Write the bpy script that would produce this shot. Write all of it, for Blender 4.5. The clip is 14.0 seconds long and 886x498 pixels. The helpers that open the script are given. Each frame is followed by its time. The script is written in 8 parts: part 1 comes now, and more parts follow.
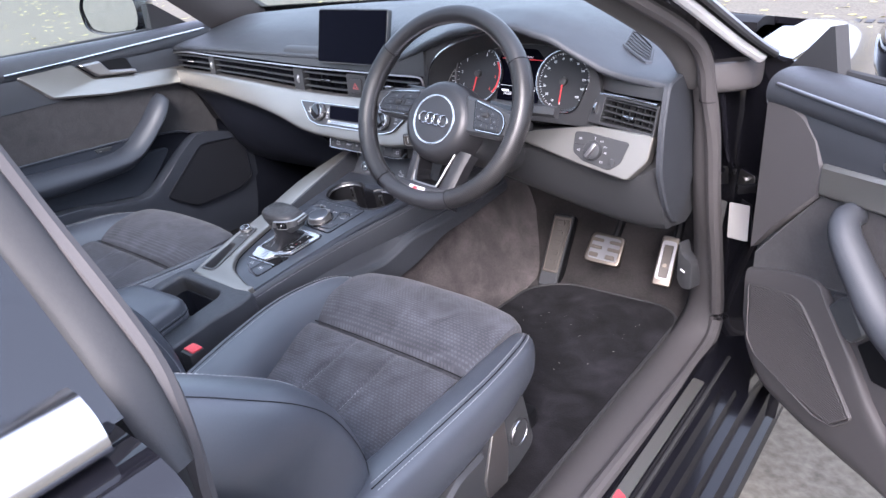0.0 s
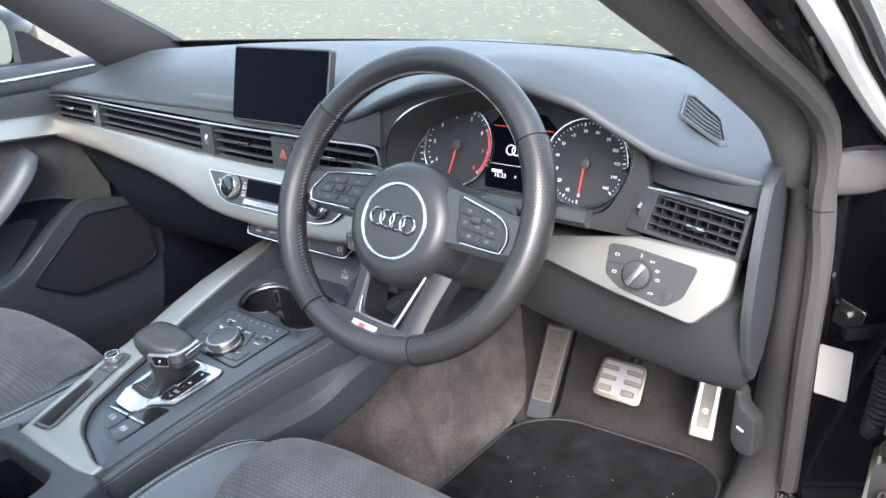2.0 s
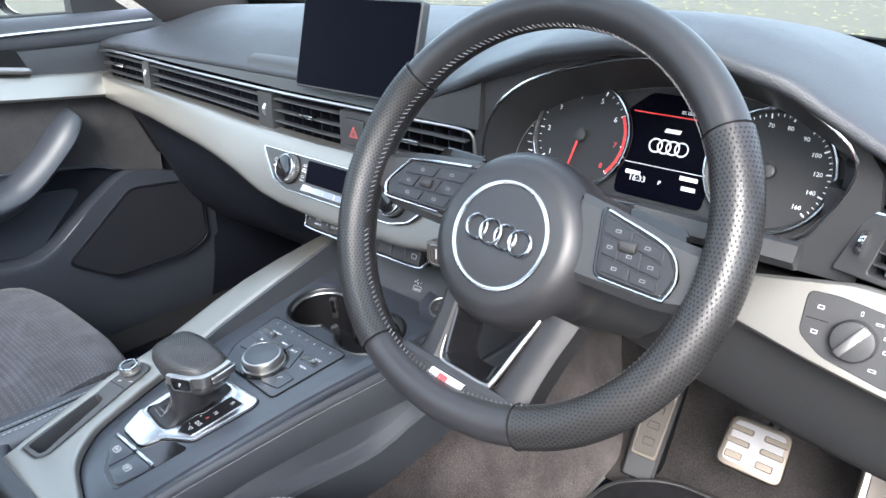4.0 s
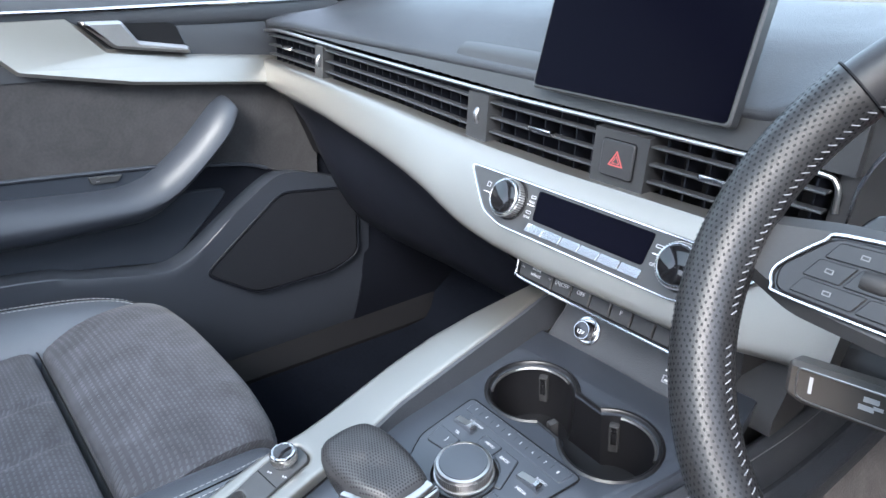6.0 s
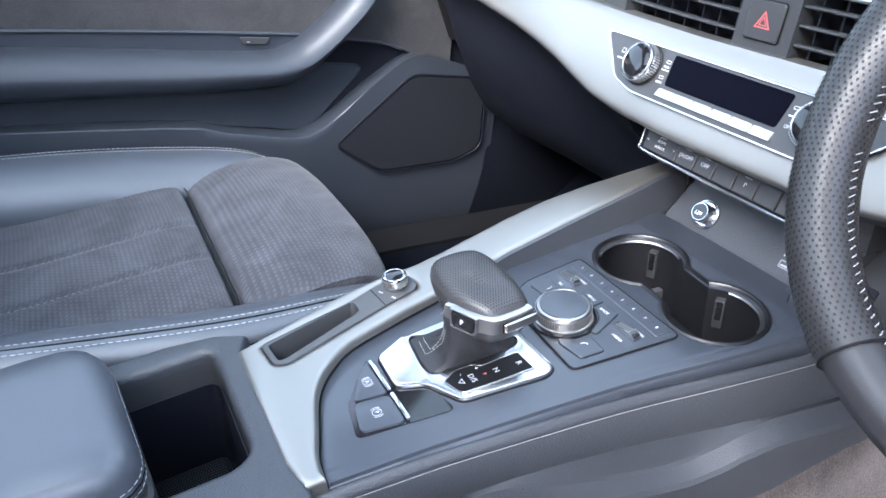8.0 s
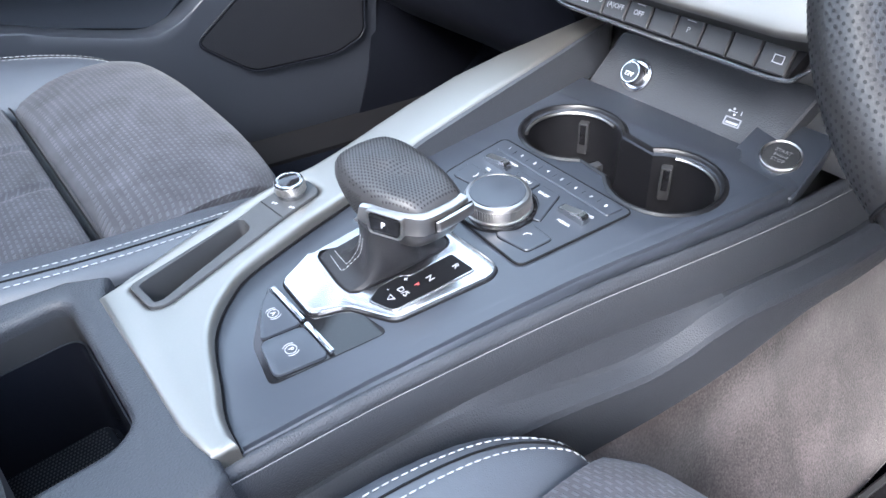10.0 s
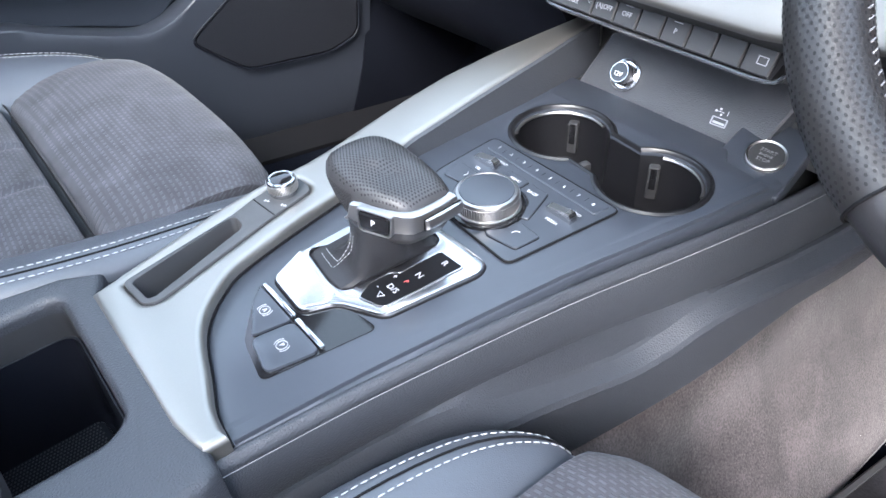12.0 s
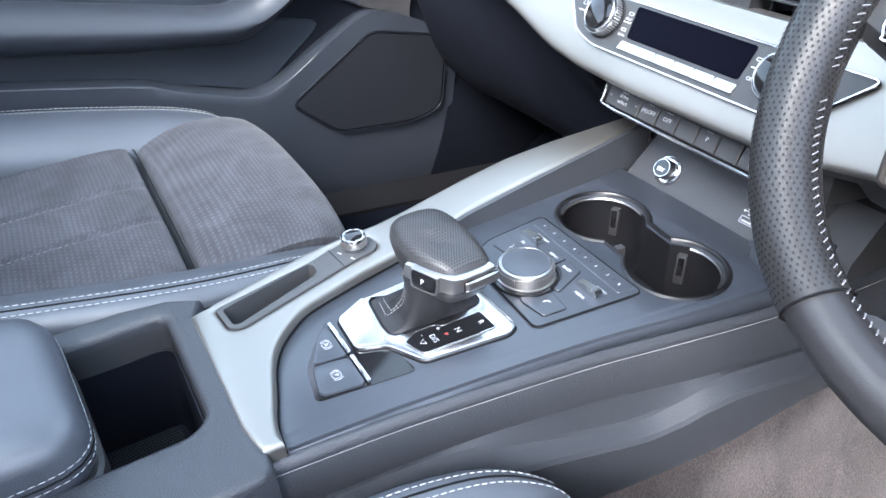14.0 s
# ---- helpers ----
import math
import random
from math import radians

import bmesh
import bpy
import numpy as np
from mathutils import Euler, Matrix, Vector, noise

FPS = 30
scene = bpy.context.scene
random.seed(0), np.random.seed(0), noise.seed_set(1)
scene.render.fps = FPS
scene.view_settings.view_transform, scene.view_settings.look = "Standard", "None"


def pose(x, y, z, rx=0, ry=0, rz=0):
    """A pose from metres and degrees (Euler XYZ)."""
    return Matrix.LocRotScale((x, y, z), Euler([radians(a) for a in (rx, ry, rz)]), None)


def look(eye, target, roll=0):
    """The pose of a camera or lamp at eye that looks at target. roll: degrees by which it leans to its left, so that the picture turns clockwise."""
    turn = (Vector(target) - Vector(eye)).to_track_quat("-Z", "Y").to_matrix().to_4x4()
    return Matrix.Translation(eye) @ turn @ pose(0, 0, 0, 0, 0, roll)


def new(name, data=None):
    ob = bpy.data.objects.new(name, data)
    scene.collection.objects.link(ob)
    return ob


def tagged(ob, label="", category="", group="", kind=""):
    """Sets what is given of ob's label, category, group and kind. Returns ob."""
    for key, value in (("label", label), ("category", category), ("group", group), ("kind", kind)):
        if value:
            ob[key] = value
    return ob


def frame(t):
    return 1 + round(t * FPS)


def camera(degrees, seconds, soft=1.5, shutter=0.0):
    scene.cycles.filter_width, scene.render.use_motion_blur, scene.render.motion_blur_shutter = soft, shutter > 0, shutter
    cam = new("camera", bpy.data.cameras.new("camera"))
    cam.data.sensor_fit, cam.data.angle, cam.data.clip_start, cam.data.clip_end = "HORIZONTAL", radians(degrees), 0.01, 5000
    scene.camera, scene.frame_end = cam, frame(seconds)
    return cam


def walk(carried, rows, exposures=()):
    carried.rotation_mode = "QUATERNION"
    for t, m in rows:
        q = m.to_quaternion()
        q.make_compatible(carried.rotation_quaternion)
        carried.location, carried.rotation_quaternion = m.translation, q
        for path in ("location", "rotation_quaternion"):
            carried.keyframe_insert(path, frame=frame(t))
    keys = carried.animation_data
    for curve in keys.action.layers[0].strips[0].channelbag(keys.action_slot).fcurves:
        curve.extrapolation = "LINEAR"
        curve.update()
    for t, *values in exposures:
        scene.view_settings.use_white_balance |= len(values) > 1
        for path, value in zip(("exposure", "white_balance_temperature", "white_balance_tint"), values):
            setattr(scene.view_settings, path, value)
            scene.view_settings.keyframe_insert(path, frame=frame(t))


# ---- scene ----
cam = camera(64.4, 14.0)
PATH = [
    (0, (1.119, -0.915, 1.134), (-0.034, 0.461, 0.253), -5.4),
    (0.5, (1.088, -0.867, 1.13), (-0.076, 0.495, 0.241), -4.9),
    (1, (0.993, -0.776, 1.149), (-0.149, 0.637, 0.312), -3.6),
    (1.5, (0.879, -0.684, 1.141), (-0.214, 0.789, 0.345), -2.9),
    (2, (0.825, -0.56, 1.071), (-0.247, 0.939, 0.293), -2.4),
    (2.2, (0.820, -0.514, 1.053), (-0.257, 0.984, 0.278), -2.1),
    (4.3, (0.607, -0.399, 0.995), (-0.641, 0.951, 0.209), -0.4),
    (4.5, (0.571, -0.393, 0.984), (-0.707, 0.938, 0.214), -0.6),
    (5, (0.485, -0.377, 0.966), (-0.844, 0.907, 0.199), -0.3),
    (5.5, (0.419, -0.344, 0.956), (-0.954, 0.878, 0.168), 0.8),
    (6, (0.368, -0.328, 0.958), (-1.042, 0.847, 0.165), 1.9),
    (6.5, (0.369, -0.33, 0.96), (-1.086, 0.78, 0.153), 2.9),
    (7, (0.387, -0.333, 0.948), (-1.107, 0.702, 0.113), 3.7),
    (7.5, (0.414, -0.345, 0.92), (-1.114, 0.605, 0.045), 4.5),
    (8, (0.415, -0.359, 0.885), (-1.111, 0.516, -0.068), 4.3),
    (8.5, (0.379, -0.359, 0.847), (-1.083, 0.51, -0.206), 2.7),
    (9, (0.341, -0.347, 0.823), (-0.998, 0.623, -0.302), 2.4),
    (9.2, (0.330, -0.337, 0.818), (-0.965, 0.678, -0.322), 2.8),
    (11.3, (0.341, -0.322, 0.822), (-0.885, 0.755, -0.334), 3.5),
    (11.5, (0.341, -0.322, 0.824), (-0.886, 0.748, -0.337), 3.4),
    (12, (0.341, -0.326, 0.823), (-0.891, 0.743, -0.334), 3.7),
    (12.5, (0.34, -0.327, 0.823), (-0.897, 0.738, -0.333), 4.0),
    (13, (0.344, -0.33, 0.824), (-0.911, 0.725, -0.321), 4.2),
    (13.5, (0.356, -0.326, 0.83), (-0.937, 0.716, -0.285), 4.7),
    (14, (0.408, -0.35, 0.874), (-1.021, 0.593, -0.159), 5.3),
]
walk(cam, [(t, look(eye, target, roll)) for t, eye, target, roll in PATH],
     exposures=[(0.0, 2.76, 6000, 22), (0.5, 2.95, 6150, 23), (1.0, 3.0, 6150, 17), (2.0, 3.0, 6150, 12), (5.0, 3.05, 6150, 11), (6.0, 3.15, 5950, 12), (8.0, 3.42, 5800, 14), (9.0, 3.58, 5850, 14), (12.5, 3.55, 5950, 14), (14.0, 3.55, 5900, 13)])

from mathutils.bvhtree import BVHTree

# ---- world, sun and exposure ----
world = bpy.data.worlds.new("sky")
scene.world = world
world.use_nodes = True
wn = world.node_tree
sky = wn.nodes.new("ShaderNodeTexSky")
sky.sky_type, sky.sun_disc = "NISHITA", False
sky.sun_elevation, sky.sun_rotation = radians(37.6), radians(149)
sky.air_density, sky.dust_density, sky.ozone_density = 1.0, 3.0, 1.5
haze = wn.nodes.new("ShaderNodeHueSaturation")
haze.inputs["Saturation"].default_value = 0.82
wn.links.new(sky.outputs[0], haze.inputs["Color"])
cloud = wn.nodes.new("ShaderNodeMix")
cloud.data_type = "RGBA"
cloud.inputs["Factor"].default_value = 0.5
cloud.inputs["B"].default_value = (2.9, 3.1, 3.4, 1)
wn.links.new(haze.outputs[0], cloud.inputs["A"])
wn.links.new(cloud.outputs["Result"], wn.nodes["Background"].inputs[0])
wn.nodes["Background"].inputs[1].default_value = 0.165
sun_data = bpy.data.lights.new("sun", "SUN")
sun_data.energy, sun_data.angle, sun_data.color = 1.35, radians(28), (1.0, 0.95, 0.88)
sun = new("sun", sun_data)
sun.matrix_world = look((3.6, -6.0, 5.4), (0, 0, 0))


# ---- materials ----
def mat(name, color, rough=0.5, metal=0.0, bump=0.0, size=0.002, vary=0.12, blotch=0.15, kind="noise", coat=0.0, sheen=0.0, spec=0.5, rough_vary=0.08):
    """A surface with fine relief of the given size in metres, and colour that varies at two scales."""
    m = bpy.data.materials.new(name)
    m.use_nodes = True
    nt = m.node_tree
    b = nt.nodes["Principled BSDF"]
    b.inputs["Metallic"].default_value = metal
    b.inputs["Coat Weight"].default_value = coat
    b.inputs["Coat Roughness"].default_value = 0.05
    b.inputs["Sheen Weight"].default_value = sheen
    b.inputs["Specular IOR Level"].default_value = spec
    tc = nt.nodes.new("ShaderNodeTexCoord")
    fine = nt.nodes.new("ShaderNodeTexNoise")
    fine.inputs["Scale"].default_value, fine.inputs["Detail"].default_value = 0.5 / size, 3
    wide = nt.nodes.new("ShaderNodeTexNoise")
    wide.inputs["Scale"].default_value, wide.inputs["Detail"].default_value = 14, 4
    for n in (fine, wide):
        nt.links.new(tc.outputs["Object"], n.inputs["Vector"])
    mix = nt.nodes.new("ShaderNodeMath")
    mix.operation = "MULTIPLY_ADD"
    nt.links.new(fine.outputs[0], mix.inputs[0])
    mix.inputs[1].default_value = vary * 2
    scaled = nt.nodes.new("ShaderNodeMath")
    scaled.operation = "MULTIPLY_ADD"
    nt.links.new(wide.outputs[0], scaled.inputs[0])
    scaled.inputs[1].default_value, scaled.inputs[2].default_value = blotch * 2, 1 - blotch - vary
    nt.links.new(scaled.outputs[0], mix.inputs[2])
    col = nt.nodes.new("ShaderNodeVectorMath")
    col.operation = "SCALE"
    col.inputs[0].default_value = color
    nt.links.new(mix.outputs[0], col.inputs["Scale"])
    nt.links.new(col.outputs[0], b.inputs["Base Color"])
    rr = nt.nodes.new("ShaderNodeMath")
    rr.operation = "MULTIPLY_ADD"
    nt.links.new(wide.outputs[0], rr.inputs[0])
    rr.inputs[1].default_value, rr.inputs[2].default_value = rough_vary * 2, max(rough - rough_vary, 0.02)
    nt.links.new(rr.outputs[0], b.inputs["Roughness"])
    if bump:
        bp = nt.nodes.new("ShaderNodeBump")
        bp.inputs["Strength"].default_value, bp.inputs["Distance"].default_value = bump, size * 0.4
        h = fine
        if kind != "noise":
            h = nt.nodes.new("ShaderNodeTexVoronoi")
            h.inputs["Scale"].default_value = 1 / size
            if kind == "leather":
                h.feature = "DISTANCE_TO_EDGE"
            nt.links.new(tc.outputs["Object"], h.inputs["Vector"])
        nt.links.new(h.outputs["Distance"] if kind != "noise" else h.outputs[0], bp.inputs["Height"])
        nt.links.new(bp.outputs[0], b.inputs["Normal"])
    return m


def plain(name, color, rough=0.4, metal=0.0, emit=0.0):
    m = bpy.data.materials.new(name)
    m.use_nodes = True
    b = m.node_tree.nodes["Principled BSDF"]
    b.inputs["Base Color"].default_value = (*color, 1)
    b.inputs["Roughness"].default_value, b.inputs["Metallic"].default_value = rough, metal
    if emit:
        b.inputs["Emission Color"].default_value = (*color, 1)
        b.inputs["Emission Strength"].default_value = emit
    return m


def glass(name, color=(0.9, 0.95, 0.93), most=0.5, least=0.03):
    """A thin pane: clear, with more of a mirror's share at a glancing view."""
    m = bpy.data.materials.new(name)
    m.use_nodes = True
    nt = m.node_tree
    nt.nodes.remove(nt.nodes["Principled BSDF"])
    clear, gloss, mixer, facing, power, scale = (nt.nodes.new("ShaderNode" + k) for k in ("BsdfTransparent", "BsdfGlossy", "MixShader", "LayerWeight", "Math", "Math"))
    clear.inputs[0].default_value = (*color, 1)
    gloss.inputs["Roughness"].default_value = 0.01
    facing.inputs[0].default_value = 0.5
    power.operation, scale.operation = "POWER", "MULTIPLY_ADD"
    power.inputs[1].default_value = 4.0
    scale.inputs[1].default_value, scale.inputs[2].default_value = most, least
    nt.links.new(facing.outputs["Facing"], power.inputs[0])
    nt.links.new(power.outputs[0], scale.inputs[0])
    nt.links.new(scale.outputs[0], mixer.inputs[0])
    nt.links.new(clear.outputs[0], mixer.inputs[1])
    nt.links.new(gloss.outputs[0], mixer.inputs[2])
    nt.links.new(mixer.outputs[0], nt.nodes["Material Output"].inputs[0])
    return m


def brushed(m, size, gain, base):
    """Lays a worn, brushed pattern of the given scale over a cloth's colour."""
    nt = m.node_tree
    b = nt.nodes["Principled BSDF"]
    tc, nap, amount, over = (nt.nodes.new("ShaderNode" + k) for k in ("TexCoord", "TexNoise", "Math", "VectorMath"))
    nap.inputs["Scale"].default_value, nap.inputs["Detail"].default_value, nap.inputs["Distortion"].default_value = size, 4, 1.2
    amount.operation, over.operation = "MULTIPLY_ADD", "SCALE"
    amount.inputs[1].default_value, amount.inputs[2].default_value = gain, base
    nt.links.new(tc.outputs["Object"], nap.inputs["Vector"])
    nt.links.new(nap.outputs[0], amount.inputs[0])
    nt.links.new(b.inputs["Base Color"].links[0].from_socket, over.inputs[0])
    nt.links.new(amount.outputs[0], over.inputs["Scale"])
    nt.links.new(over.outputs[0], b.inputs["Base Color"])
    return m


SOFT = mat("soft dash foam", (0.031, 0.034, 0.040), 0.5, spec=0.5, bump=0.6, size=0.0012, kind="voronoi", vary=0.05, blotch=0.06)
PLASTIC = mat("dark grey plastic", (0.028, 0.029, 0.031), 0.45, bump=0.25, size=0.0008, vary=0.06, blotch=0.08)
# dark plastic, lowered further so glove box and footwell parts read as shaded
DARKSHADEPLASTIC = mat("black grained plastic with added shade", (0.0065, 0.0075, 0.011), 0.42, bump=0.2, size=0.0009, vary=0.06, blotch=0.1, spec=0.16)
# passenger door's copy of the door plastic, darkened to imitate shade
SHADEDOORPLASTIC = mat("blue-black door plastic with added shade", (0.024, 0.028, 0.036), 0.46, bump=0.25, size=0.0009, vary=0.06, blotch=0.1, spec=0.45)
PILLARCLOTH = mat("woven pillar trim", (0.053, 0.050, 0.050), 0.75, bump=0.6, size=0.0016, kind="voronoi", vary=0.08, blotch=0.08, sheen=0.1, spec=0.25)
TRIMGREY = mat("pillar trim", (0.060, 0.056, 0.057), 0.6, spec=0.3, bump=0.3, size=0.0009, vary=0.06, blotch=0.08)
GRAINSOFT = mat("leather-grained soft plastic", (0.031, 0.034, 0.040), 0.45, spec=0.5, bump=0.55, size=0.0022, kind="leather", vary=0.06, blotch=0.08)
PANEL = mat("satin console panel", (0.030, 0.035, 0.045), 0.33, spec=0.65, bump=0.08, size=0.0006, vary=0.05, blotch=0.06, rough_vary=0.02)
LEATHER = mat("black leather", (0.045, 0.051, 0.063), 0.41, bump=0.22, size=0.0015, kind="leather", vary=0.08, blotch=0.12, spec=0.95)
SMOOTHLEATHER = mat("smooth wheel leather", (0.019, 0.019, 0.021), 0.40, bump=0.13, size=0.0015, kind="leather", vary=0.08, blotch=0.1)
KNOBLEATHER = mat("grey-black knob leather", (0.034, 0.034, 0.036), 0.42, bump=0.2, size=0.0015, kind="leather", vary=0.08, blotch=0.12)
GAITER = mat("black gaiter leather", (0.016, 0.016, 0.018), 0.45, bump=0.4, size=0.0015, kind="leather", vary=0.08, blotch=0.15, spec=0.35)
DOORSUEDE = mat("door suede", (0.032, 0.031, 0.033), 0.92, bump=0.5, size=0.002, vary=0.25, blotch=0.25, sheen=0.15, spec=0.2)
brushed(DOORSUEDE, 24, 0.8, 0.6)
SILVER = mat("brushed aluminium trim", (0.295, 0.285, 0.265), 0.43, metal=0.92, bump=0.05, size=0.0006, vary=0.03, blotch=0.03, rough_vary=0.04)
CHROME = mat("chrome", (0.55, 0.55, 0.56), 0.18, metal=1.0, vary=0.02, blotch=0.03, rough_vary=0.05)
DARKCHROME = mat("dark chrome", (0.30, 0.30, 0.31), 0.42, metal=1.0, vary=0.04, blotch=0.05)
BRIGHT = mat("bright anodised aluminium", (0.80, 0.80, 0.80), 0.5, metal=0.5, vary=0.02, blotch=0.03)
SATIN = mat("satin silver", (0.43, 0.42, 0.41), 0.34, metal=1.0, vary=0.03, blotch=0.04)
SILLBLACK = mat("black sill paint", (0.005, 0.005, 0.007), 0.22, coat=0.15, spec=0.15, vary=0.05, blotch=0.1, rough_vary=0.03)
GLOSSBLACK = mat("piano black", (0.008, 0.008, 0.009), 0.08, vary=0.05, blotch=0.1, rough_vary=0.04)
DIALFACE = mat("dark dial face", (0.017, 0.018, 0.020), 0.5, bump=0.1, size=0.0008, vary=0.05, blotch=0.08, spec=0.4)
BLACK = mat("matt black recess", (0.006, 0.006, 0.007), 0.6, bump=0.2, size=0.001, spec=0.15)
HOLE = mat("dark pinholes", (0.008, 0.008, 0.009), 0.55, spec=0.3)
RUBBER = mat("black rubber", (0.02, 0.02, 0.021), 0.65, bump=0.3, size=0.0015)
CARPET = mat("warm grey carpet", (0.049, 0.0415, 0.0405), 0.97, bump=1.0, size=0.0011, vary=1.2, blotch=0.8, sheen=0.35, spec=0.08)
# carpet colour dropped near black to imitate the passenger footwell's shade
SHADECARPET = mat("dark carpet", (0.004, 0.005, 0.008), 0.97, bump=1.0, size=0.004, vary=0.3, blotch=0.3, spec=0.03)
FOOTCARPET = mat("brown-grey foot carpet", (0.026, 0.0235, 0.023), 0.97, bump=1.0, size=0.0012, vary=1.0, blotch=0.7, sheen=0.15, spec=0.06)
MATCLOTH = mat("floor mat pile", (0.0085, 0.0080, 0.0095), 0.97, bump=0.9, size=0.0016, vary=0.4, blotch=0.9, sheen=0.05, spec=0.05)
brushed(CARPET, 13, 1.9, 0.05)
brushed(MATCLOTH, 14, 2.4, -0.2)
PEDALMETAL = mat("brushed pedal steel", (0.19, 0.165, 0.14), 0.46, metal=1.0, bump=0.15, size=0.001, vary=0.06, blotch=0.1)
STUD = mat("worn pedal rubber", (0.075, 0.066, 0.058), 0.5, metal=0.4, bump=0.2, size=0.001)
PAINT = mat("black car paint", (0.006, 0.006, 0.008), 0.2, coat=1.0, spec=0.05, vary=0.05, blotch=0.05, rough_vary=0.03)
POLISHED = mat("polished plate metal", (0.60, 0.60, 0.61), 0.24, metal=1.0, vary=0.02, blotch=0.03, rough_vary=0.04)
STALKGREY = mat("brown-grey stalk plastic", (0.050, 0.045, 0.041), 0.42, bump=0.1, size=0.0008, vary=0.05, blotch=0.08)
TRAYGREY = mat("grey tray plastic", (0.050, 0.052, 0.055), 0.5, bump=0.2, size=0.0008, vary=0.06, blotch=0.08, spec=0.4)
CUPBLACK = mat("black cup plastic", (0.006, 0.006, 0.007), 0.36, bump=0.15, size=0.0008, vary=0.06, blotch=0.1, spec=0.45)
# pocket and grille colours also carry the passenger door's shade
SHADEPOCKET = mat("pocket plastic darkened for shade", (0.018, 0.022, 0.030), 0.5, bump=0.2, size=0.0009, vary=0.06, blotch=0.1, spec=0.35)
SHADEGRILLE = mat("grille cloth darkened for shade", (0.005, 0.006, 0.009), 0.75, bump=0.5, size=0.0016, kind="voronoi", vary=0.1, blotch=0.1, spec=0.3)
WHITE = plain("white print", (0.75, 0.76, 0.78), 0.5)
GREYPRINT = plain("grey print", (0.42, 0.43, 0.45), 0.5)
DIMPRINT = plain("dim grey print", (0.14, 0.145, 0.15), 0.5)
KEYBLACK = mat("dark key plastic", (0.013, 0.013, 0.015), 0.34, bump=0.1, size=0.0006, vary=0.05, blotch=0.08)
RED = plain("red print", (0.65, 0.05, 0.06), 0.4)
PINK = plain("pale red print", (0.44, 0.085, 0.08), 0.5)
REDGLOW = plain("red lit mark", (0.6, 0.04, 0.04), 0.4, emit=0.06)
WHITEGLOW = plain("white lit mark", (0.70, 0.72, 0.75), 0.4, emit=0.06)
THREAD = mat("pale grey thread", (0.33, 0.34, 0.35), 0.8, vary=0.1)
DARKTHREAD = mat("grey thread", (0.2, 0.2, 0.21), 0.8, vary=0.1)
SCREENBLACK = mat("switched-off screen", (0.0015, 0.0015, 0.004), 0.22, spec=0.02, vary=0.02, blotch=0.05, rough_vary=0.03)
HEADLINER = mat("headliner cloth", (0.03, 0.03, 0.032), 0.95, bump=0.4, size=0.002)
STICKER = mat("white paper label", (0.42, 0.41, 0.39), 0.6, vary=0.03, blotch=0.05)
CLEAR = glass("car glass", most=0.22)
TINTED = glass("tinted rear glass", (0.12, 0.14, 0.16), 0.6, 0.09)
MIRROR = plain("mirror glass", (0.85, 0.87, 0.88), 0.02, 1.0)


# ---- mesh helpers ----
def part(name, bm, material, parent=None, label="", sharp=35, smooth=True):
    me = bpy.data.meshes.new(name)
    bm.normal_update()
    bm.to_mesh(me)
    bm.free()
    if smooth:
        me.shade_smooth()
        me.set_sharp_from_angle(angle=radians(sharp))
    me.materials.append(material)
    ob = new(name, me)
    if parent:
        ob.parent = parent
        ob.matrix_parent_inverse = PLACES[parent.name].inverted() if parent.name in PLACES else Matrix()
    return tagged(ob, label)


PLACES = {}


def thing(name, label, category, at=(0, 0, 0), group="", kind=""):
    ob = new(name)
    ob.empty_display_size = 0.05
    ob.location = at
    PLACES[ob.name] = Matrix.Translation(at)
    return tagged(ob, label, category, group, kind)


def spline(pts, n):
    """Points along a smooth curve through pts, n to a span."""
    p = [Vector(a) for a in pts]
    p = [2 * p[0] - p[1]] + p + [2 * p[-1] - p[-2]]
    out = []
    for i in range(1, len(p) - 2):
        for k in range(n):
            t = k / n
            out.append(0.5 * (2 * p[i] + (p[i + 1] - p[i - 1]) * t + (2 * p[i - 1] - 5 * p[i] + 4 * p[i + 1] - p[i + 2]) * t * t + (3 * p[i] - p[i - 1] - 3 * p[i + 1] + p[i + 2]) * t ** 3))
    out.append(p[-2])
    return out


def loft(sections, closed=True, caps=True, bm=None):
    """A skin over rows of points with as many points each."""
    bm = bm or bmesh.new()
    rows = [[bm.verts.new(p) for p in s] for s in sections]
    n = len(rows[0])
    for a, b in zip(rows, rows[1:]):
        for i in range(n if closed else n - 1):
            j = (i + 1) % n
            bm.faces.new((a[i], a[j], b[j], b[i]))
    if caps and closed:
        if caps != "end":
            bm.faces.new(rows[0][::-1])
        bm.faces.new(rows[-1])
    bmesh.ops.recalc_face_normals(bm, faces=bm.faces)
    return bm


def smooth_loft(sections, n=4, m=3, closed=True, caps=True):
    """As loft, with curves run through the sections both ways."""
    dense = []
    for s in sections:
        s = [Vector(p) for p in s]
        if closed:
            k = len(s)
            ring = spline(s + [s[0], s[1]], m)
            dense.append(ring[: k * m])
        else:
            dense.append(spline(s, m))
    cols = [spline([row[i] for row in dense], n) for i in range(len(dense[0]))]
    return loft([[c[j] for c in cols] for j in range(len(cols[0]))], closed, caps)


def sheet(sections, thick, n=4, m=4, down=(0, 0, -1)):
    """A smooth open skin of the given thickness."""
    dense = [spline(s, m) for s in sections]
    cols = [spline([row[i] for row in dense], n) for i in range(len(dense[0]))]
    grid = [[c[j] for c in cols] for j in range(len(cols[0]))]
    off = Vector(down) * thick
    return loft([row + [p + off for p in reversed(row)] for row in grid])


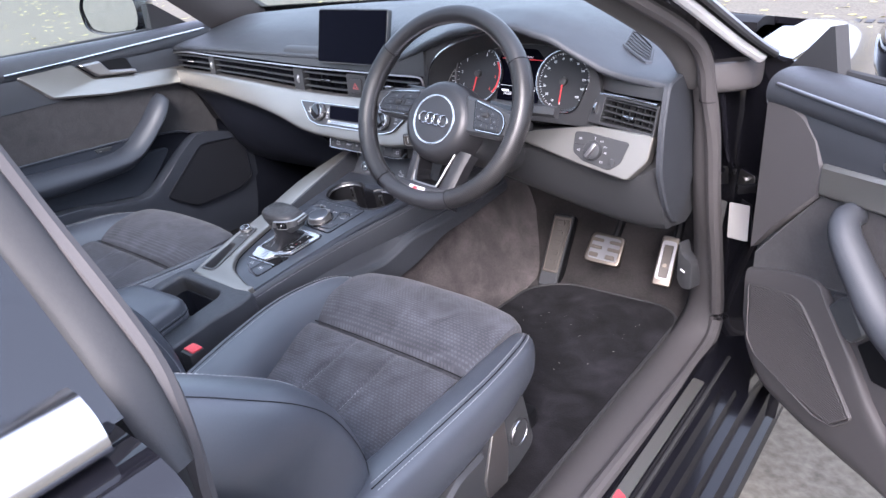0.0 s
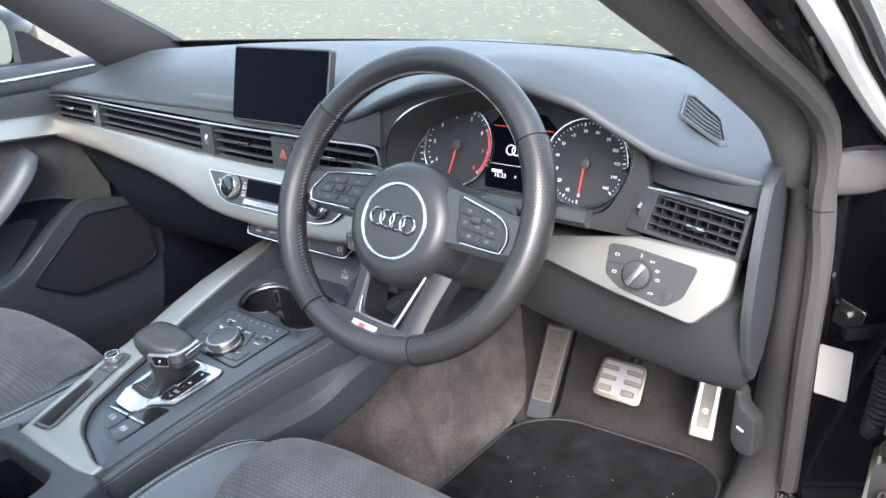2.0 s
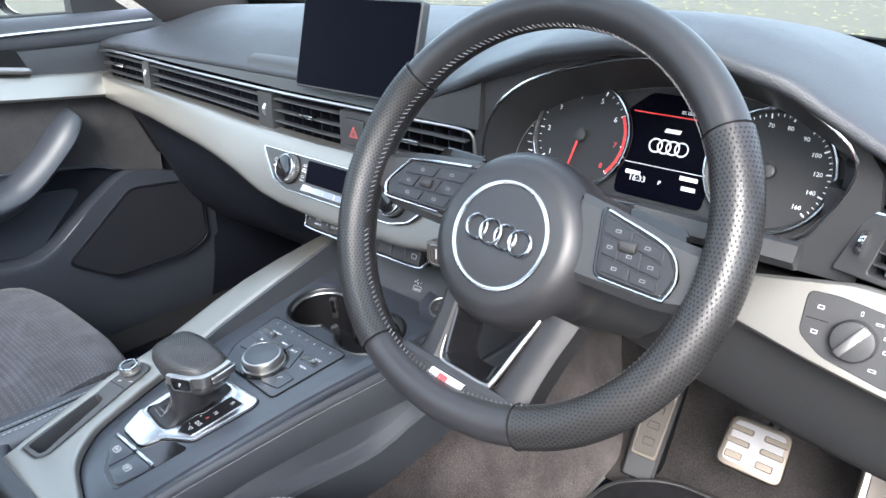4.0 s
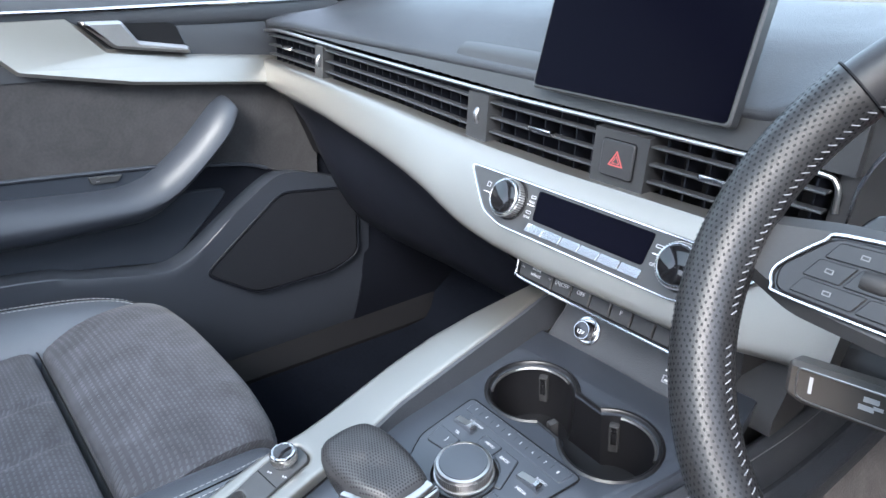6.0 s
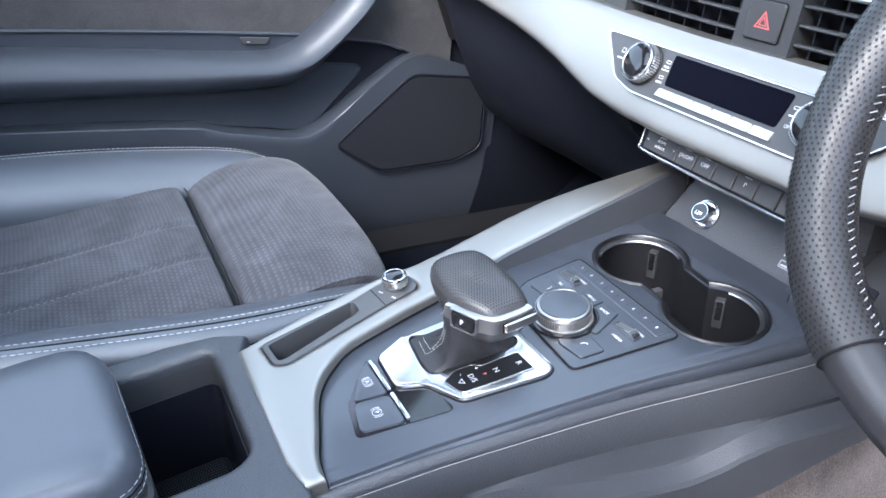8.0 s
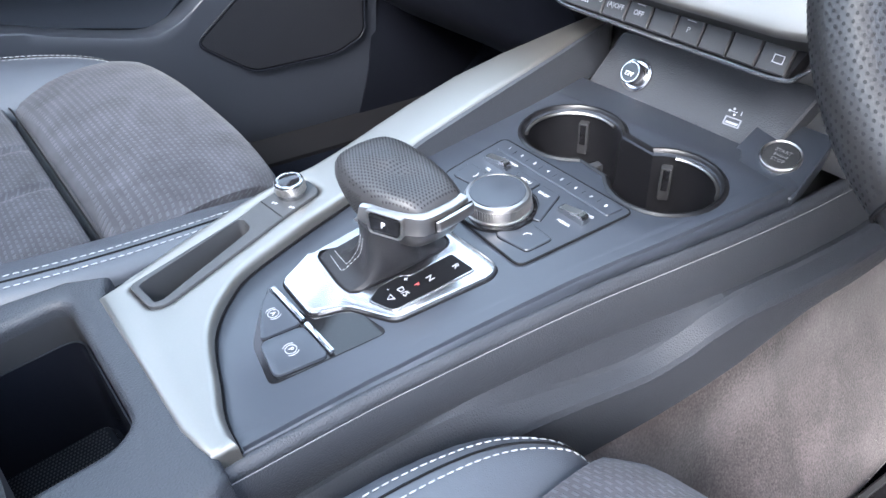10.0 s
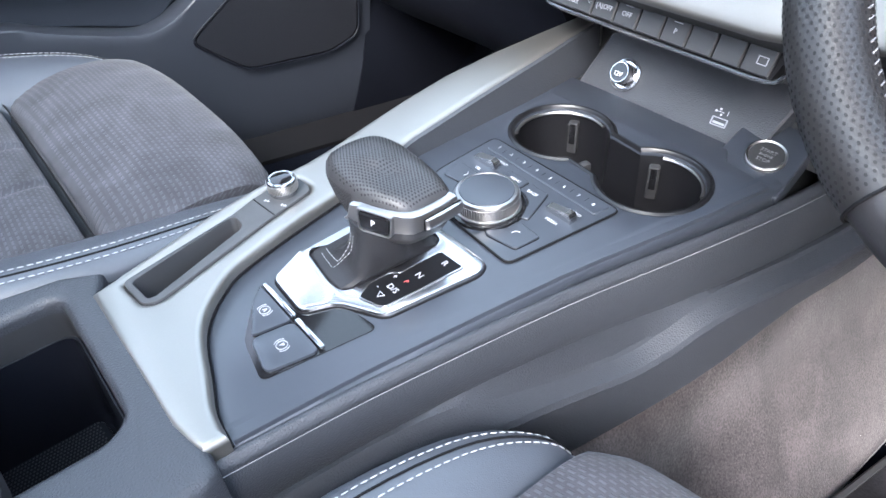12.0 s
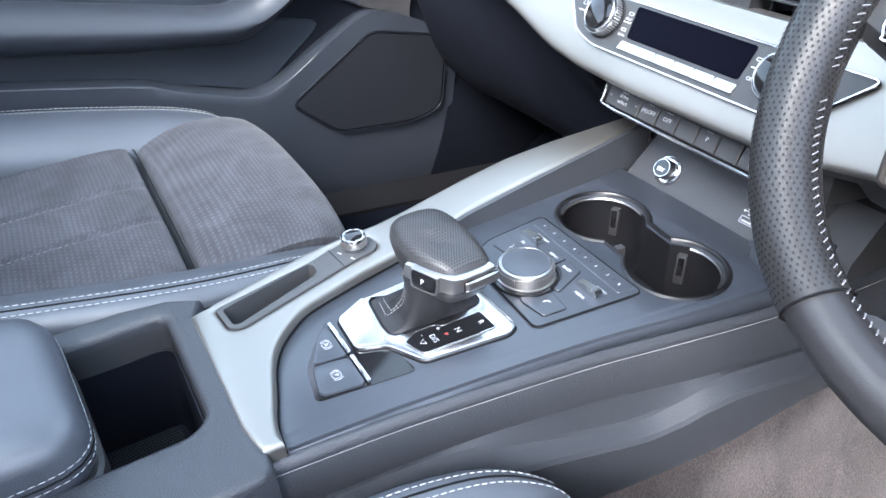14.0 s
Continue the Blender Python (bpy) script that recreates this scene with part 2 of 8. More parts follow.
def tube(path, r, seg=8, flat=1.0, closed=False, bm=None, caps=True, up=(0, 0, 1)):
    """A round or flattened bar along a path; r may be a list."""
    path = [Vector(p) for p in path]
    radii = r if isinstance(r, (list, tuple)) else [r] * len(path)
    sections = []
    n = len(path)
    for i, p in enumerate(path):
        d = (path[(i + 1) % n] - path[i - 1]) if closed else (path[min(i + 1, n - 1)] - path[max(i - 1, 0)])
        d.normalize()
        side = d.cross(Vector(up))
        side = side.normalized() if side.length > 1e-5 else Vector((1, 0, 0))
        above = side.cross(d).normalized()
        sections.append([p + side * radii[i] * math.cos(a) + above * radii[i] * flat * math.sin(a) for a in (2 * math.pi * k / seg for k in range(seg))])
    if closed:
        sections.append(sections[0])
        bm = loft(sections, True, False, bm)
        bmesh.ops.remove_doubles(bm, verts=bm.verts, dist=1e-6)
        return bm
    return loft(sections, True, caps, bm)


def lathe(profile, seg=32, bm=None, caps=True):
    """A turned shape: profile of (radius, height) about z."""
    return loft([[Vector((r * math.cos(a), r * math.sin(a), h)) for a in (2 * math.pi * k / seg for k in range(seg))] for r, h in profile], True, caps, bm)


def round_corners(pts, r, n=4):
    """A polygon with rounded corners."""
    out = []
    pts = [Vector((*p[:2], 0)) for p in pts]
    for i, p in enumerate(pts):
        a, b = pts[i - 1], pts[(i + 1) % len(pts)]
        ra = min(r, (a - p).length * 0.45, (b - p).length * 0.45)
        s, e = p + (a - p).normalized() * ra, p + (b - p).normalized() * ra
        for k in range(n + 1):
            t = k / n
            q = s * (1 - t) ** 2 + p * 2 * t * (1 - t) + e * t * t
            out.append((q.x, q.y))
    return out


def circle(cx, cy, r, n=32):
    return [(cx + r * math.cos(2 * math.pi * k / n), cy + r * math.sin(2 * math.pi * k / n)) for k in range(n)]


def plate(outer, z0, z1, holes=(), bevel=0.0, m=None, bm=None, steps=1):
    """A flat plate with holes through it, its top edges eased."""
    from mathutils.geometry import tessellate_polygon
    bm = bm or bmesh.new()
    loops = [list(outer)] + [list(h) for h in holes]

    def inset(lp, d, sign):
        res = []
        area = sum(a[0] * b[1] - b[0] * a[1] for a, b in zip(lp, lp[1:] + lp[:1]))
        s = sign * (1 if area > 0 else -1)
        for i, p in enumerate(lp):
            a, b = Vector(lp[i - 1]), Vector(lp[(i + 1) % len(lp)])
            t = (b - a).normalized() if (b - a).length > 1e-9 else Vector((1, 0))
            res.append((p[0] - t.y * d * s, p[1] + t.x * d * s))
        return res

    levels = [(0.0, z0)] + [(bevel * (1 - math.cos(math.pi / 2 * q / steps)), z1 - bevel + bevel * math.sin(math.pi / 2 * q / steps)) for q in range(steps + 1)] if bevel else [(0.0, z0), (0.0, z1)]
    rings = []
    for d, z in levels:
        lps = [inset(lp, d, 1 if i == 0 else -1) if d else lp for i, lp in enumerate(loops)]
        rings.append((lps, [bm.verts.new((x, y, z)) for lp in lps for x, y in lp]))
    for lps, ring in (rings[0], rings[-1]):
        for t in tessellate_polygon([[Vector((x, y, 0)) for x, y in lp] for lp in lps]):
            if len(set(t)) == 3:
                try:
                    bm.faces.new([ring[i] for i in t])
                except ValueError:
                    pass
    for (_, lower), (_, upper) in zip(rings, rings[1:]):
        k = 0
        for lp in loops:
            n = len(lp)
            for i in range(n):
                p, q = k + i, k + (i + 1) % n
                bm.faces.new((lower[p], lower[q], upper[q], upper[p]))
            k += n
    bmesh.ops.recalc_face_normals(bm, faces=bm.faces)
    if m is not None:
        bm.transform(m)
    return bm


def box(cx, cy, cz, sx, sy, sz, bevel=0.0, seg=2, m=None):
    bm = bmesh.new()
    bmesh.ops.create_cube(bm, size=1, matrix=Matrix.Translation((cx, cy, cz)) @ Matrix.Diagonal((sx, sy, sz, 1)))
    if bevel:
        bmesh.ops.bevel(bm, geom=bm.edges[:], offset=min(bevel, 0.45 * min(sx, sy, sz)), segments=seg, profile=0.6, affect="EDGES")
    if m is not None:
        bm.transform(m)
    return bm


def squared(v):
    return math.copysign(abs(v) ** 0.75, v)


def moved(bm, m):
    bm.transform(m)
    return bm


def text_mesh(body, size, m, align="CENTER", depth=0.0002):
    """Letters in the built-in font, as a mesh."""
    cu = bpy.data.curves.new("letters", "FONT")
    cu.body, cu.size, cu.align_x, cu.align_y, cu.extrude = body, size, align, "CENTER", depth
    cu.resolution_u = 2
    ob = bpy.data.objects.new("letters", cu)
    scene.collection.objects.link(ob)
    bpy.context.view_layer.update()
    me = bpy.data.meshes.new_from_object(ob.evaluated_get(bpy.context.evaluated_depsgraph_get()))
    bpy.data.objects.remove(ob)
    bm = bmesh.new()
    bm.from_mesh(me)
    bpy.data.meshes.remove(me)
    bm.transform(m)
    return bm


def frame_at(o, x, z):
    """A local frame from an origin, its x direction and its outward z."""
    z = Vector(z).normalized()
    x = Vector(x)
    x = (x - z * x.dot(z)).normalized()
    y = z.cross(x)
    return Matrix(((x.x, y.x, z.x, o[0]), (x.y, y.y, z.y, o[1]), (x.z, y.z, z.z, o[2]), (0, 0, 0, 1)))


def stitches(path, length=0.0045, gap=0.0022, r=0.00045, lift=(0, 0, 0), bm=None):
    """A row of short threads along a path, as one mesh."""
    bm = bm or bmesh.new()
    pts = [Vector(p) for p in path]
    seglen = [(b - a).length for a, b in zip(pts, pts[1:])]
    total = sum(seglen)

    def at(s):
        for a, b, d in zip(pts, pts[1:], seglen):
            if s <= d or b is pts[-1]:
                return a.lerp(b, min(s / d, 1) if d else 0)
            s -= d
        return pts[-1]

    s = 0.0
    while s + length < total:
        a, b = at(s) + Vector(lift), at(s + length) + Vector(lift)
        tube([a, a.lerp(b, 0.5) + Vector(lift) * 0.3, b], [r * 0.5, r * 0.8, r * 0.5], 5, bm=bm)
        s += length + gap
    return bm

# ---- outside ----
PAVING = mat("pale worn asphalt", (0.125, 0.117, 0.098), 0.95, bump=0.7, size=0.012, vary=0.6, blotch=0.25, spec=0.06)
LEAF = mat("dry leaves", (0.34, 0.31, 0.12), 0.8, vary=0.2, blotch=0.3)
GROUND_Z = -0.12


def ground():
    bm = bmesh.new()
    bmesh.ops.create_grid(bm, x_segments=40, y_segments=40, size=60, matrix=Matrix.Translation((0, 0, GROUND_Z)))
    ob = part("ground", bm, PAVING)
    tagged(ob, "pale grey worn asphalt of a car park", "ground", kind="structure")
    rng = random.Random(4)
    bm = bmesh.new()
    for _ in range(5200):
        x, y = rng.uniform(-20, 8), rng.uniform(-3, 20)
        if -1.6 < x < 2.4 and y < 2.4:
            continue
        s, a = rng.uniform(0.02, 0.065), rng.uniform(0, 6.28)
        c = Vector((x, y, GROUND_Z + 0.004))
        ring = []
        for k, (u, v) in enumerate(((1, 0), (0.3, 0.45), (-0.8, 0.3), (-1, 0), (-0.7, -0.35), (0.3, -0.45))):
            ring.append(bm.verts.new(c + Vector((s * (u * math.cos(a) - v * math.sin(a)), s * (u * math.sin(a) + v * math.cos(a)), rng.uniform(0, 0.012)))))
        bm.faces.new(ring)
    tagged(part("fallen_leaves", bm, LEAF, smooth=False), "scattered yellow fallen leaves on the asphalt", "leaves", kind="stuff")
    bm = bmesh.new()
    for k in range(120):
        bmesh.ops.create_cube(bm, size=1, matrix=Matrix.Translation((-6 + k * 0.1, 6.4, GROUND_Z + 0.004)) @ Matrix.Diagonal((0.06, 0.14, 0.012, 1)))
    ob = part("drain_channel", bm, RUBBER, smooth=False)
    tagged(ob, "long slotted drain channel across the car park", "drain", kind="structure")


ground()


# ---- car body ----
def strip(left, right, thick, down, n=4):
    """A band between two edge lines, with thickness."""
    a, b = spline(left, n), spline(right, n)
    off = Vector(down) * thick
    return loft([[p, p.lerp(q, 0.33), p.lerp(q, 0.67), q, q + off, p + off] for p, q in zip(a, b)])


def band(left, right, bulge, thick=0.02, n=5, m=6):
    """A band between two edge lines that bulges by the given vector in the middle."""
    a, b = spline(left, n), spline(right, n)
    up = Vector(bulge)
    rows = []
    for p, q in zip(a, b):
        top = [p.lerp(q, k / m) + up * math.sin(math.pi * k / m) for k in range(m + 1)]
        rows.append(top + [v - up.normalized() * thick for v in reversed(top)])
    return loft(rows)


body = thing("car_body", "black two-door car body with open driver's door", "car", (0, 0, GROUND_Z))
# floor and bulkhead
# floor carpet carries footwell shade in its colour
part("floor_pan", sheet([[(-0.74, y, 0.235), (-0.3, y, 0.225), (0, y, 0.228), (0.3, y, 0.225), (0.72, y, 0.235)] for y in (-1.6, -0.6, 0.2, 0.5)], 0.03), SHADECARPET, body, "carpeted floor, darkened for shade")
# passenger half takes the shade-darkened carpet, driver's half a lighter one
for x0, x1, cloth, word in ((-0.72, 0.0, SHADECARPET, "dark carpeted bulkhead"), (0.0, 0.72, FOOTCARPET, "dark brown-grey carpeted bulkhead")):
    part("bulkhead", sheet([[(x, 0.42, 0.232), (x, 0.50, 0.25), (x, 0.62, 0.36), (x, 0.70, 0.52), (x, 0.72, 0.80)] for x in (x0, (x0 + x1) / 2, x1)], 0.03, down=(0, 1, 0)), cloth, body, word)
half = [(0.0, 0.385), (0.12, 0.38), (0.16, 0.35), (0.20, 0.30), (0.27, 0.235)]
near_half = [(0.0, 0.395), (0.12, 0.390), (0.160, 0.355), (0.190, 0.30), (0.27, 0.235)]
climb = [(-1.2, 0.0), (-0.5, 0.0), (-0.15, 0.0), (-0.02, 0.002), (0.09, 0.014), (0.20, 0.038), (0.31, 0.054), (0.45, 0.059), (0.62, 0.06)]
part("tunnel", sheet([[(a, y, b + dz * (1.0 if b > 0.32 else 0.7 if b > 0.25 else 0.0)) for a, b in near_half] for y, dz in climb], 0.02), CARPET, body, "warm grey carpeted tunnel side")
# passenger flank of the tunnel, shade painted in by the near-black carpet
part("tunnel", sheet([[(-a, y, b) for a, b in half] for y in (-1.2, -0.3, 0.2, 0.62)], 0.02), SHADECARPET, body, "carpeted tunnel side, darkened for shade")
# driver's side: pillar, seals, sill
PILLAR_IN = [(0.707, 0.278, 0.819), (0.692, 0.247, 0.851), (0.688, 0.215, 0.877), (0.680, 0.165, 0.910), (0.652, 0.07, 0.966), (0.615, -0.02, 1.019), (0.572, -0.16, 1.095), (0.52, -0.45, 1.20), (0.50, -0.75, 1.23)]
PILLAR_OUT = [(0.733, 0.258, 0.819), (0.736, 0.228, 0.855), (0.735, 0.203, 0.886), (0.728, 0.162, 0.925), (0.708, 0.085, 0.967), (0.675, -0.01, 1.021), (0.63, -0.14, 1.10), (0.58, -0.35, 1.20), (0.55, -0.75, 1.26)]
part("pillar_trim", band(PILLAR_IN, PILLAR_OUT, (-0.012, -0.020, 0.002), n=7), PILLARCLOTH, body, "grey woven windscreen pillar trim", sharp=60)
LOWSEAL = [(0.746, 0.232, 0.83), (0.752, 0.258, 0.75), (0.752, 0.30, 0.60), (0.753, 0.36, 0.42), (0.755, 0.375, 0.30), (0.75, 0.30, 0.26), (0.748, 0.02, 0.27), (0.745, -0.25, 0.28), (0.745, -0.58, 0.30), (0.745, -0.73, 0.42), (0.74, -0.765, 0.65), (0.735, -0.76, 0.86)]
SEAL = [(0.742, 0.246, 0.816)] + LOWSEAL[1:]
INNER = [(0.707, 0.279, 0.816), (0.708, 0.292, 0.75), (0.70, 0.335, 0.60), (0.685, 0.42, 0.42), (0.67, 0.44, 0.29), (0.655, 0.33, 0.24), (0.65, 0.02, 0.24), (0.65, -0.25, 0.24), (0.65, -0.58, 0.25), (0.68, -0.76, 0.40), (0.68, -0.80, 0.65), (0.68, -0.80, 0.86)]
part("post_trim", band(INNER, SEAL, (-0.008, -0.012, 0.012), 0.014, n=8), TRIMGREY, body, "grey plastic sill and post trim", sharp=70)
UPPER = [(0.565, -0.75, 1.275), (0.595, -0.35, 1.21), (0.648, -0.14, 1.105), (0.694, -0.01, 1.019), (0.725, 0.10, 0.961), (0.740, 0.17, 0.92), (0.745, 0.208, 0.880)]
part("door_seal", tube(spline(UPPER + LOWSEAL, 6), 0.0135, 10), TRIMGREY, body, "grey rubber door seal")
part("seal_joint", tube([(0.7462 + 0.0142 * math.cos(q), 0.2400 + 0.0142 * math.sin(q), 0.806) for q in (2 * math.pi * k / 16 for k in range(16))], 0.0007, 5, closed=True), BLACK, body, "dark joint in the seal")
UPSEAL = [(0.757, 0.215, 0.879), (0.751, 0.175, 0.917), (0.738, 0.11, 0.960), (0.709, 0.0, 1.020), (0.662, -0.13, 1.108), (0.607, -0.35, 1.215), (0.577, -0.75, 1.283)]
OUTER = [(0.800, 0.275, 0.872), (0.780, 0.215, 0.906), (0.755, 0.11, 0.966), (0.737, 0.0, 1.024), (0.692, -0.13, 1.120), (0.632, -0.35, 1.237), (0.60, -0.75, 1.305)]
part("outer_pillar", band(UPSEAL, OUTER, (0.004, -0.004, 0.004), 0.02), PAINT, body, "glossy black outer pillar")
RAILUP = [(x + 0.011, y, z + 0.003) for x, y, z in OUTER]
part("pillar_moulding", tube(spline(RAILUP, 5), 0.0110, 10), BRIGHT, body, "bright aluminium window moulding")
part("moulding_rubber", tube(spline([(x + 0.0145, y, z + 0.003) for x, y, z in RAILUP], 5), 0.0045, 8), BLACK, body, "black rubber beside the moulding")
part("glass_moulding", tube(spline([(x + 0.022, y, z + 0.005) for x, y, z in RAILUP], 5), 0.0065, 8), DARKCHROME, body, "dull grey windscreen moulding")
sill_profile = [(0.752, 0.266), (0.768, 0.273), (0.796, 0.271), (0.800, 0.262), (0.805, 0.252), (0.814, 0.246), (0.818, 0.224), (0.828, 0.214), (0.832, 0.188), (0.846, 0.176), (0.851, 0.148), (0.867, 0.134), (0.874, 0.104), (0.886, 0.092), (0.889, 0.066), (0.870, 0.05), (0.80, 0.05), (0.752, 0.10)]
part("sill", loft([[(x, y, z + dz) for x, z in sill_profile] for y, dz in ((0.62, 0.0), (0.36, 0.0), (0.1, 0.0), (-0.3, 0.002), (-0.62, 0.010), (-0.80, 0.045))]), SILLBLACK, body, "glossy black painted sill with ledges", sharp=25)
part("sill_rubber", tube(spline([(0.8015, 0.33, 0.262), (0.8015, 0.0, 0.262), (0.8015, -0.5, 0.266), (0.8015, -0.72, 0.29)], 4), 0.0035, 8), RUBBER, body, "black rubber sill strip")
scuff = part("scuff_plate", plate(round_corners([(-0.26, -0.011), (0.21, -0.011), (0.21, 0.011), (-0.26, 0.011)], 0.004), 0, 0.003, bevel=0.001, m=frame_at((0.782, 0, 0.2735), (0, 1, 0), (0.08, 0, 1))), SILVER, body, "brushed aluminium scuff plate")
part("red_mark", plate([(-0.155, -0.008), (-0.135, -0.008), (-0.128, 0.008), (-0.148, 0.008)], 0.003, 0.0034, m=frame_at((0.782, 0, 0.2735), (0, 1, 0), (0.08, 0, 1))), RED, scuff, "red mark")
part("inner_post", loft([[(0.757, 0.385, z), (0.845, 0.335, z), (0.86, 0.62, z), (0.757, 0.62, z)] for z in (0.12, 0.4, 0.7, 0.86)]), PAINT, body, "black painted hinge post")
part("shut_face", strip([(0.752, 0.245, 0.83), (0.754, 0.25, 0.78), (0.754, 0.31, 0.60), (0.755, 0.37, 0.42), (0.756, 0.385, 0.30)], [(0.762, 0.392, 0.83), (0.762, 0.392, 0.78), (0.762, 0.392, 0.60), (0.762, 0.392, 0.42), (0.762, 0.395, 0.30)], 0.01, (-1, 0, 0), 6), PAINT, body, "black painted shut face")
part("pressed_rib", tube(spline([(0.7575, 0.275, 0.815), (0.762, 0.285, 0.76), (0.768, 0.300, 0.70), (0.773, 0.325, 0.665), (0.768, 0.345, 0.650)], 6), 0.005, 8), PAINT, body, "black painted pressed rib")
part("pillar_foot", smooth_loft([[(x, y, 0.865), (x, y - 0.004, 0.85), (x + 0.002, y, 0.822), (x, y + 0.02, 0.815), (x, y + 0.06, 0.818), (x, y + 0.06, 0.865)] for x, y in ((0.75, 0.245), (0.768, 0.256), (0.785, 0.272), (0.797, 0.295))], 3, 3), TRIMGREY, body, "grey plastic pillar foot")
LB = frame_at((0.783, 0.360, 0.547), (0.96, -0.20, 0.06), (-0.20, -0.96, 0.05))
tag = part("label_sticker", plate(round_corners([(-0.020, -0.0355), (0.020, -0.0355), (0.020, 0.0355), (-0.020, 0.0355)], 0.003), 0, 0.0016, m=LB), STICKER, body, "white paper label")
for k in range(3):
    part("print_line", plate([(-0.016, 0.022 + k * 0.0035), (-0.010, 0.022 + k * 0.0035), (-0.010, 0.0235 + k * 0.0035), (-0.016, 0.0235 + k * 0.0035)], 0.0016, 0.0019, m=LB), GREYPRINT, tag)
strap = part("check_strap", box(0, 0, 0, 0.010, 0.15, 0.016, 0.003, m=pose(0.845, 0.355, 0.632, 0, 0, -50)), BLACK, body, "black steel door check strap")
part("strap_bracket", plate(round_corners([(-0.020, -0.018), (0.018, -0.020), (0.022, 0.012), (-0.016, 0.018)], 0.005), 0, 0.0012, bevel=0.0004, m=frame_at((0.786, 0.3665, 0.63), (0.84, -0.48, 0), (-0.48, -0.84, 0))), SATIN, strap, "dull steel bracket")
part("bolt", moved(lathe([(0, 0.007), (0.0055, 0.007), (0.0060, 0.002), (0.0105, 0.0015), (0.0105, 0)], 6), frame_at((0.785, 0.368, 0.63), (0.84, -0.48, 0), (-0.48, -0.84, 0))), SATIN, strap)
for zz in (0.42, 0.74):
    h = part("hinge", box(0.81, 0.42, zz, 0.05, 0.09, 0.05, 0.006), PAINT, body, "black painted door hinge")
    part("bolt", moved(lathe([(0, 0.006), (0.008, 0.006), (0.01, 0.0)], 8), frame_at((0.835, 0.42, zz), (0, 1, 0), (1, 0, 0))), SATIN, h)
boot_path = spline([(0.835, 0.40, 0.63), (0.841, 0.355, 0.595), (0.843, 0.345, 0.55), (0.841, 0.345, 0.50), (0.836, 0.37, 0.46)], 14)
part("cable_boot", tube(boot_path, [0.014 + 0.003 * (k % 2) for k in range(len(boot_path))], 10), RUBBER, body, "ribbed black rubber cable boot")
# passenger's side pillar and shut side
part("pillar_trim", band([(-0.72, 0.36, 0.84), (-0.68, 0.256, 0.909), (-0.62, 0.006, 1.08), (-0.575, -0.20, 1.20), (-0.54, -0.6, 1.25)],
                         [(-0.675, 0.545, 0.86), (-0.645, 0.448, 0.922), (-0.612, 0.185, 1.066), (-0.56, -0.08, 1.215), (-0.51, -0.6, 1.265)], (0.012, -0.02, -0.004)), TRIMGREY, body, "grey grained windscreen pillar trim")
# black here, grey on the driver's side: footwell shade in the colour
part("sill_trim", band([(-0.65, 0.55, 0.24), (-0.65, 0, 0.24), (-0.65, -1.2, 0.24)], [(-0.76, 0.55, 0.30), (-0.76, 0, 0.28), (-0.76, -1.2, 0.28)], (0, 0, 0.015)), BLACK, body, "plastic sill trim, blackened for shade")
# kick panel colour includes the footwell's shade
part("kick_panel", sheet([[(-0.69, y, 0.24), (-0.675, y + 0.02, 0.36), (-0.68, y + 0.03, 0.5), (-0.70, y + 0.03, 0.7)] for y in (0.32, 0.45, 0.6)], 0.02, down=(-1, 0, 0)), DARKSHADEPLASTIC, body, "plastic kick panel, darkened for shade")
for sgn in (1, -1):
    part("footwell_side", box(sgn * 0.765, 0.56 if sgn > 0 else 0.515, 0.46, 0.03, 0.36 if sgn > 0 else 0.45, 0.68, 0.004), PAINT, body, "black painted inner side")
part("passenger_shut_side", box(-0.82, -0.25, 0.16, 0.10, 1.9, 0.18, 0.02), PAINT, body)
# roof and rear closing
def roof_grid(z0, wide):
    return [[Vector((x, y, z0 + dz - 0.045 * (abs(x) / 0.6) ** 2.5)) for x in (-wide, -0.44, -0.3, 0.0, 0.3, 0.44, wide)] for y, dz in ((-0.12, 0.0), (-0.30, 0.02), (-0.75, 0.035), (-1.10, 0.02), (-1.50, -0.07))]


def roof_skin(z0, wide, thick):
    """A roof skin with an opening for the added glass panel, which lets in sky light."""
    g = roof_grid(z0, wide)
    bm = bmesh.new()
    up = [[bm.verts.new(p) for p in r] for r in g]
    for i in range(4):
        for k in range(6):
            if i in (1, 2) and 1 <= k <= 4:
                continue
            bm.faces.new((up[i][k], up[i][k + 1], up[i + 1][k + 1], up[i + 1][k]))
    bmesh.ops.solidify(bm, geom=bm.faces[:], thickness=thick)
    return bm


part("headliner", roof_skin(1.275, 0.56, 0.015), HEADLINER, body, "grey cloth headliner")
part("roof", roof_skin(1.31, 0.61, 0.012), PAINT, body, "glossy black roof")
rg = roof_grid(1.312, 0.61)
# unseen glass panel, added so the cabin is lit from above
sr = part("added_roof_glass", loft([[rg[i][k] for k in range(1, 6)] + [rg[i][k] - Vector((0, 0, 0.005)) for k in range(5, 0, -1)] for i in (1, 2, 3)]), CLEAR, body, "unseen clear glass panel added for sky light")
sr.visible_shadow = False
part("rear_shelf", sheet([[(-0.7, y, z), (0, y, z + 0.01), (0.7, y, z)] for y, z in ((-1.45, 0.90), (-1.8, 0.93), (-2.2, 0.93))], 0.03), PLASTIC, body)
part("rear_panel", box(0, -1.42, 0.55, 1.4, 0.08, 0.7, 0.03), SHADECARPET, body)
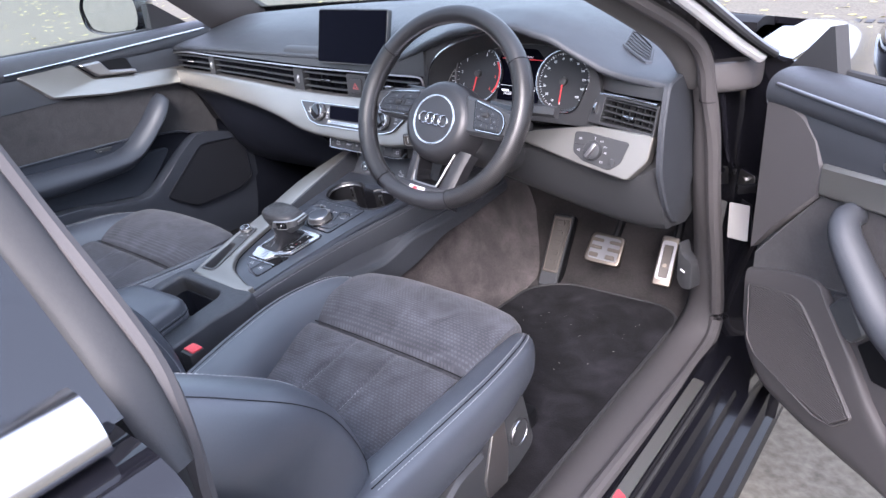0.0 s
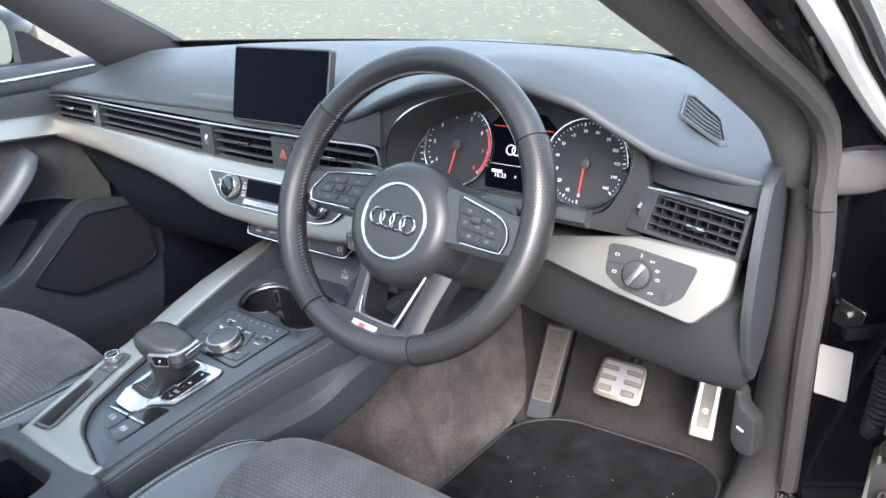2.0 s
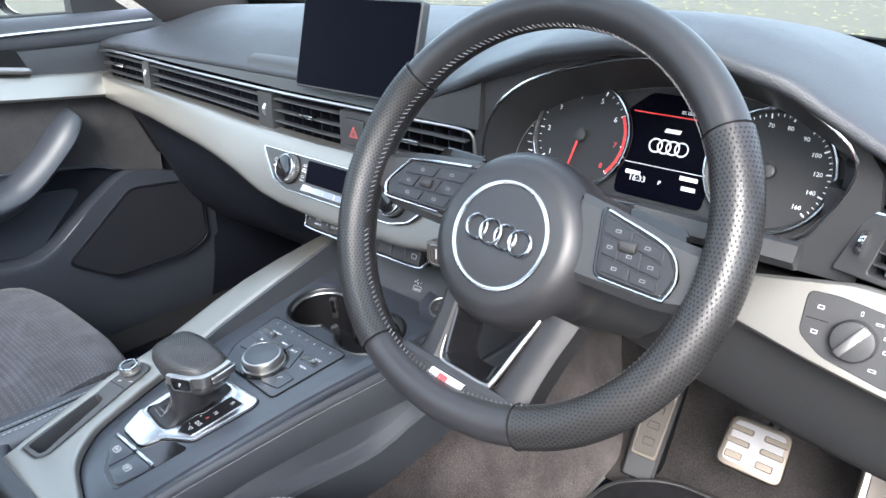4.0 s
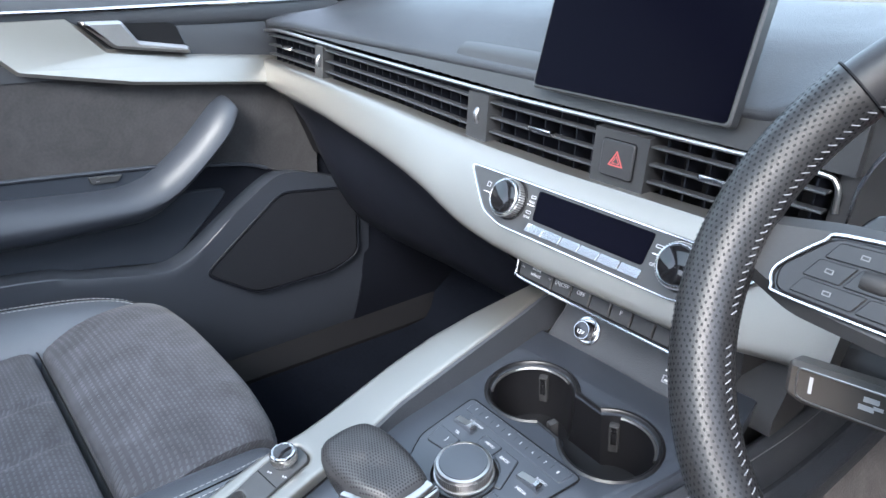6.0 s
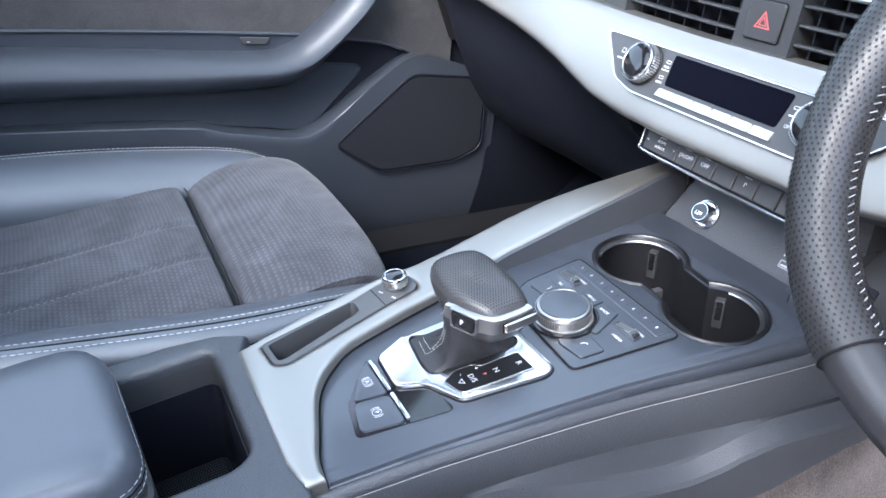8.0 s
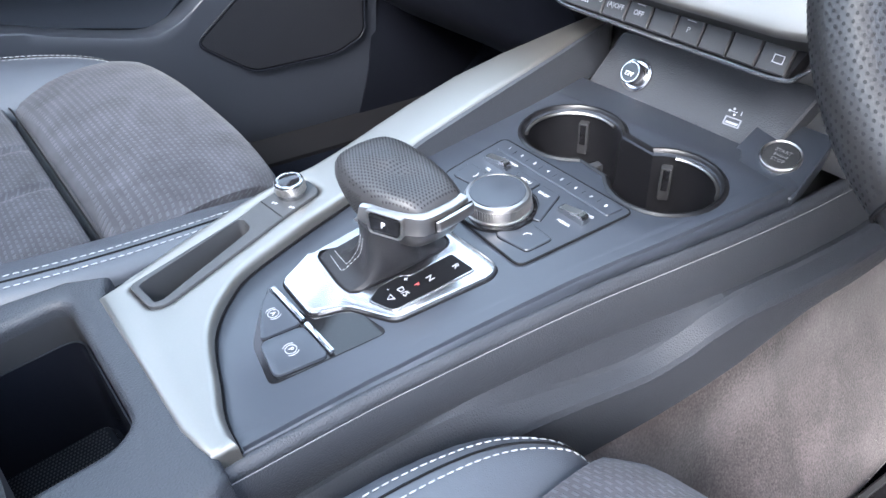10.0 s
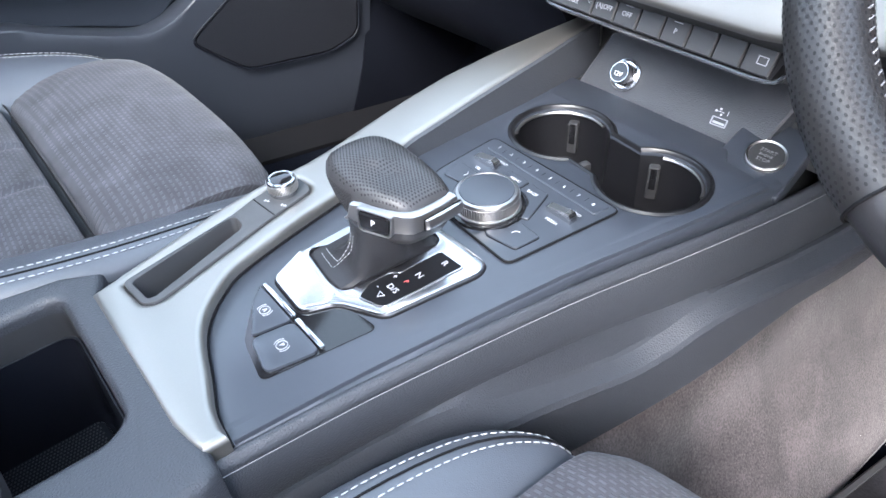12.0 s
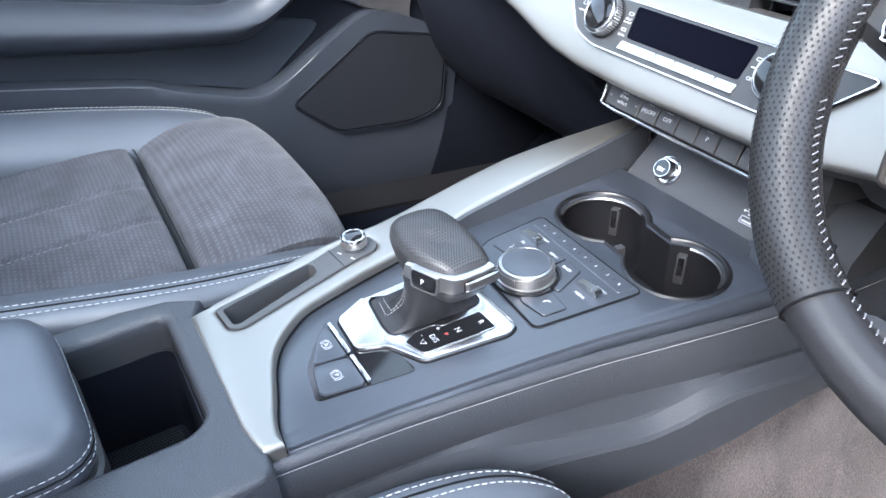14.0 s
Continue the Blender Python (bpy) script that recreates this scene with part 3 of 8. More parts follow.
for sgn in (1, -1):
    part("quarter_panel", sheet([[(sgn * 0.735, y, 0.885), (sgn * 0.825, y, 0.898), (sgn * 0.86, y, 0.84), (sgn * 0.90, y, 0.55), (sgn * 0.85, y, 0.15)] for y in (-0.80, -1.3, -2.2)], 0.02, down=(-sgn, 0, 0)), PAINT, body, "glossy black rear quarter panel")
    wing = [(0.34, 0.800, 0.868, 0.0), (0.42, 0.795, 0.864, 0.06), (0.70, 0.780, 0.846, 0.10), (1.0, 0.755, 0.815, 0.12), (1.35, 0.72, 0.75, 0.12), (1.6, 0.68, 0.685, 0.12), (1.95, 0.5, 0.62, 0.06)]
    part("front_wing", sheet([[(sgn * x, y, z), (sgn * (x + 0.045), y + k * 0.3, z - 0.012), (sgn * min(x + 0.095, 0.90), y + k * 0.6, z - 0.05), (sgn * min(x + 0.115, 0.92), y + k, z - 0.13), (sgn * min(x + 0.12, 0.92), y + k, 0.45), (sgn * min(x + 0.11, 0.90), y + k, 0.14)] for y, x, z, k in wing], 0.02, down=(-sgn, 0, 0)), PAINT, body, "glossy black front wing", sharp=80)
part("bonnet", sheet([[(-0.76, 0.93, 0.82), (-0.4, 0.97, 0.835), (0, 0.98, 0.84), (0.4, 0.97, 0.835), (0.76, 0.93, 0.82)], [(-0.74, 1.3, 0.75), (-0.4, 1.3, 0.775), (0, 1.3, 0.78), (0.4, 1.3, 0.775), (0.74, 1.3, 0.75)], [(-0.62, 1.85, 0.58), (-0.3, 1.9, 0.60), (0, 1.92, 0.605), (0.3, 1.9, 0.60), (0.62, 1.85, 0.58)]], 0.015), PAINT, body, "glossy black bonnet")
part("scuttle", sheet([[(-0.66, y, z - 0.012), (0, y + 0.06, z + 0.005), (0.66, y, z - 0.012)] for y, z in ((0.80, 0.845), (0.86, 0.85), (0.95, 0.835))], 0.02), BLACK, body, "black plastic windscreen scuttle")
ws = part("windscreen", sheet([[(-0.66, 0.47, 0.90), (-0.35, 0.75, 0.883), (0, 0.86, 0.876), (0.35, 0.75, 0.883), (0.66, 0.47, 0.90)],
                              [(-0.61, 0.17, 1.08), (-0.32, 0.36, 1.09), (0, 0.42, 1.095), (0.32, 0.36, 1.09), (0.61, 0.17, 1.08)],
                              [(-0.55, -0.12, 1.25), (-0.3, -0.06, 1.285), (0, -0.04, 1.295), (0.3, -0.06, 1.285), (0.55, -0.12, 1.25)]], 0.004), CLEAR, body, "clear windscreen glass")
ws.visible_shadow = False
BASE = [(-0.69, 0.44, 0.883), (-0.66, 0.49, 0.889), (-0.35, 0.765, 0.872), (0, 0.875, 0.865), (0.35, 0.765, 0.872), (0.66, 0.49, 0.889), (0.69, 0.44, 0.883)]
part("glass_edge", band(BASE, [(x * 0.99, y - 0.030, z + 0.018) for x, y, z in BASE], (0, 0.004, 0.004), 0.003), BLACK, body, "black printed edge of the windscreen")
g = part("quarter_window", sheet([[(0.776, -0.792, 0.895), (0.690, -0.806, 1.02), (0.605, -0.862, 1.24)], [(0.80, -1.15, 0.89), (0.74, -1.15, 1.02), (0.64, -1.15, 1.21)], [(0.80, -1.5, 0.91), (0.76, -1.5, 1.0), (0.70, -1.5, 1.08)]], 0.004, down=(-1, 0, 0)), TINTED, body, "dark tinted rear side window")
g.visible_shadow = False
part("window_pillar", band([(0.785, -0.768, 0.85), (0.755, -0.760, 0.90), (0.71, -0.768, 0.97), (0.68, -0.778, 1.03), (0.64, -0.80, 1.12), (0.60, -0.83, 1.24)], [(0.80, -0.783, 0.86), (0.768, -0.786, 0.904), (0.728, -0.790, 0.952), (0.684, -0.805, 1.03), (0.642, -0.83, 1.12), (0.60, -0.86, 1.24)], (0.003, 0.005, 0.003), 0.008), RUBBER, body, "black rubber edged middle pillar", sharp=80)
part("pillar_seal", tube(spline([(0.655, -0.785, 1.08), (0.69, -0.770, 1.00), (0.728, -0.762, 0.945), (0.757, -0.758, 0.900), (0.772, -0.760, 0.86), (0.776, -0.762, 0.78), (0.778, -0.762, 0.60)], 5), 0.007, 8), TRIMGREY, body, "grey rubber pillar seal")
part("belt_moulding", sheet([[(0.795, y, 0.934), (0.808, y, 0.926), (0.814, y, 0.910), (0.806, y, 0.902)] for y in (-0.815, -1.2, -1.6)], 0.012, down=(-1, 0, 0)), CHROME, body, "bright chrome window moulding")
part("pillar_cloth", band([(0.770, -0.768, 0.890), (0.785, -0.77, 0.80), (0.80, -0.77, 0.6), (0.80, -0.74, 0.3)], [(0.70, -0.80, 0.95), (0.70, -0.81, 0.80), (0.70, -0.82, 0.6), (0.70, -0.80, 0.3)], (0.008, 0.016, 0)), RUBBER, body, "black rubber covered shut face", sharp=80)


# closed tail and the four wheels it stands on
part("boot_lid", sheet([[(-0.78, y, z), (-0.4, y, z + 0.02), (0, y, z + 0.025), (0.4, y, z + 0.02), (0.78, y, z)] for y, z in ((-2.15, 0.90), (-2.45, 0.89), (-2.72, 0.84))], 0.02), PAINT, body, "glossy black boot lid")
part("rear_bumper", smooth_loft([[(x, -2.18, 0.88), (x, -2.68 + 0.10 * (abs(x) / 0.86) ** 3, 0.82), (x, -2.76 + 0.16 * (abs(x) / 0.86) ** 3, 0.5), (x, -2.70 + 0.16 * (abs(x) / 0.86) ** 3, 0.16), (x, -2.18, 0.16)] for x in (-0.86, -0.6, 0, 0.6, 0.86)], 3, 2), PAINT, body, "glossy black tail")
part("front_bumper", smooth_loft([[(x, 1.88, 0.60), (x, 2.05 - 0.20 * (abs(x) / 0.86) ** 3, 0.55), (x, 2.12 - 0.22 * (abs(x) / 0.86) ** 3, 0.35), (x, 2.06 - 0.20 * (abs(x) / 0.86) ** 3, 0.10), (x, 1.7, 0.08)] for x in (-0.86, -0.6, 0, 0.6, 0.86)], 3, 2), PAINT, body, "glossy black nose")
for sx in (-1, 1):
    for wy in (1.28, -1.50):
        hub = Matrix.Translation((sx * 0.80, wy, GROUND_Z + 0.325)) @ Matrix.Rotation(radians(90), 4, "Y")
        wh = part("wheel", moved(lathe([(0.235, -0.10), (0.30, -0.11), (0.32, -0.09), (0.325, -0.05), (0.325, 0.05), (0.32, 0.09), (0.30, 0.11), (0.235, 0.10)], 40), hub), RUBBER, body, "black tyre")
        part("rim", moved(lathe([(0.0, -0.085), (0.05, -0.09), (0.07, -0.07), (0.20, -0.075), (0.23, -0.104), (0.236, -0.10), (0.236, 0.10), (0.23, 0.104), (0.20, 0.075), (0.07, 0.07), (0.05, 0.09), (0.0, 0.085)], 40), hub), SATIN, wh, "silver rim")


def wing_mirror(name, at, turn, m=None):
    """A door mirror about a place, turned about the upright."""
    mir = thing(name, "black painted wing mirror with clear glass", "wing mirror", at)
    L = Matrix.Translation(at) @ Matrix.Rotation(radians(turn), 4, "Z")
    rim = round_corners([(-0.088, -0.052), (-0.03, -0.068), (0.075, -0.062), (0.092, -0.02), (0.088, 0.045), (0.04, 0.068), (-0.06, 0.064), (-0.094, 0.02)], 0.03, 5)
    part("housing", moved(loft([[Vector((a * k, y, b * k)) for a, b in rim] for y, k in ((-0.004, 0.97), (-0.010, 1.0), (0.0, 1.05), (0.05, 1.06), (0.105, 0.92), (0.145, 0.62), (0.16, 0.25))], True, "end"), L), PAINT, mir, "glossy black housing", sharp=60)
    part("lining", moved(loft([[Vector((a * k, y, b * k)) for a, b in rim] for y, k in ((-0.004, 0.97), (0.008, 0.94))], True, "end"), L), BLACK, mir, "black inner lining")
    part("glass", plate([(a * 0.93, b * 0.93) for a, b in rim], 0, 0.003, m=L @ frame_at((0, 0.004, 0), (1, 0, 0), (0, -1, -0.07))), MIRROR, mir, "mirror glass")
    g = -1 if at[0] > 0 else 1
    part("foot", tube([Vector(at) + Vector((g * 0.19, 0.06, -0.11)), Vector(at) + Vector((g * 0.12, 0.065, -0.10)), Vector(at) + Vector((g * 0.04, 0.07, -0.065))], [0.022, 0.019, 0.022], 10), BLACK, mir)
    return mir


# ---- dashboard ----
def interp(table, x):
    """A value read off a table of (x, value) with smooth steps."""
    if x <= table[0][0]:
        return table[0][1]
    for (a, va), (b, vb) in zip(table, table[1:]):
        if x <= b:
            t = (x - a) / (b - a)
            return va + (vb - va) * t
    return table[-1][1]


dash = thing("dashboard", "dark grey soft dashboard with silver trim", "dashboard", (0, 0.45, 0.6))
LIP_Z = [(-0.70, 0.838), (-0.62, 0.843), (-0.4, 0.843), (-0.2, 0.843), (0.0, 0.843), (0.12, 0.852), (0.17, 0.872), (0.202, 0.887), (0.276, 0.913), (0.36, 0.929), (0.43, 0.930), (0.503, 0.911), (0.55, 0.882), (0.59, 0.858), (0.63, 0.848), (0.70, 0.838)]
LIP_Y = [(-0.70, 0.185), (0.0, 0.19), (0.12, 0.188), (0.202, 0.178), (0.276, 0.166), (0.36, 0.152), (0.43, 0.148), (0.503, 0.150), (0.55, 0.165), (0.60, 0.18), (0.70, 0.182)]
WIND_Y = [(-0.70, 0.42), (-0.62, 0.52), (-0.4, 0.73), (0, 0.84), (0.4, 0.73), (0.62, 0.52), (0.70, 0.40)]


CROWN = [(-0.7, 0.855), (-0.62, 0.872), (-0.4, 0.893), (0.0, 0.90), (0.12, 0.903), (0.2, 0.915), (0.3, 0.942), (0.36, 0.95), (0.43, 0.948), (0.5, 0.93), (0.56, 0.893), (0.6, 0.868), (0.65, 0.857), (0.7, 0.848)]
MIDZ = [(-0.7, 0.868), (-0.6, 0.90), (-0.3, 0.912), (0.0, 0.915), (0.3, 0.93), (0.45, 0.93), (0.55, 0.90), (0.62, 0.872), (0.7, 0.85)]


def eased(table, x):
    return (interp(table, x - 0.03) + 2 * interp(table, x) + interp(table, x + 0.03)) / 4


def dash_top_section(x):
    ly, lz, wy = eased(LIP_Y, x), interp(LIP_Z, x), eased(WIND_Y, x)
    crown, midz = max(eased(CROWN, x), lz + 0.006), eased(MIDZ, x)
    far = 0.872 + 0.012 * (1 - (abs(x) / 0.7)) if x < 0.5 else interp([(0.5, 0.875), (0.62, 0.862), (0.7, 0.846)], x)
    mid = ly + 0.10 + 0.36 * (wy - ly - 0.10)
    under = 0.014 if 0.18 < x < 0.58 else 0.05
    return [Vector((x, ly + 0.016, lz - 0.012)), Vector((x, ly + 0.002, lz - 0.007)), Vector((x, ly, lz)), Vector((x, ly + 0.006, lz + 0.006)), Vector((x, ly + 0.04, lz + 0.45 * (crown - lz) + 0.005)), Vector((x, ly + 0.10, crown)), Vector((x, mid, midz)), Vector((x, wy - 0.06, far + 0.35 * (midz - far))), Vector((x, wy, far)), Vector((x, wy, far - 0.06)), Vector((x, ly + 0.10, lz - under))]


xs = [-0.705 + 1.41 * k / 94 for k in range(95)]
part("top_pad", loft([spline(dash_top_section(x)[:9], 3) + dash_top_section(x)[9:] for x in xs]), SOFT, dash, "dark grey grained soft pad")
# body behind everything
part("carrier", loft([[(x, 0.225, 0.845), (x, 0.30, 0.85), (x, 0.42, 0.85), (x, 0.42, 0.62), (x, 0.26, 0.62), (x, 0.225, 0.70)] for x in (-0.70, 0.0, 0.19)]), BLACK, dash)
part("carrier", loft([[(x, 0.275, 0.845), (x, 0.33, 0.85), (x, 0.42, 0.85), (x, 0.42, 0.62), (x, 0.26, 0.62), (x, 0.24, 0.68)] for x in (0.19, 0.5, 0.70)]), BLACK, dash)

# silver band under the vents, and its widening for the climate panel
BAND_TOP = [(-0.695, 0.784), (-0.505, 0.780), (-0.343, 0.774), (-0.233, 0.768), (-0.163, 0.765), (-0.06, 0.763), (0.12, 0.765), (0.22, 0.768)]
BAND_LOW = [(-0.695, 0.743), (-0.505, 0.734), (-0.343, 0.718), (-0.28, 0.709), (-0.233, 0.700), (-0.195, 0.689), (-0.163, 0.681), (-0.114, 0.675), (-0.03, 0.673), (0.12, 0.675), (0.22, 0.69)]
BAND_Y = [(-0.695, 0.171), (-0.505, 0.161), (-0.343, 0.151), (-0.233, 0.142), (-0.163, 0.137), (-0.06, 0.134), (0.12, 0.135), (0.22, 0.145)]


def band_section(x):
    t, l, y = interp(BAND_TOP, x), interp(BAND_LOW, x), interp(BAND_Y, x)
    f = [Vector((x, 0.19, t)), Vector((x, 0.176, t)), Vector((x, 0.172 * 0.8 + y * 0.2, t - 0.004)), Vector((x, 0.172 * 0.35 + y * 0.65, (t + l) / 2 + 0.003)), Vector((x, y, l + 0.012)), Vector((x, y - 0.001, l + 0.004)), Vector((x, y + 0.004, l))]
    return spline(f, 3) + [Vector((x, 0.195, l + 0.004)), Vector((x, 0.20, t - 0.01))]


part("decor_band", loft([band_section(-0.693 + 0.913 * k / 70) for k in range(71)]), SILVER, dash, "brushed aluminium decor band")
# dark strip below the band towards the button row
part("under_band", loft([[(x, interp(BAND_Y, x) + 0.008, interp(BAND_LOW, x) + 0.002), (x, interp(BAND_Y, x) + 0.03, interp(BAND_LOW, x) - 0.012), (x, 0.20, interp(BAND_LOW, x) - 0.02), (x, 0.20, interp(BAND_LOW, x) + 0.01)] for x in [-0.69 + 0.03 * k for k in range(31)]]), PLASTIC, dash, "dark grey lower edge")
# glove box and passenger knee area, with shade put into the plastic's colour
part("glove_box", smooth_loft([[(-0.698, *q) for q in ((0.196, 0.736), (0.206, 0.724), (0.273, 0.646), (0.349, 0.549), (0.43, 0.485), (0.58, 0.46), (0.60, 0.66), (0.3, 0.70))]] + [[(x, interp(BAND_Y, x) + 0.03, interp(BAND_LOW, x) - 0.006), (x, interp(BAND_Y, x) + 0.045, interp(BAND_LOW, x) - 0.03), (x, 0.225, 0.61 + 0.03 * max(0, (-0.4 - x) / 0.3)), (x, 0.29, 0.52), (x, 0.40, 0.465), (x, 0.58, 0.46), (x, 0.60, 0.66), (x, 0.3, 0.70)] for x in (-0.60, -0.4, -0.25, -0.13)], 3, 3), DARKSHADEPLASTIC, dash, "glove box front, darkened for shade")

# chrome line over the vents
line = [(-0.690, 0.178, 0.828), (-0.616, 0.177, 0.832), (-0.38, 0.178, 0.824), (-0.159, 0.179, 0.819), (0.0, 0.183, 0.818), (0.10, 0.187, 0.817), (0.162, 0.19, 0.8165), (0.178, 0.191, 0.811), (0.181, 0.192, 0.79)]
part("chrome_line", tube(spline(line, 6), 0.0022, 8), SATIN, dash, "thin chrome line")
part("upper_face", loft([[(x, 0.186, interp([(-0.69, 0.831), (-0.616, 0.835), (-0.159, 0.822), (0.19, 0.82)], x)), (x, 0.19, interp(LIP_Z, x) - 0.006), (x, 0.24, interp(LIP_Z, x) - 0.006), (x, 0.24, 0.815)] for x in [-0.70 + 0.89 * k / 40 for k in range(41)]]), PLASTIC, dash, "dark grey face above the vents")
# plinth under the screen
part("screen_plinth", smooth_loft([[(x, 0.192 + d, 0.830), (x, 0.190 + d, 0.840), (x, 0.199 + d, 0.857 + h), (x, 0.228, 0.862 + h), (x, 0.29, 0.85), (x, 0.26, 0.825)] for x, d, h in ((-0.262, 0.02, -0.02), (-0.240, 0.004, -0.004), (-0.225, 0, 0), (0.0, 0.002, 0.0), (0.14, 0.004, 0.0), (0.158, 0.008, -0.004), (0.18, 0.022, -0.02))], 3, 3), PLASTIC, dash, "dark plastic screen plinth")


def vent(x0, x1, fins, z_low, z_high, yy=0.181, slats=3, tilt=0.0, knob=None):
    """An air vent: a dark recess, horizontal slats before upright fins."""
    zc = lambda x, f: (1 - f) * interp(BAND_TOP, x) + f * interp([(-0.69, 0.831), (-0.616, 0.832), (-0.159, 0.818), (0.19, 0.815)], x)
    v = part("air_vent", loft([[(x, 0.222, z_low(x)), (x, 0.222, z_high(x)), (x, 0.216, z_high(x)), (x, 0.216, z_low(x))] for x in (x0, x1)]), BLACK, dash, "black slatted air vent")
    for k in range(slats):
        f = (k + 0.7) / (slats + 0.4)
        rows = []
        for j in range(5):
            x = x0 + (x1 - x0) * j / 4
            z = zc(x, f)
            rows.append([(x, yy, z - 0.0012), (x, yy - 0.001, z), (x, yy, z + 0.0012), (x, yy + 0.009, z + 0.0012), (x, yy + 0.009, z - 0.0006)])
        part("slat", loft(rows), PLASTIC, v)
    for k in range(fins):
        x = x0 + (x1 - x0) * (k + 0.5) / fins
        part("fin", loft([[(x - 0.0008, yy + 0.008, z), (x + 0.0008, yy + 0.008, z), (x + 0.002, yy + 0.034, z), (x + 0.0005, yy + 0.034, z)] for z in (z_low(x) + 0.001, z_high(x) - 0.001)]), DARKSHADEPLASTIC, v)
    if knob is not None:
        zk = zc(knob, 0.56)
        part("slider", box(knob, yy - 0.003, zk, 0.030, 0.008, 0.006, 0.002), CHROME, v, "chrome slider")
    return v


lowz, highz = (lambda x: interp(BAND_TOP, x) - 0.001), (lambda x: interp([(-0.69, 0.827), (-0.616, 0.829), (-0.159, 0.816), (0.19, 0.813)], x))
vent(-0.685, -0.535, 8, lowz, highz, knob=-0.615)
vent(-0.512, -0.205, 18, lowz, highz)
vent(-0.172, -0.029, 7, lowz, highz, knob=-0.095)
vent(0.030, 0.176, 7, lowz, highz, knob=0.095)


def divider(x, w, wheel=True):
    d = part("vent_divider", loft([[(a, 0.176, lowz(a)), (a, 0.178, highz(a) - 0.002), (a, 0.215, highz(a)), (a, 0.215, lowz(a))] for a in (x - w / 2, x + w / 2)]), PLASTIC, dash, "grey vent divider")
    if wheel:
        part("thumb_wheel", moved(lathe([(0.0, -0.003), (0.010, -0.003), (0.0115, -0.0015), (0.0115, 0.0015), (0.010, 0.003), (0.0, 0.003)], 28), frame_at((x, 0.184, (lowz(x) + highz(x)) / 2), (0, 0, 1), (1, 0, 0))), DARKCHROME, d, "ribbed chrome thumb wheel")
    return d


divider(-0.5235, 0.022)
divider(-0.1885, 0.032)
divider(0.0005, 0.058, False)
HZ = frame_at((0.0005, 0.1765, 0.788), (1, 0, 0), (0, -1, 0.05))
hb = part("hazard_button", plate(round_corners([(-0.0175, -0.0155), (0.0175, -0.0155), (0.0175, 0.0165), (-0.0175, 0.0165)], 0.003), 0, 0.003, bevel=0.001, m=HZ), PLASTIC, dash, "square hazard button")
part("button_joint", moved(tube([Vector((a, b, 0.0006)) for a, b in round_corners([(-0.0178, -0.0158), (0.0178, -0.0158), (0.0178, 0.0168), (-0.0178, 0.0168)], 0.003)], 0.0008, 5, closed=True), HZ), BLACK, hb, "dark joint round the button")
for r in (0.0085, 0.0045):
    tri = [(r * 1.1 * math.cos(a), r * 1.1 * math.sin(a) - 0.001) for a in (math.pi / 2, math.pi * 7 / 6, math.pi * 11 / 6)]
    tin = [(0.78 * a, 0.78 * (b + 0.001) - 0.001) for a, b in tri]
    part("warning_triangle", plate(tri, 0.003, 0.0033, holes=[tin], m=HZ), PINK, hb, "red outlined triangle")

# screen
SCR = frame_at((-0.002, 0.184, 0.893), (1, 0.03, 0), (0.0, -1, 0.26))
scr = part("display", plate(round_corners([(-0.103, -0.058), (0.103, -0.058), (0.103, 0.057), (-0.103, 0.057)], 0.006), -0.012, 0, bevel=0.0015, m=SCR), PLASTIC, dash, "switched-off flat display")
part("screen", plate(round_corners([(-0.1, -0.055), (0.1, -0.055), (0.1, 0.054), (-0.1, 0.054)], 0.004), -0.001, 0.0006, m=SCR), SCREENBLACK, scr, "black glass")
part("stand", box(0, -0.022, -0.036, 0.12, 0.066, 0.034, 0.01, m=SCR), PLASTIC, scr)

# climate panel
CL = frame_at((0, 0.146, 0.722), (1, 0, 0), (0, -0.89, 0.40))
cl_out = round_corners([(-0.166, 0.027), (0.166, 0.027), (0.128, -0.014), (0.10, -0.022), (-0.10, -0.022), (-0.128, -0.014)], 0.008)
clim = part("climate_panel", plate(cl_out, -0.02, 0.0035, bevel=0.001, m=CL), PLASTIC, dash, "dark climate control panel")
ring = [Vector((x, y, 0.0035)) for x, y in cl_out]
part("chrome_edge", moved(tube(ring, 0.0013, 6, closed=True), CL), CHROME, clim, "thin chrome edge")
part("display_glass", plate(round_corners([(-0.062, -0.0055), (0.064, -0.0055), (0.066, 0.0235), (-0.066, 0.0235)], 0.003), 0.0035, 0.0043, m=CL), SCREENBLACK, clim, "black display")
for x in (-0.097, 0.099):
    k = part("dial", moved(lathe([(0.0190, 0.003), (0.0192, 0.006), (0.0186, 0.0150), (0.0176, 0.0168), (0.0164, 0.0172), (0.0158, 0.0165), (0, 0.015)], 40), CL @ pose(x, 0.006, 0)), POLISHED, clim, "knurled silver dial")
    part("dial_face", moved(lathe([(0, 0.0176), (0.0150, 0.0174), (0.0159, 0.0168), (0.0159, 0.0150)], 32), CL @ pose(x, 0.006, 0)), GLOSSBLACK, k, "black dial face")
    part("dial_gap", moved(lathe([(0.0205, 0.0030), (0.0212, 0.0042), (0.0198, 0.0042), (0.0190, 0.0030)], 40), CL @ pose(x, 0.006, 0)), BLACK, k)
    for q in range(48):
        a = 2 * math.pi * q / 48
        part("ridge", moved(box(0.0190, 0, 0.010, 0.0008, 0.0010, 0.008), CL @ pose(x, 0.006, 0) @ pose(0, 0, 0, 0, 0, math.degrees(a))), SATIN, k)
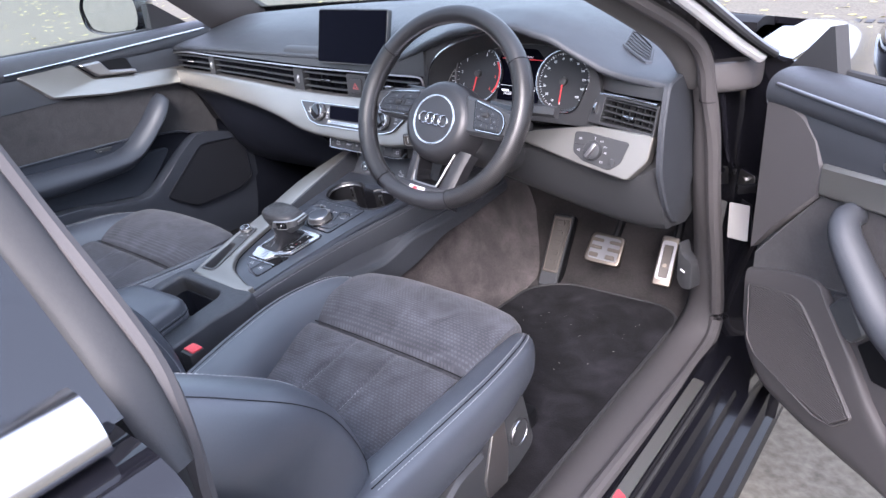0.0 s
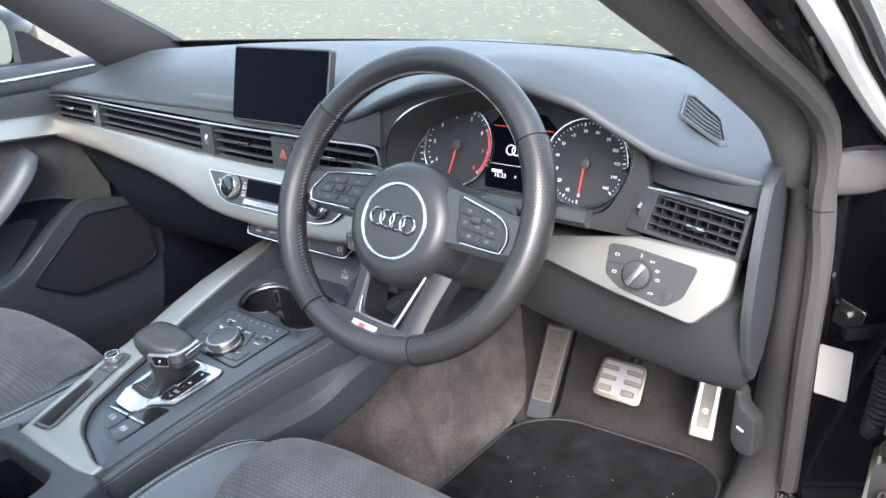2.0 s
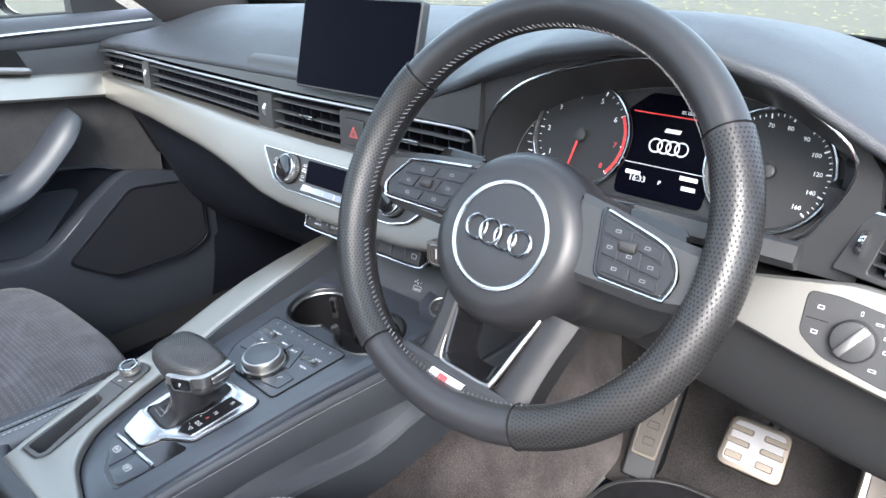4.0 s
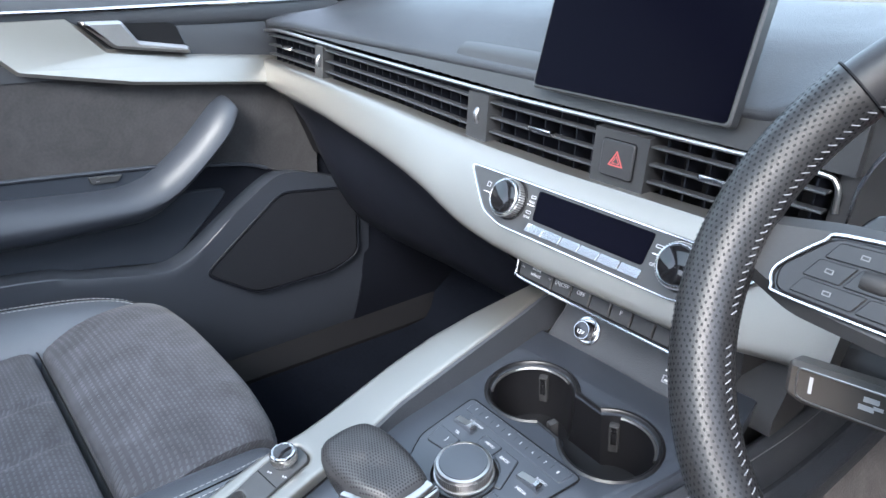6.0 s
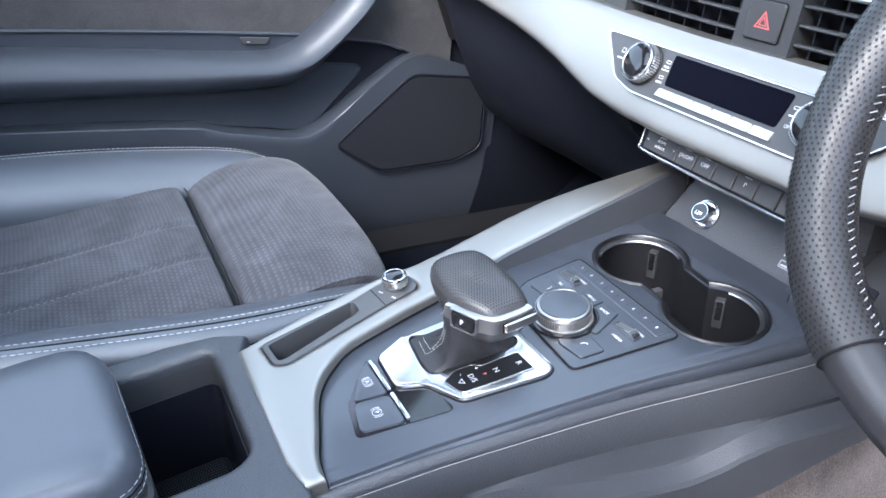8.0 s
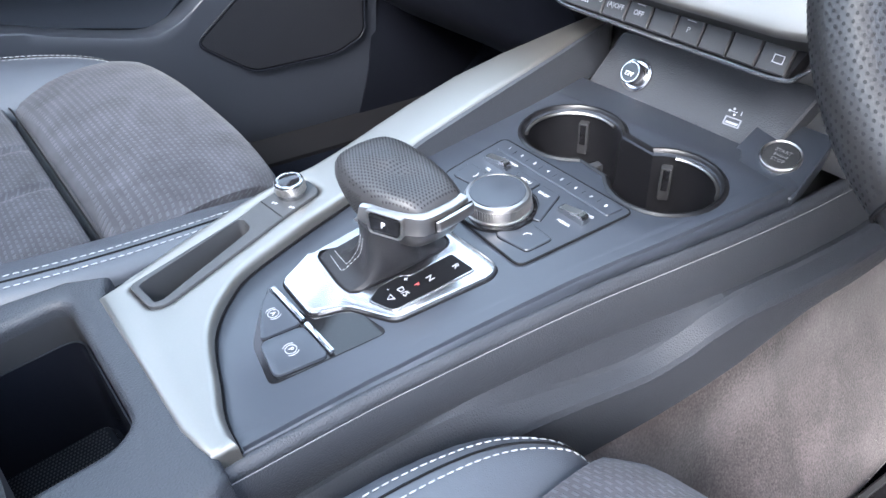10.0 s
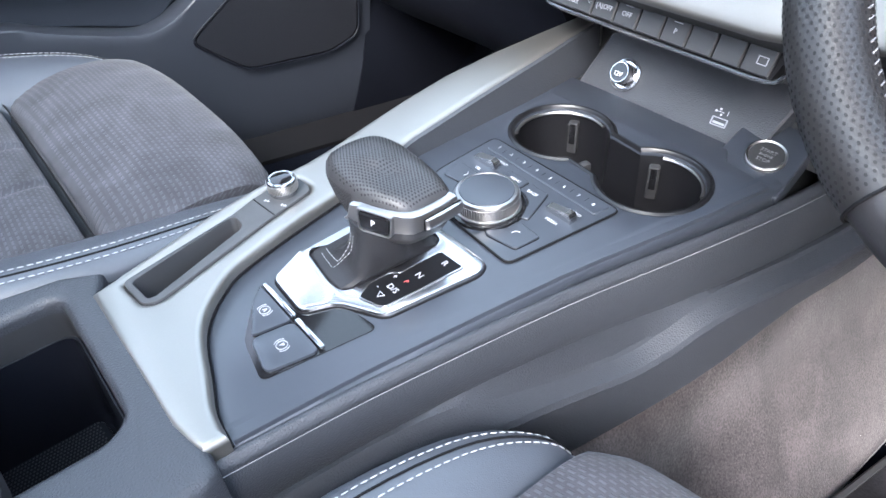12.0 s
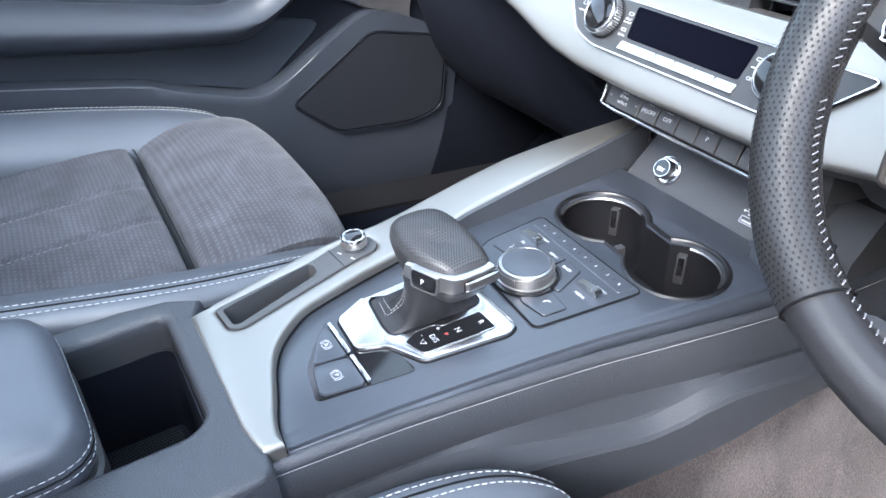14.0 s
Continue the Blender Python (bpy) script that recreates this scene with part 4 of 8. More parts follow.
for k in range(6):
    x = -0.0555 + k * 0.0222
    part("key", moved(loft([[(-w, -0.0045, z), (w, -0.0045, z), (w, 0.0042, z + s), (-w, 0.0042, z + s)] for w, z, s in ((0.0107, 0.002, 0), (0.0107, 0.0056, -0.0030), (0.0101, 0.0066, -0.0034))]), CL @ pose(x, -0.0125, 0)), POLISHED, clim, "silver rocker key")
for x, y, word in ((-0.0705, 0.0105, "MAX"), (-0.0705, -0.0045, "REAR"), (0.0735, -0.0015, "OFF")):
    part("word", text_mesh(word, 0.0034 if word != "OFF" else 0.0042, CL @ pose(x, y, 0.0036)), GREYPRINT, clim)
for x, y, w, h in ((-0.132, 0.0125, 0.005, 0.005), (-0.0705, 0.0155, 0.006, 0.003), (-0.0705, 0.0005, 0.006, 0.003), (0.0735, 0.0145, 0.008, 0.003), (0.134, 0.0125, 0.005, 0.005)):
    part("symbol", plate(round_corners([(x - w / 2, y - h / 2), (x + w / 2, y - h / 2), (x + w / 2, y + h / 2), (x - w / 2, y + h / 2)], 0.001, 2), 0.0035, 0.0037, holes=[[(x - w / 2 + 0.0006, y - h / 2 + 0.0006), (x + w / 2 - 0.0006, y - h / 2 + 0.0006), (x + w / 2 - 0.0006, y + h / 2 - 0.0006), (x - w / 2 + 0.0006, y + h / 2 - 0.0006)]], m=CL), GREYPRINT, clim)
for x, y in ((-0.132, 0.0045), (-0.0705, 0.0075), (0.0735, 0.0075), (0.134, 0.0045)):
    part("key_line", plate([(x - 0.0045, y - 0.0004), (x + 0.0045, y - 0.0004), (x + 0.0045, y + 0.0004), (x - 0.0045, y + 0.0004)], 0.0035, 0.0038, m=CL), WHITE, clim)

# row of push buttons
RW = frame_at((0.014, 0.168, 0.650), (1, 0, 0), (0, -0.93, 0.30))
row = part("button_bar", plate(round_corners([(-0.112, 0.0135), (0.112, 0.0135), (0.106, -0.0095), (-0.106, -0.0095)], 0.004), -0.02, 0.001, m=RW), BLACK, dash, "row of flat push buttons")
widths = [0.046, 0.024, 0.024, 0.024, 0.024, 0.024, 0.024, 0.024]
x = -0.1085
marks = ["drive\nselect", "(A)OFF", "OFF", "", "P", "", "", ""]
for w, word in zip(widths, marks):
    b = part("push_button", plate(round_corners([(x + 0.0006, -0.0080), (x + w - 0.0006, -0.0080), (x + w - 0.0006, 0.0125), (x + 0.0006, 0.0125)], 0.001, 2), 0.001, 0.005, bevel=0.0012, m=RW), PLASTIC, row)
    if word:
        part("mark", text_mesh(word, 0.0058, RW @ pose(x + w / 2, 0.002, 0.0051)), GREYPRINT, b)
        part("mark_line", plate([(x + w / 2 - 0.004, 0.0085), (x + w / 2 + 0.004, 0.0085), (x + w / 2 + 0.004, 0.0092), (x + w / 2 - 0.004, 0.0092)], 0.005, 0.0052, m=RW), GREYPRINT, b)
    if w > 0.03:
        for side, tip in ((-1, 1), (1, -1)):
            part("chevron", moved(tube([Vector((side * 0.0185 - 0.0016, -0.0008 * tip, 0)), Vector((side * 0.0185, 0.0012 * tip, 0)), Vector((side * 0.0185 + 0.0016, -0.0008 * tip, 0))], 0.00022, 5), RW @ pose(x + w / 2, 0.002, 0.0052)), GREYPRINT, b)
    x += w
part("screen_icon", plate([(0.0925, -0.0005), (0.1005, -0.0005), (0.1005, 0.0055), (0.0925, 0.0055)], 0.005, 0.0053, holes=[[(0.0931, 0.0001), (0.0999, 0.0001), (0.0999, 0.0049), (0.0931, 0.0049)]], m=RW), GREYPRINT, row)
part("chrome_rail", moved(tube(spline([(-0.115, 0.013, 0.003), (-0.112, -0.004, 0.004), (-0.106, -0.0100, 0.005), (-0.05, -0.0108, 0.006), (0.05, -0.0108, 0.006), (0.104, -0.0100, 0.005), (0.116, -0.002, 0.004), (0.121, 0.005, 0.003)], 4), 0.0018, 8), RW), CHROME, row, "thin chrome rail")
part("row_backing", loft([[(x, 0.18, 0.672), (x, 0.185, 0.636), (x, 0.25, 0.632), (x, 0.25, 0.68)] for x in (-0.115, 0.145)]), PLASTIC, dash)

# driver's side: cluster, trim, vent
CLU = frame_at((0.378, 0.252, 0.816), (1, -0.02, 0), (0, -1, 0.34))
CLUSTER = [(0.189, 0.779), (0.191, 0.812), (0.202, 0.84), (0.222, 0.863), (0.26, 0.885), (0.332, 0.907), (0.39, 0.915), (0.45, 0.911), (0.505, 0.890), (0.553, 0.853), (0.539, 0.803), (0.505, 0.772), (0.386, 0.776), (0.25, 0.770)]
ring_w = [(p.x, p.y) for p in spline([(a, b, 0) for a, b in CLUSTER + CLUSTER[:1]], 4)][:-1]
rim_l = [CLU.inverted() @ Vector((a, 0.196, b)) for a, b in ring_w]
bz_out = [(v.x * 0.93, v.y * 0.90 - 0.004) for v in rim_l]
clu = part("instrument_panel", plate([(a * 1.02, b * 1.02) for a, b in bz_out], -0.02, 0, m=CLU), DIALFACE, dash, "dark instrument cluster with two round dials")
part("cluster_edge", moved(tube(rim_l, 0.0017, 6, closed=True), CLU), CHROME, clu, "thin chrome cluster edge")
part("cluster_cone", moved(loft([rim_l, [v.lerp(Vector((a, b, 0.0)), 0.12) + Vector((0, 0, -0.002)) for v, (a, b) in zip(rim_l, bz_out)], [Vector((a, b, 0.0)) for a, b in bz_out]], True, False), CLU), PLASTIC, clu, "dark grey funnel round the dials")
surround = [(0.172, 0.752), (0.57, 0.752), (0.578, 0.80), (0.572, 0.845)] + [(x, interp(LIP_Z, x) - 0.009) for x in (0.55, 0.503, 0.43, 0.36, 0.276, 0.24, 0.202, 0.182)]
part("cluster_surround", plate(surround, 0, 0.012, holes=[ring_w], m=Matrix(((1, 0, 0, 0), (0, 0, -1, 0.2085), (0, 1, 0, 0), (0, 0, 0, 1)))), PLASTIC, dash, "dark grey cluster surround")


def dial(cx, marks, red_from, start, sweep, start_turn, label):
    c = CLU @ pose(cx, 0.0, 0.0)
    d = part("dial", moved(lathe([(0, 0.003), (0.052, 0.003), (0.053, 0.006), (0.0565, 0.0075), (0.0575, 0.003), (0.0575, 0)], 64), c), DIALFACE, clu, label)
    ring_bm = moved(lathe([(0.0545, 0.006), (0.0555, 0.0085), (0.057, 0.0085), (0.0578, 0.005)], 64, caps=False), c)
    part("dial_ring", ring_bm, CHROME, d, "chrome ring")
    n = len(marks)
    bm = bmesh.new()
    for k in range((n - 1) * 4 + 1):
        a = radians(start - sweep * k / ((n - 1) * 4))
        big = k % 4 == 0
        r0 = 0.0475 if big else 0.0495
        w = 0.0007 if big else 0.0004
        t = Vector((-math.sin(a), math.cos(a), 0))
        u = Vector((math.cos(a), math.sin(a), 0))
        bm.faces.new([bm.verts.new(u * r0 + t * w + Vector((0, 0, 0.0034))), bm.verts.new(u * r0 - t * w + Vector((0, 0, 0.0034))), bm.verts.new(u * 0.052 - t * w + Vector((0, 0, 0.0034))), bm.verts.new(u * 0.052 + t * w + Vector((0, 0, 0.0034)))])
    part("scale", moved(bm, c), WHITEGLOW, d, "white scale")
    for k, word in enumerate(marks):
        if not word:
            continue
        a = radians(start - sweep * k / (n - 1))
        part("figure", text_mesh(word, 0.0076 if len(word) < 2 else 0.0056, c @ pose(0.041 * math.cos(a), 0.041 * math.sin(a), 0.0034)), WHITEGLOW if k < red_from else REDGLOW, d)
    if red_from < n:
        bm = bmesh.new()
        arc = [radians(start - sweep * (red_from - 1 + (n - red_from) * q / 24) / (n - 1)) for q in range(25)]
        loft([[Vector((r * math.cos(a), r * math.sin(a), 0.0037)) for r in (0.0485, 0.0515)] + [Vector((0.0515 * math.cos(a), 0.0515 * math.sin(a), 0.0033)), Vector((0.0485 * math.cos(a), 0.0485 * math.sin(a), 0.0033))] for a in arc], bm=bm)
        part("red_zone", moved(bm, c), REDGLOW, d, "red zone")
    nd = part("needle", moved(loft([[(-w, y, 0.007), (w, y, 0.007), (w, y, 0.0085), (-w, y, 0.0085)] for y, w in ((0.006, 0.0012), (-0.042, 0.0005))]), c @ pose(0, 0, 0, 0, 0, start_turn)), REDGLOW, d, "red needle")
    part("cap", moved(lathe([(0.0075, 0.003), (0.007, 0.009), (0.005, 0.0098), (0, 0.0098)], 24), c), PLASTIC, nd, "dark cap")
    return d


dial(-0.097, ["", "1", "2", "3", "4", "5", "6", "7", "8"], 7, 252, 294, -9, "rev counter with red needle")
dial(0.097, ["0", "10", "20", "30", "40", "50", "60", "70", "80", "90", "100", "120", "140", "160"], 99, 266, 306, -2, "speedometer with red needle")
part("info_screen", plate(round_corners([(-0.046, -0.05), (0.046, -0.05), (0.052, 0.035), (0.03, 0.055), (-0.03, 0.055), (-0.052, 0.035)], 0.006), 0, 0.0015, m=CLU), SCREENBLACK, clu, "dark info screen")
part("red_line", plate([(-0.045, 0.034), (0.045, 0.034), (0.045, 0.0352), (-0.045, 0.0352)], 0.0015, 0.0018, m=CLU), REDGLOW, clu, "red line")
part("inner_line", moved(tube([Vector((a, b, 0.0008)) for a, b in bz_out], 0.0006, 5, closed=True), CLU), SATIN, clu, "fine silver line")
part("white_line", plate([(-0.044, -0.0170), (0.044, -0.0170), (0.044, -0.0164), (-0.044, -0.0164)], 0.0015, 0.0018, m=CLU), WHITEGLOW, clu, "fine white line")
part("gear_mark", text_mesh("P", 0.006, CLU @ pose(0.0, -0.032, 0.0017)), WHITEGLOW, clu)
part("date", text_mesh("27.10.2021", 0.0045, CLU @ pose(0.014, 0.0395, 0.0017)), WHITEGLOW, clu, "white date figures")
part("name_bar", plate([(-0.008, 0.018), (0.008, 0.018), (0.009, 0.022), (-0.007, 0.022)], 0.0015, 0.0018, m=CLU), WHITEGLOW, clu)
for sx in (-1, 1):
    for k in range(7):
        a = radians(180 - 24 + 8 * k if sx < 0 else 24 - 8 * k)
        x, y = sx * 0.097 + 0.066 * math.cos(a), 0.066 * math.sin(a)
        part("gauge_tick", plate([(x - 0.0025, y - 0.0004), (x + 0.0025, y - 0.0004), (x + 0.0025, y + 0.0004), (x - 0.0025, y + 0.0004)], 0.0, 0.0008, m=CLU), REDGLOW if k == 0 else WHITEGLOW, clu)
part("clock", text_mesh("16:33", 0.0085, CLU @ pose(-0.024, -0.032, 0.0017)), WHITEGLOW, clu, "white clock figures")
for x, y, w in ((0.028, -0.0225, 0.018), (0.03, -0.032, 0.014), (-0.030, -0.0265, 0.016)):
    part("text_bar", plate([(x - w / 2, y - 0.002), (x + w / 2, y - 0.002), (x + w / 2, y + 0.002), (x - w / 2, y + 0.002)], 0.0015, 0.0018, m=CLU), WHITEGLOW, clu)
for k in range(4):
    part("emblem_ring", moved(tube([Vector((0.0066 * math.cos(a) - 0.0135 + 0.009 * k, 0.0066 * math.sin(a) + 0.004, 0.002)) for a in (2 * math.pi * q / 24 for q in range(24))], 0.0008, 6, closed=True), CLU), WHITEGLOW, clu, "lit ring mark")
part("side_face", loft([[(x, 0.205 + 0.02 * max(0, (0.6 - x) / 0.1), 0.845), (x, interp([(0.53, 0.235), (0.60, 0.20), (0.69, 0.178)], x), 0.838), (x, interp([(0.53, 0.235), (0.60, 0.198), (0.69, 0.172)], x), 0.818), (x, 0.26, 0.81), (x, 0.26, 0.845)] for x in (0.54, 0.57, 0.60, 0.65, 0.70)]), PLASTIC, dash, "dark grey face beside the cluster")

DT = frame_at((0.57, 0.155, 0.730), (1, 0.0, 0.0), (0.0, -0.94, 0.33))
dt = part("driver_decor", plate(round_corners([(-0.135, 0.008), (-0.105, 0.018), (0.007, 0.038), (0.118, 0.033), (0.114, -0.012), (0.083, -0.047), (-0.01, -0.031), (-0.094, -0.012), (-0.135, -0.004)], 0.008), -0.02, 0.004, bevel=0.002, m=DT), SILVER, dash, "brushed aluminium trim with the light switch")
ls = part("light_panel", plate(round_corners([(-0.023, 0.025), (0.0, 0.026), (0.080, 0.016), (0.069, -0.020), (0.052, -0.033), (0.044, -0.0335), (-0.002, -0.024), (-0.022, -0.010)], 0.006), 0.004, 0.0055, bevel=0.0007, m=DT), PLASTIC, dt, "dark light switch panel")
lk = part("light_knob", moved(lathe([(0.0165, 0.0055), (0.0162, 0.013), (0.0148, 0.0155), (0.0125, 0.016), (0, 0.016)], 36), DT @ pose(0.017, -0.004, 0)), PLASTIC, ls, "round light knob")
part("grip", box(0, 0, 0.0175, 0.007, 0.029, 0.008, 0.002, m=DT @ pose(0.017, -0.004, 0, 0, 0, -32)), SATIN, lk, "silver grip bar")
part("button", moved(lathe([(0.0065, 0.0055), (0.006, 0.0085), (0, 0.009)], 20), DT @ pose(0.053, -0.020, 0)), PLASTIC, ls, "small round button")
for x, y, w, h in ((-0.011, 0.014, 0.008, 0.004), (-0.011, -0.006, 0.008, 0.004), (0.017, 0.0175, 0.003, 0.0045), (0.030, 0.013, 0.009, 0.0025), (0.037, 0.004, 0.007, 0.003), (0.039, -0.006, 0.007, 0.0035), (0.034, -0.022, 0.009, 0.003)):
    part("symbol", plate([(x - w * 0.30, y - h * 0.40), (x + w * 0.30, y - h * 0.40), (x + w * 0.30, y + h * 0.40), (x - w * 0.30, y + h * 0.40)], 0.0055, 0.0057, holes=[[(x - w * 0.21, y - h * 0.24), (x + w * 0.21, y - h * 0.24), (x + w * 0.21, y + h * 0.24), (x - w * 0.21, y + h * 0.24)]], m=DT), GREYPRINT, ls)
part("key_gap", plate([(-0.020, 0.0035), (-0.003, 0.0035), (-0.003, 0.0042), (-0.020, 0.0042)], 0.0055, 0.0057, m=DT), BLACK, ls)
# driver's side vent
DV = frame_at((0.632, 0.182, 0.788), (1, -0.30, -0.05), (-0.2, -0.95, 0.2))
dv = part("air_vent", plate(round_corners([(-0.058, -0.026), (0.055, -0.022), (0.055, 0.021), (-0.050, 0.020)], 0.003), -0.03, -0.024, m=DV), BLACK, dash, "black slatted air vent by the door")
for k in range(4):
    part("slat", box(0.001, -0.0155 + 0.0105 * k, -0.006, 0.106, 0.0018, 0.013, 0.0004, 1, m=DV), PLASTIC, dv)
for k in range(7):
    part("fin", box(-0.042 + 0.014 * k, -0.002, -0.014, 0.0014, 0.042, 0.014, 0, m=DV), PLASTIC, dv)
part("slider", box(0.006, -0.0055, 0.002, 0.022, 0.006, 0.007, 0.002, m=DV), CHROME, dv, "chrome slider")
part("vent_frame", plate(round_corners([(-0.078, -0.030), (0.060, -0.027), (0.060, 0.026), (-0.066, 0.025)], 0.004), -0.03, 0.003, holes=[round_corners([(-0.052, -0.024), (0.055, -0.021), (0.055, 0.020), (-0.047, 0.0185)], 0.003)], bevel=0.001, m=DV), PLASTIC, dv)
part("thumb_wheel", moved(lathe([(0, -0.002), (0.011, -0.002), (0.0115, 0), (0.011, 0.002), (0, 0.002)], 24), DV @ pose(-0.062, -0.002, 0.0, 0, 90, 0)), CHROME, dv, "ribbed chrome thumb wheel")
part("chrome_line", tube(spline([(0.535, 0.213, 0.776), (0.545, 0.209, 0.79), (0.562, 0.203, 0.810), (0.575, 0.198, 0.8145), (0.63, 0.184, 0.815), (0.69, 0.168, 0.8125)], 5), 0.0022, 8), CHROME, dash, "thin chrome line")
part("vent_surround", loft([[(x, y, 0.82), (x, y, 0.765), (x, y + 0.05, 0.76), (x, y + 0.05, 0.82)] for x, y in ((0.53, 0.226), (0.56, 0.216))]), PLASTIC, dash)
# knee panel and end cap
part("knee_panel", smooth_loft([[(x, 0.172, zt), (x, 0.168, zt - 0.02), (x, 0.20, zl + 0.02), (x, 0.24, zl), (x, 0.34, zl - 0.01), (x, 0.36, 0.70), (x, 0.25, 0.73)] for x, zt, zl in ((0.16, 0.70, 0.635), (0.30, 0.712, 0.625), (0.43, 0.715, 0.60), (0.56, 0.700, 0.575), (0.65, 0.688, 0.565), (0.70, 0.72, 0.57))], 3, 3), PLASTIC, dash, "dark grey knee panel")
cap_edge = [(0.168, 0.848), (0.150, 0.77), (0.150, 0.70), (0.19, 0.62), (0.235, 0.575), (0.28, 0.60), (0.325, 0.68), (0.34, 0.78), (0.33, 0.86)]
part("end_cap", plate(round_corners([(y, z) for y, z in cap_edge], 0.02), -0.004, 0.006, bevel=0.003, m=Matrix(((0, 0, 1, 0.703), (1, 0, 0, 0), (0, 1, 0, 0), (0, 0, 0, 1)))), SOFT, dash, "dark grey dashboard end cap")
# demister vent on top


def pad_z(x, y):
    """Height of the soft pad over a point of the plan."""
    sec = spline(dash_top_section(x)[2:9], 6)
    return interp([(p.y, p.z) for p in sec], y)


def on_pad(x, y, lift):
    return Vector((x, y, pad_z(x, y) + lift))


VENT = [(0.583, 0.276), (0.570, 0.336), (0.575, 0.343), (0.610, 0.320), (0.617, 0.312), (0.636, 0.260), (0.630, 0.253)]
vc = (0.602, 0.300)
grown = lambda k: [(vc[0] + (x - vc[0]) * k, vc[1] + (y - vc[1]) * k) for x, y in VENT]
tv = part("top_vent", loft([[on_pad(x, y, h) for x, y in grown(k)] for h, k in ((0.0, 1.16), (0.0028, 1.12), (0.0030, 1.04), (0.0004, 1.0), (-0.010, 0.98))], True, "end"), BLACK, dash, "small slotted demister vent")
part("vent_rim", loft([[on_pad(x, y, h) for x, y in grown(k)] for h, k in ((0.0, 1.20), (0.0034, 1.15), (0.0036, 1.04), (0.0020, 1.01))], True, False), SOFT, tv, "grained vent rim")
for k in range(5):
    a, b = (0.5815 - 0.0024 * k, 0.2830 + 0.0120 * k), (0.6310 - 0.0034 * k, 0.2660 + 0.0100 * k)
    part("slat", loft([[on_pad(x, y, 0.0030), on_pad(x, y + 0.0020, 0.0030), on_pad(x, y + 0.0026, -0.003), on_pad(x, y + 0.0006, -0.003)] for x, y in (a, ((a[0] + b[0]) / 2, (a[1] + b[1]) / 2), b)]), SOFT, tv)



def strip_row(x):
    y0, y1 = interp(WIND_Y, x) - 0.16, interp(WIND_Y, x) - 0.125
    return [(x, y0, pad_z(x, y0) + 0.0012), (x, y1, pad_z(x, y1) + 0.0012), (x, y1, pad_z(x, y1) - 0.012), (x, y0, pad_z(x, y0) - 0.012)]


part("defrost_strip", loft([strip_row(-0.42 + 0.035 * k) for k in range(25)]), DARKSHADEPLASTIC, dash, "long dark defroster strip")


# ---- centre console ----
KM = Matrix.Translation((0, 0, 0.540)) @ Matrix.Rotation(math.atan(0.139), 4, "X")
con = thing("centre_console", "dark centre console with silver rail and cup holders", "console", (0, 0, 0.24))
RIGHT = [(0.080, -0.249), (0.085, -0.19), (0.090, -0.143), (0.107, -0.016), (0.126, 0.078), (0.143, 0.174)]
INRAIL = [(0.084, -0.248), (0.060, -0.2455), (0.035, -0.237), (0.005, -0.227), (-0.014, -0.216), (-0.030, -0.20), (-0.043, -0.180), (-0.054, -0.14), (-0.063, -0.099), (-0.083, 0.002), (-0.103, 0.12), (-0.117, 0.25)]
OUTRAIL = [(0.080, -0.264), (0.0, -0.268), (-0.081, -0.270), (-0.103, -0.20), (-0.119, -0.128), (-0.124, -0.052), (-0.138, 0.08), (-0.155, 0.25)]
inr = [(p.x, p.y) for p in spline([(a, b, 0) for a, b in INRAIL], 3)]
rgt = [(p.x, p.y) for p in spline([(a, b, 0) for a, b in RIGHT], 3)]
cup_a, cup_b, cup_r = (-0.022, 0.119), (0.077, 0.116), 0.0415


def cup_outline(grow=0.0):
    """Two round wells joined by a neck."""
    r = cup_r + grow
    pts = []
    for k in range(25):
        a = radians(40 + 280 * k / 24)
        pts.append((cup_a[0] + r * math.cos(a), cup_a[1] + r * math.sin(a)))
    for k in range(25):
        a = radians(220 + 280 * k / 24)
        pts.append((cup_b[0] + r * math.cos(a), cup_b[1] + r * math.sin(a)))
    return pts


epb_hole = round_corners([(-0.0255, -0.1735), (-0.006, -0.191), (0.017, -0.2075), (0.053, -0.2145), (0.064, -0.137), (0.028, -0.143), (0.022, -0.1685)], 0.006)
plate_out = [(-0.034, -0.135), (-0.021, -0.166), (0.021, -0.168), (0.030, -0.146), (0.061, -0.129), (0.071, -0.057), (0.066, -0.047), (0.006, -0.047)]
mmi_out = round_corners([(-0.053, 0.068), (0.088, 0.066), (0.075, -0.036), (-0.030, -0.030), (-0.048, 0.0)], 0.007)
top_out = rgt + [(0.100, 0.181), (0.088, 0.203), (-0.02, 0.203), (-0.108, 0.200)] + [p for p in reversed(inr) if p[1] < 0.19]
part("top_panel", plate(top_out, -0.012, 0.0, holes=[cup_outline()], bevel=0.002, m=KM, steps=2), PANEL, con, "satin dark grey top panel")
rail = inr + [(p.x, p.y) for p in reversed(spline([(a, b, 0) for a, b in OUTRAIL[2:]], 3))] + [(0.0, -0.2695), (0.056, -0.2695), (0.071, -0.2668), (0.0835, -0.2630)]
inlay_out = round_corners([(-0.0795, -0.2490), (-0.0485, -0.2455), (-0.0440, -0.2360), (-0.0745, -0.1345), (-0.0835, -0.0985), (-0.0905, -0.0945), (-0.1060, -0.0955), (-0.1120, -0.1030), (-0.1055, -0.1367), (-0.0980, -0.1565)], 0.006)
well = round_corners([(-0.0755, -0.2435), (-0.0520, -0.2410), (-0.0508, -0.2360), (-0.0775, -0.1610), (-0.0815, -0.1575), (-0.0925, -0.1570), (-0.0955, -0.1600)], 0.004)
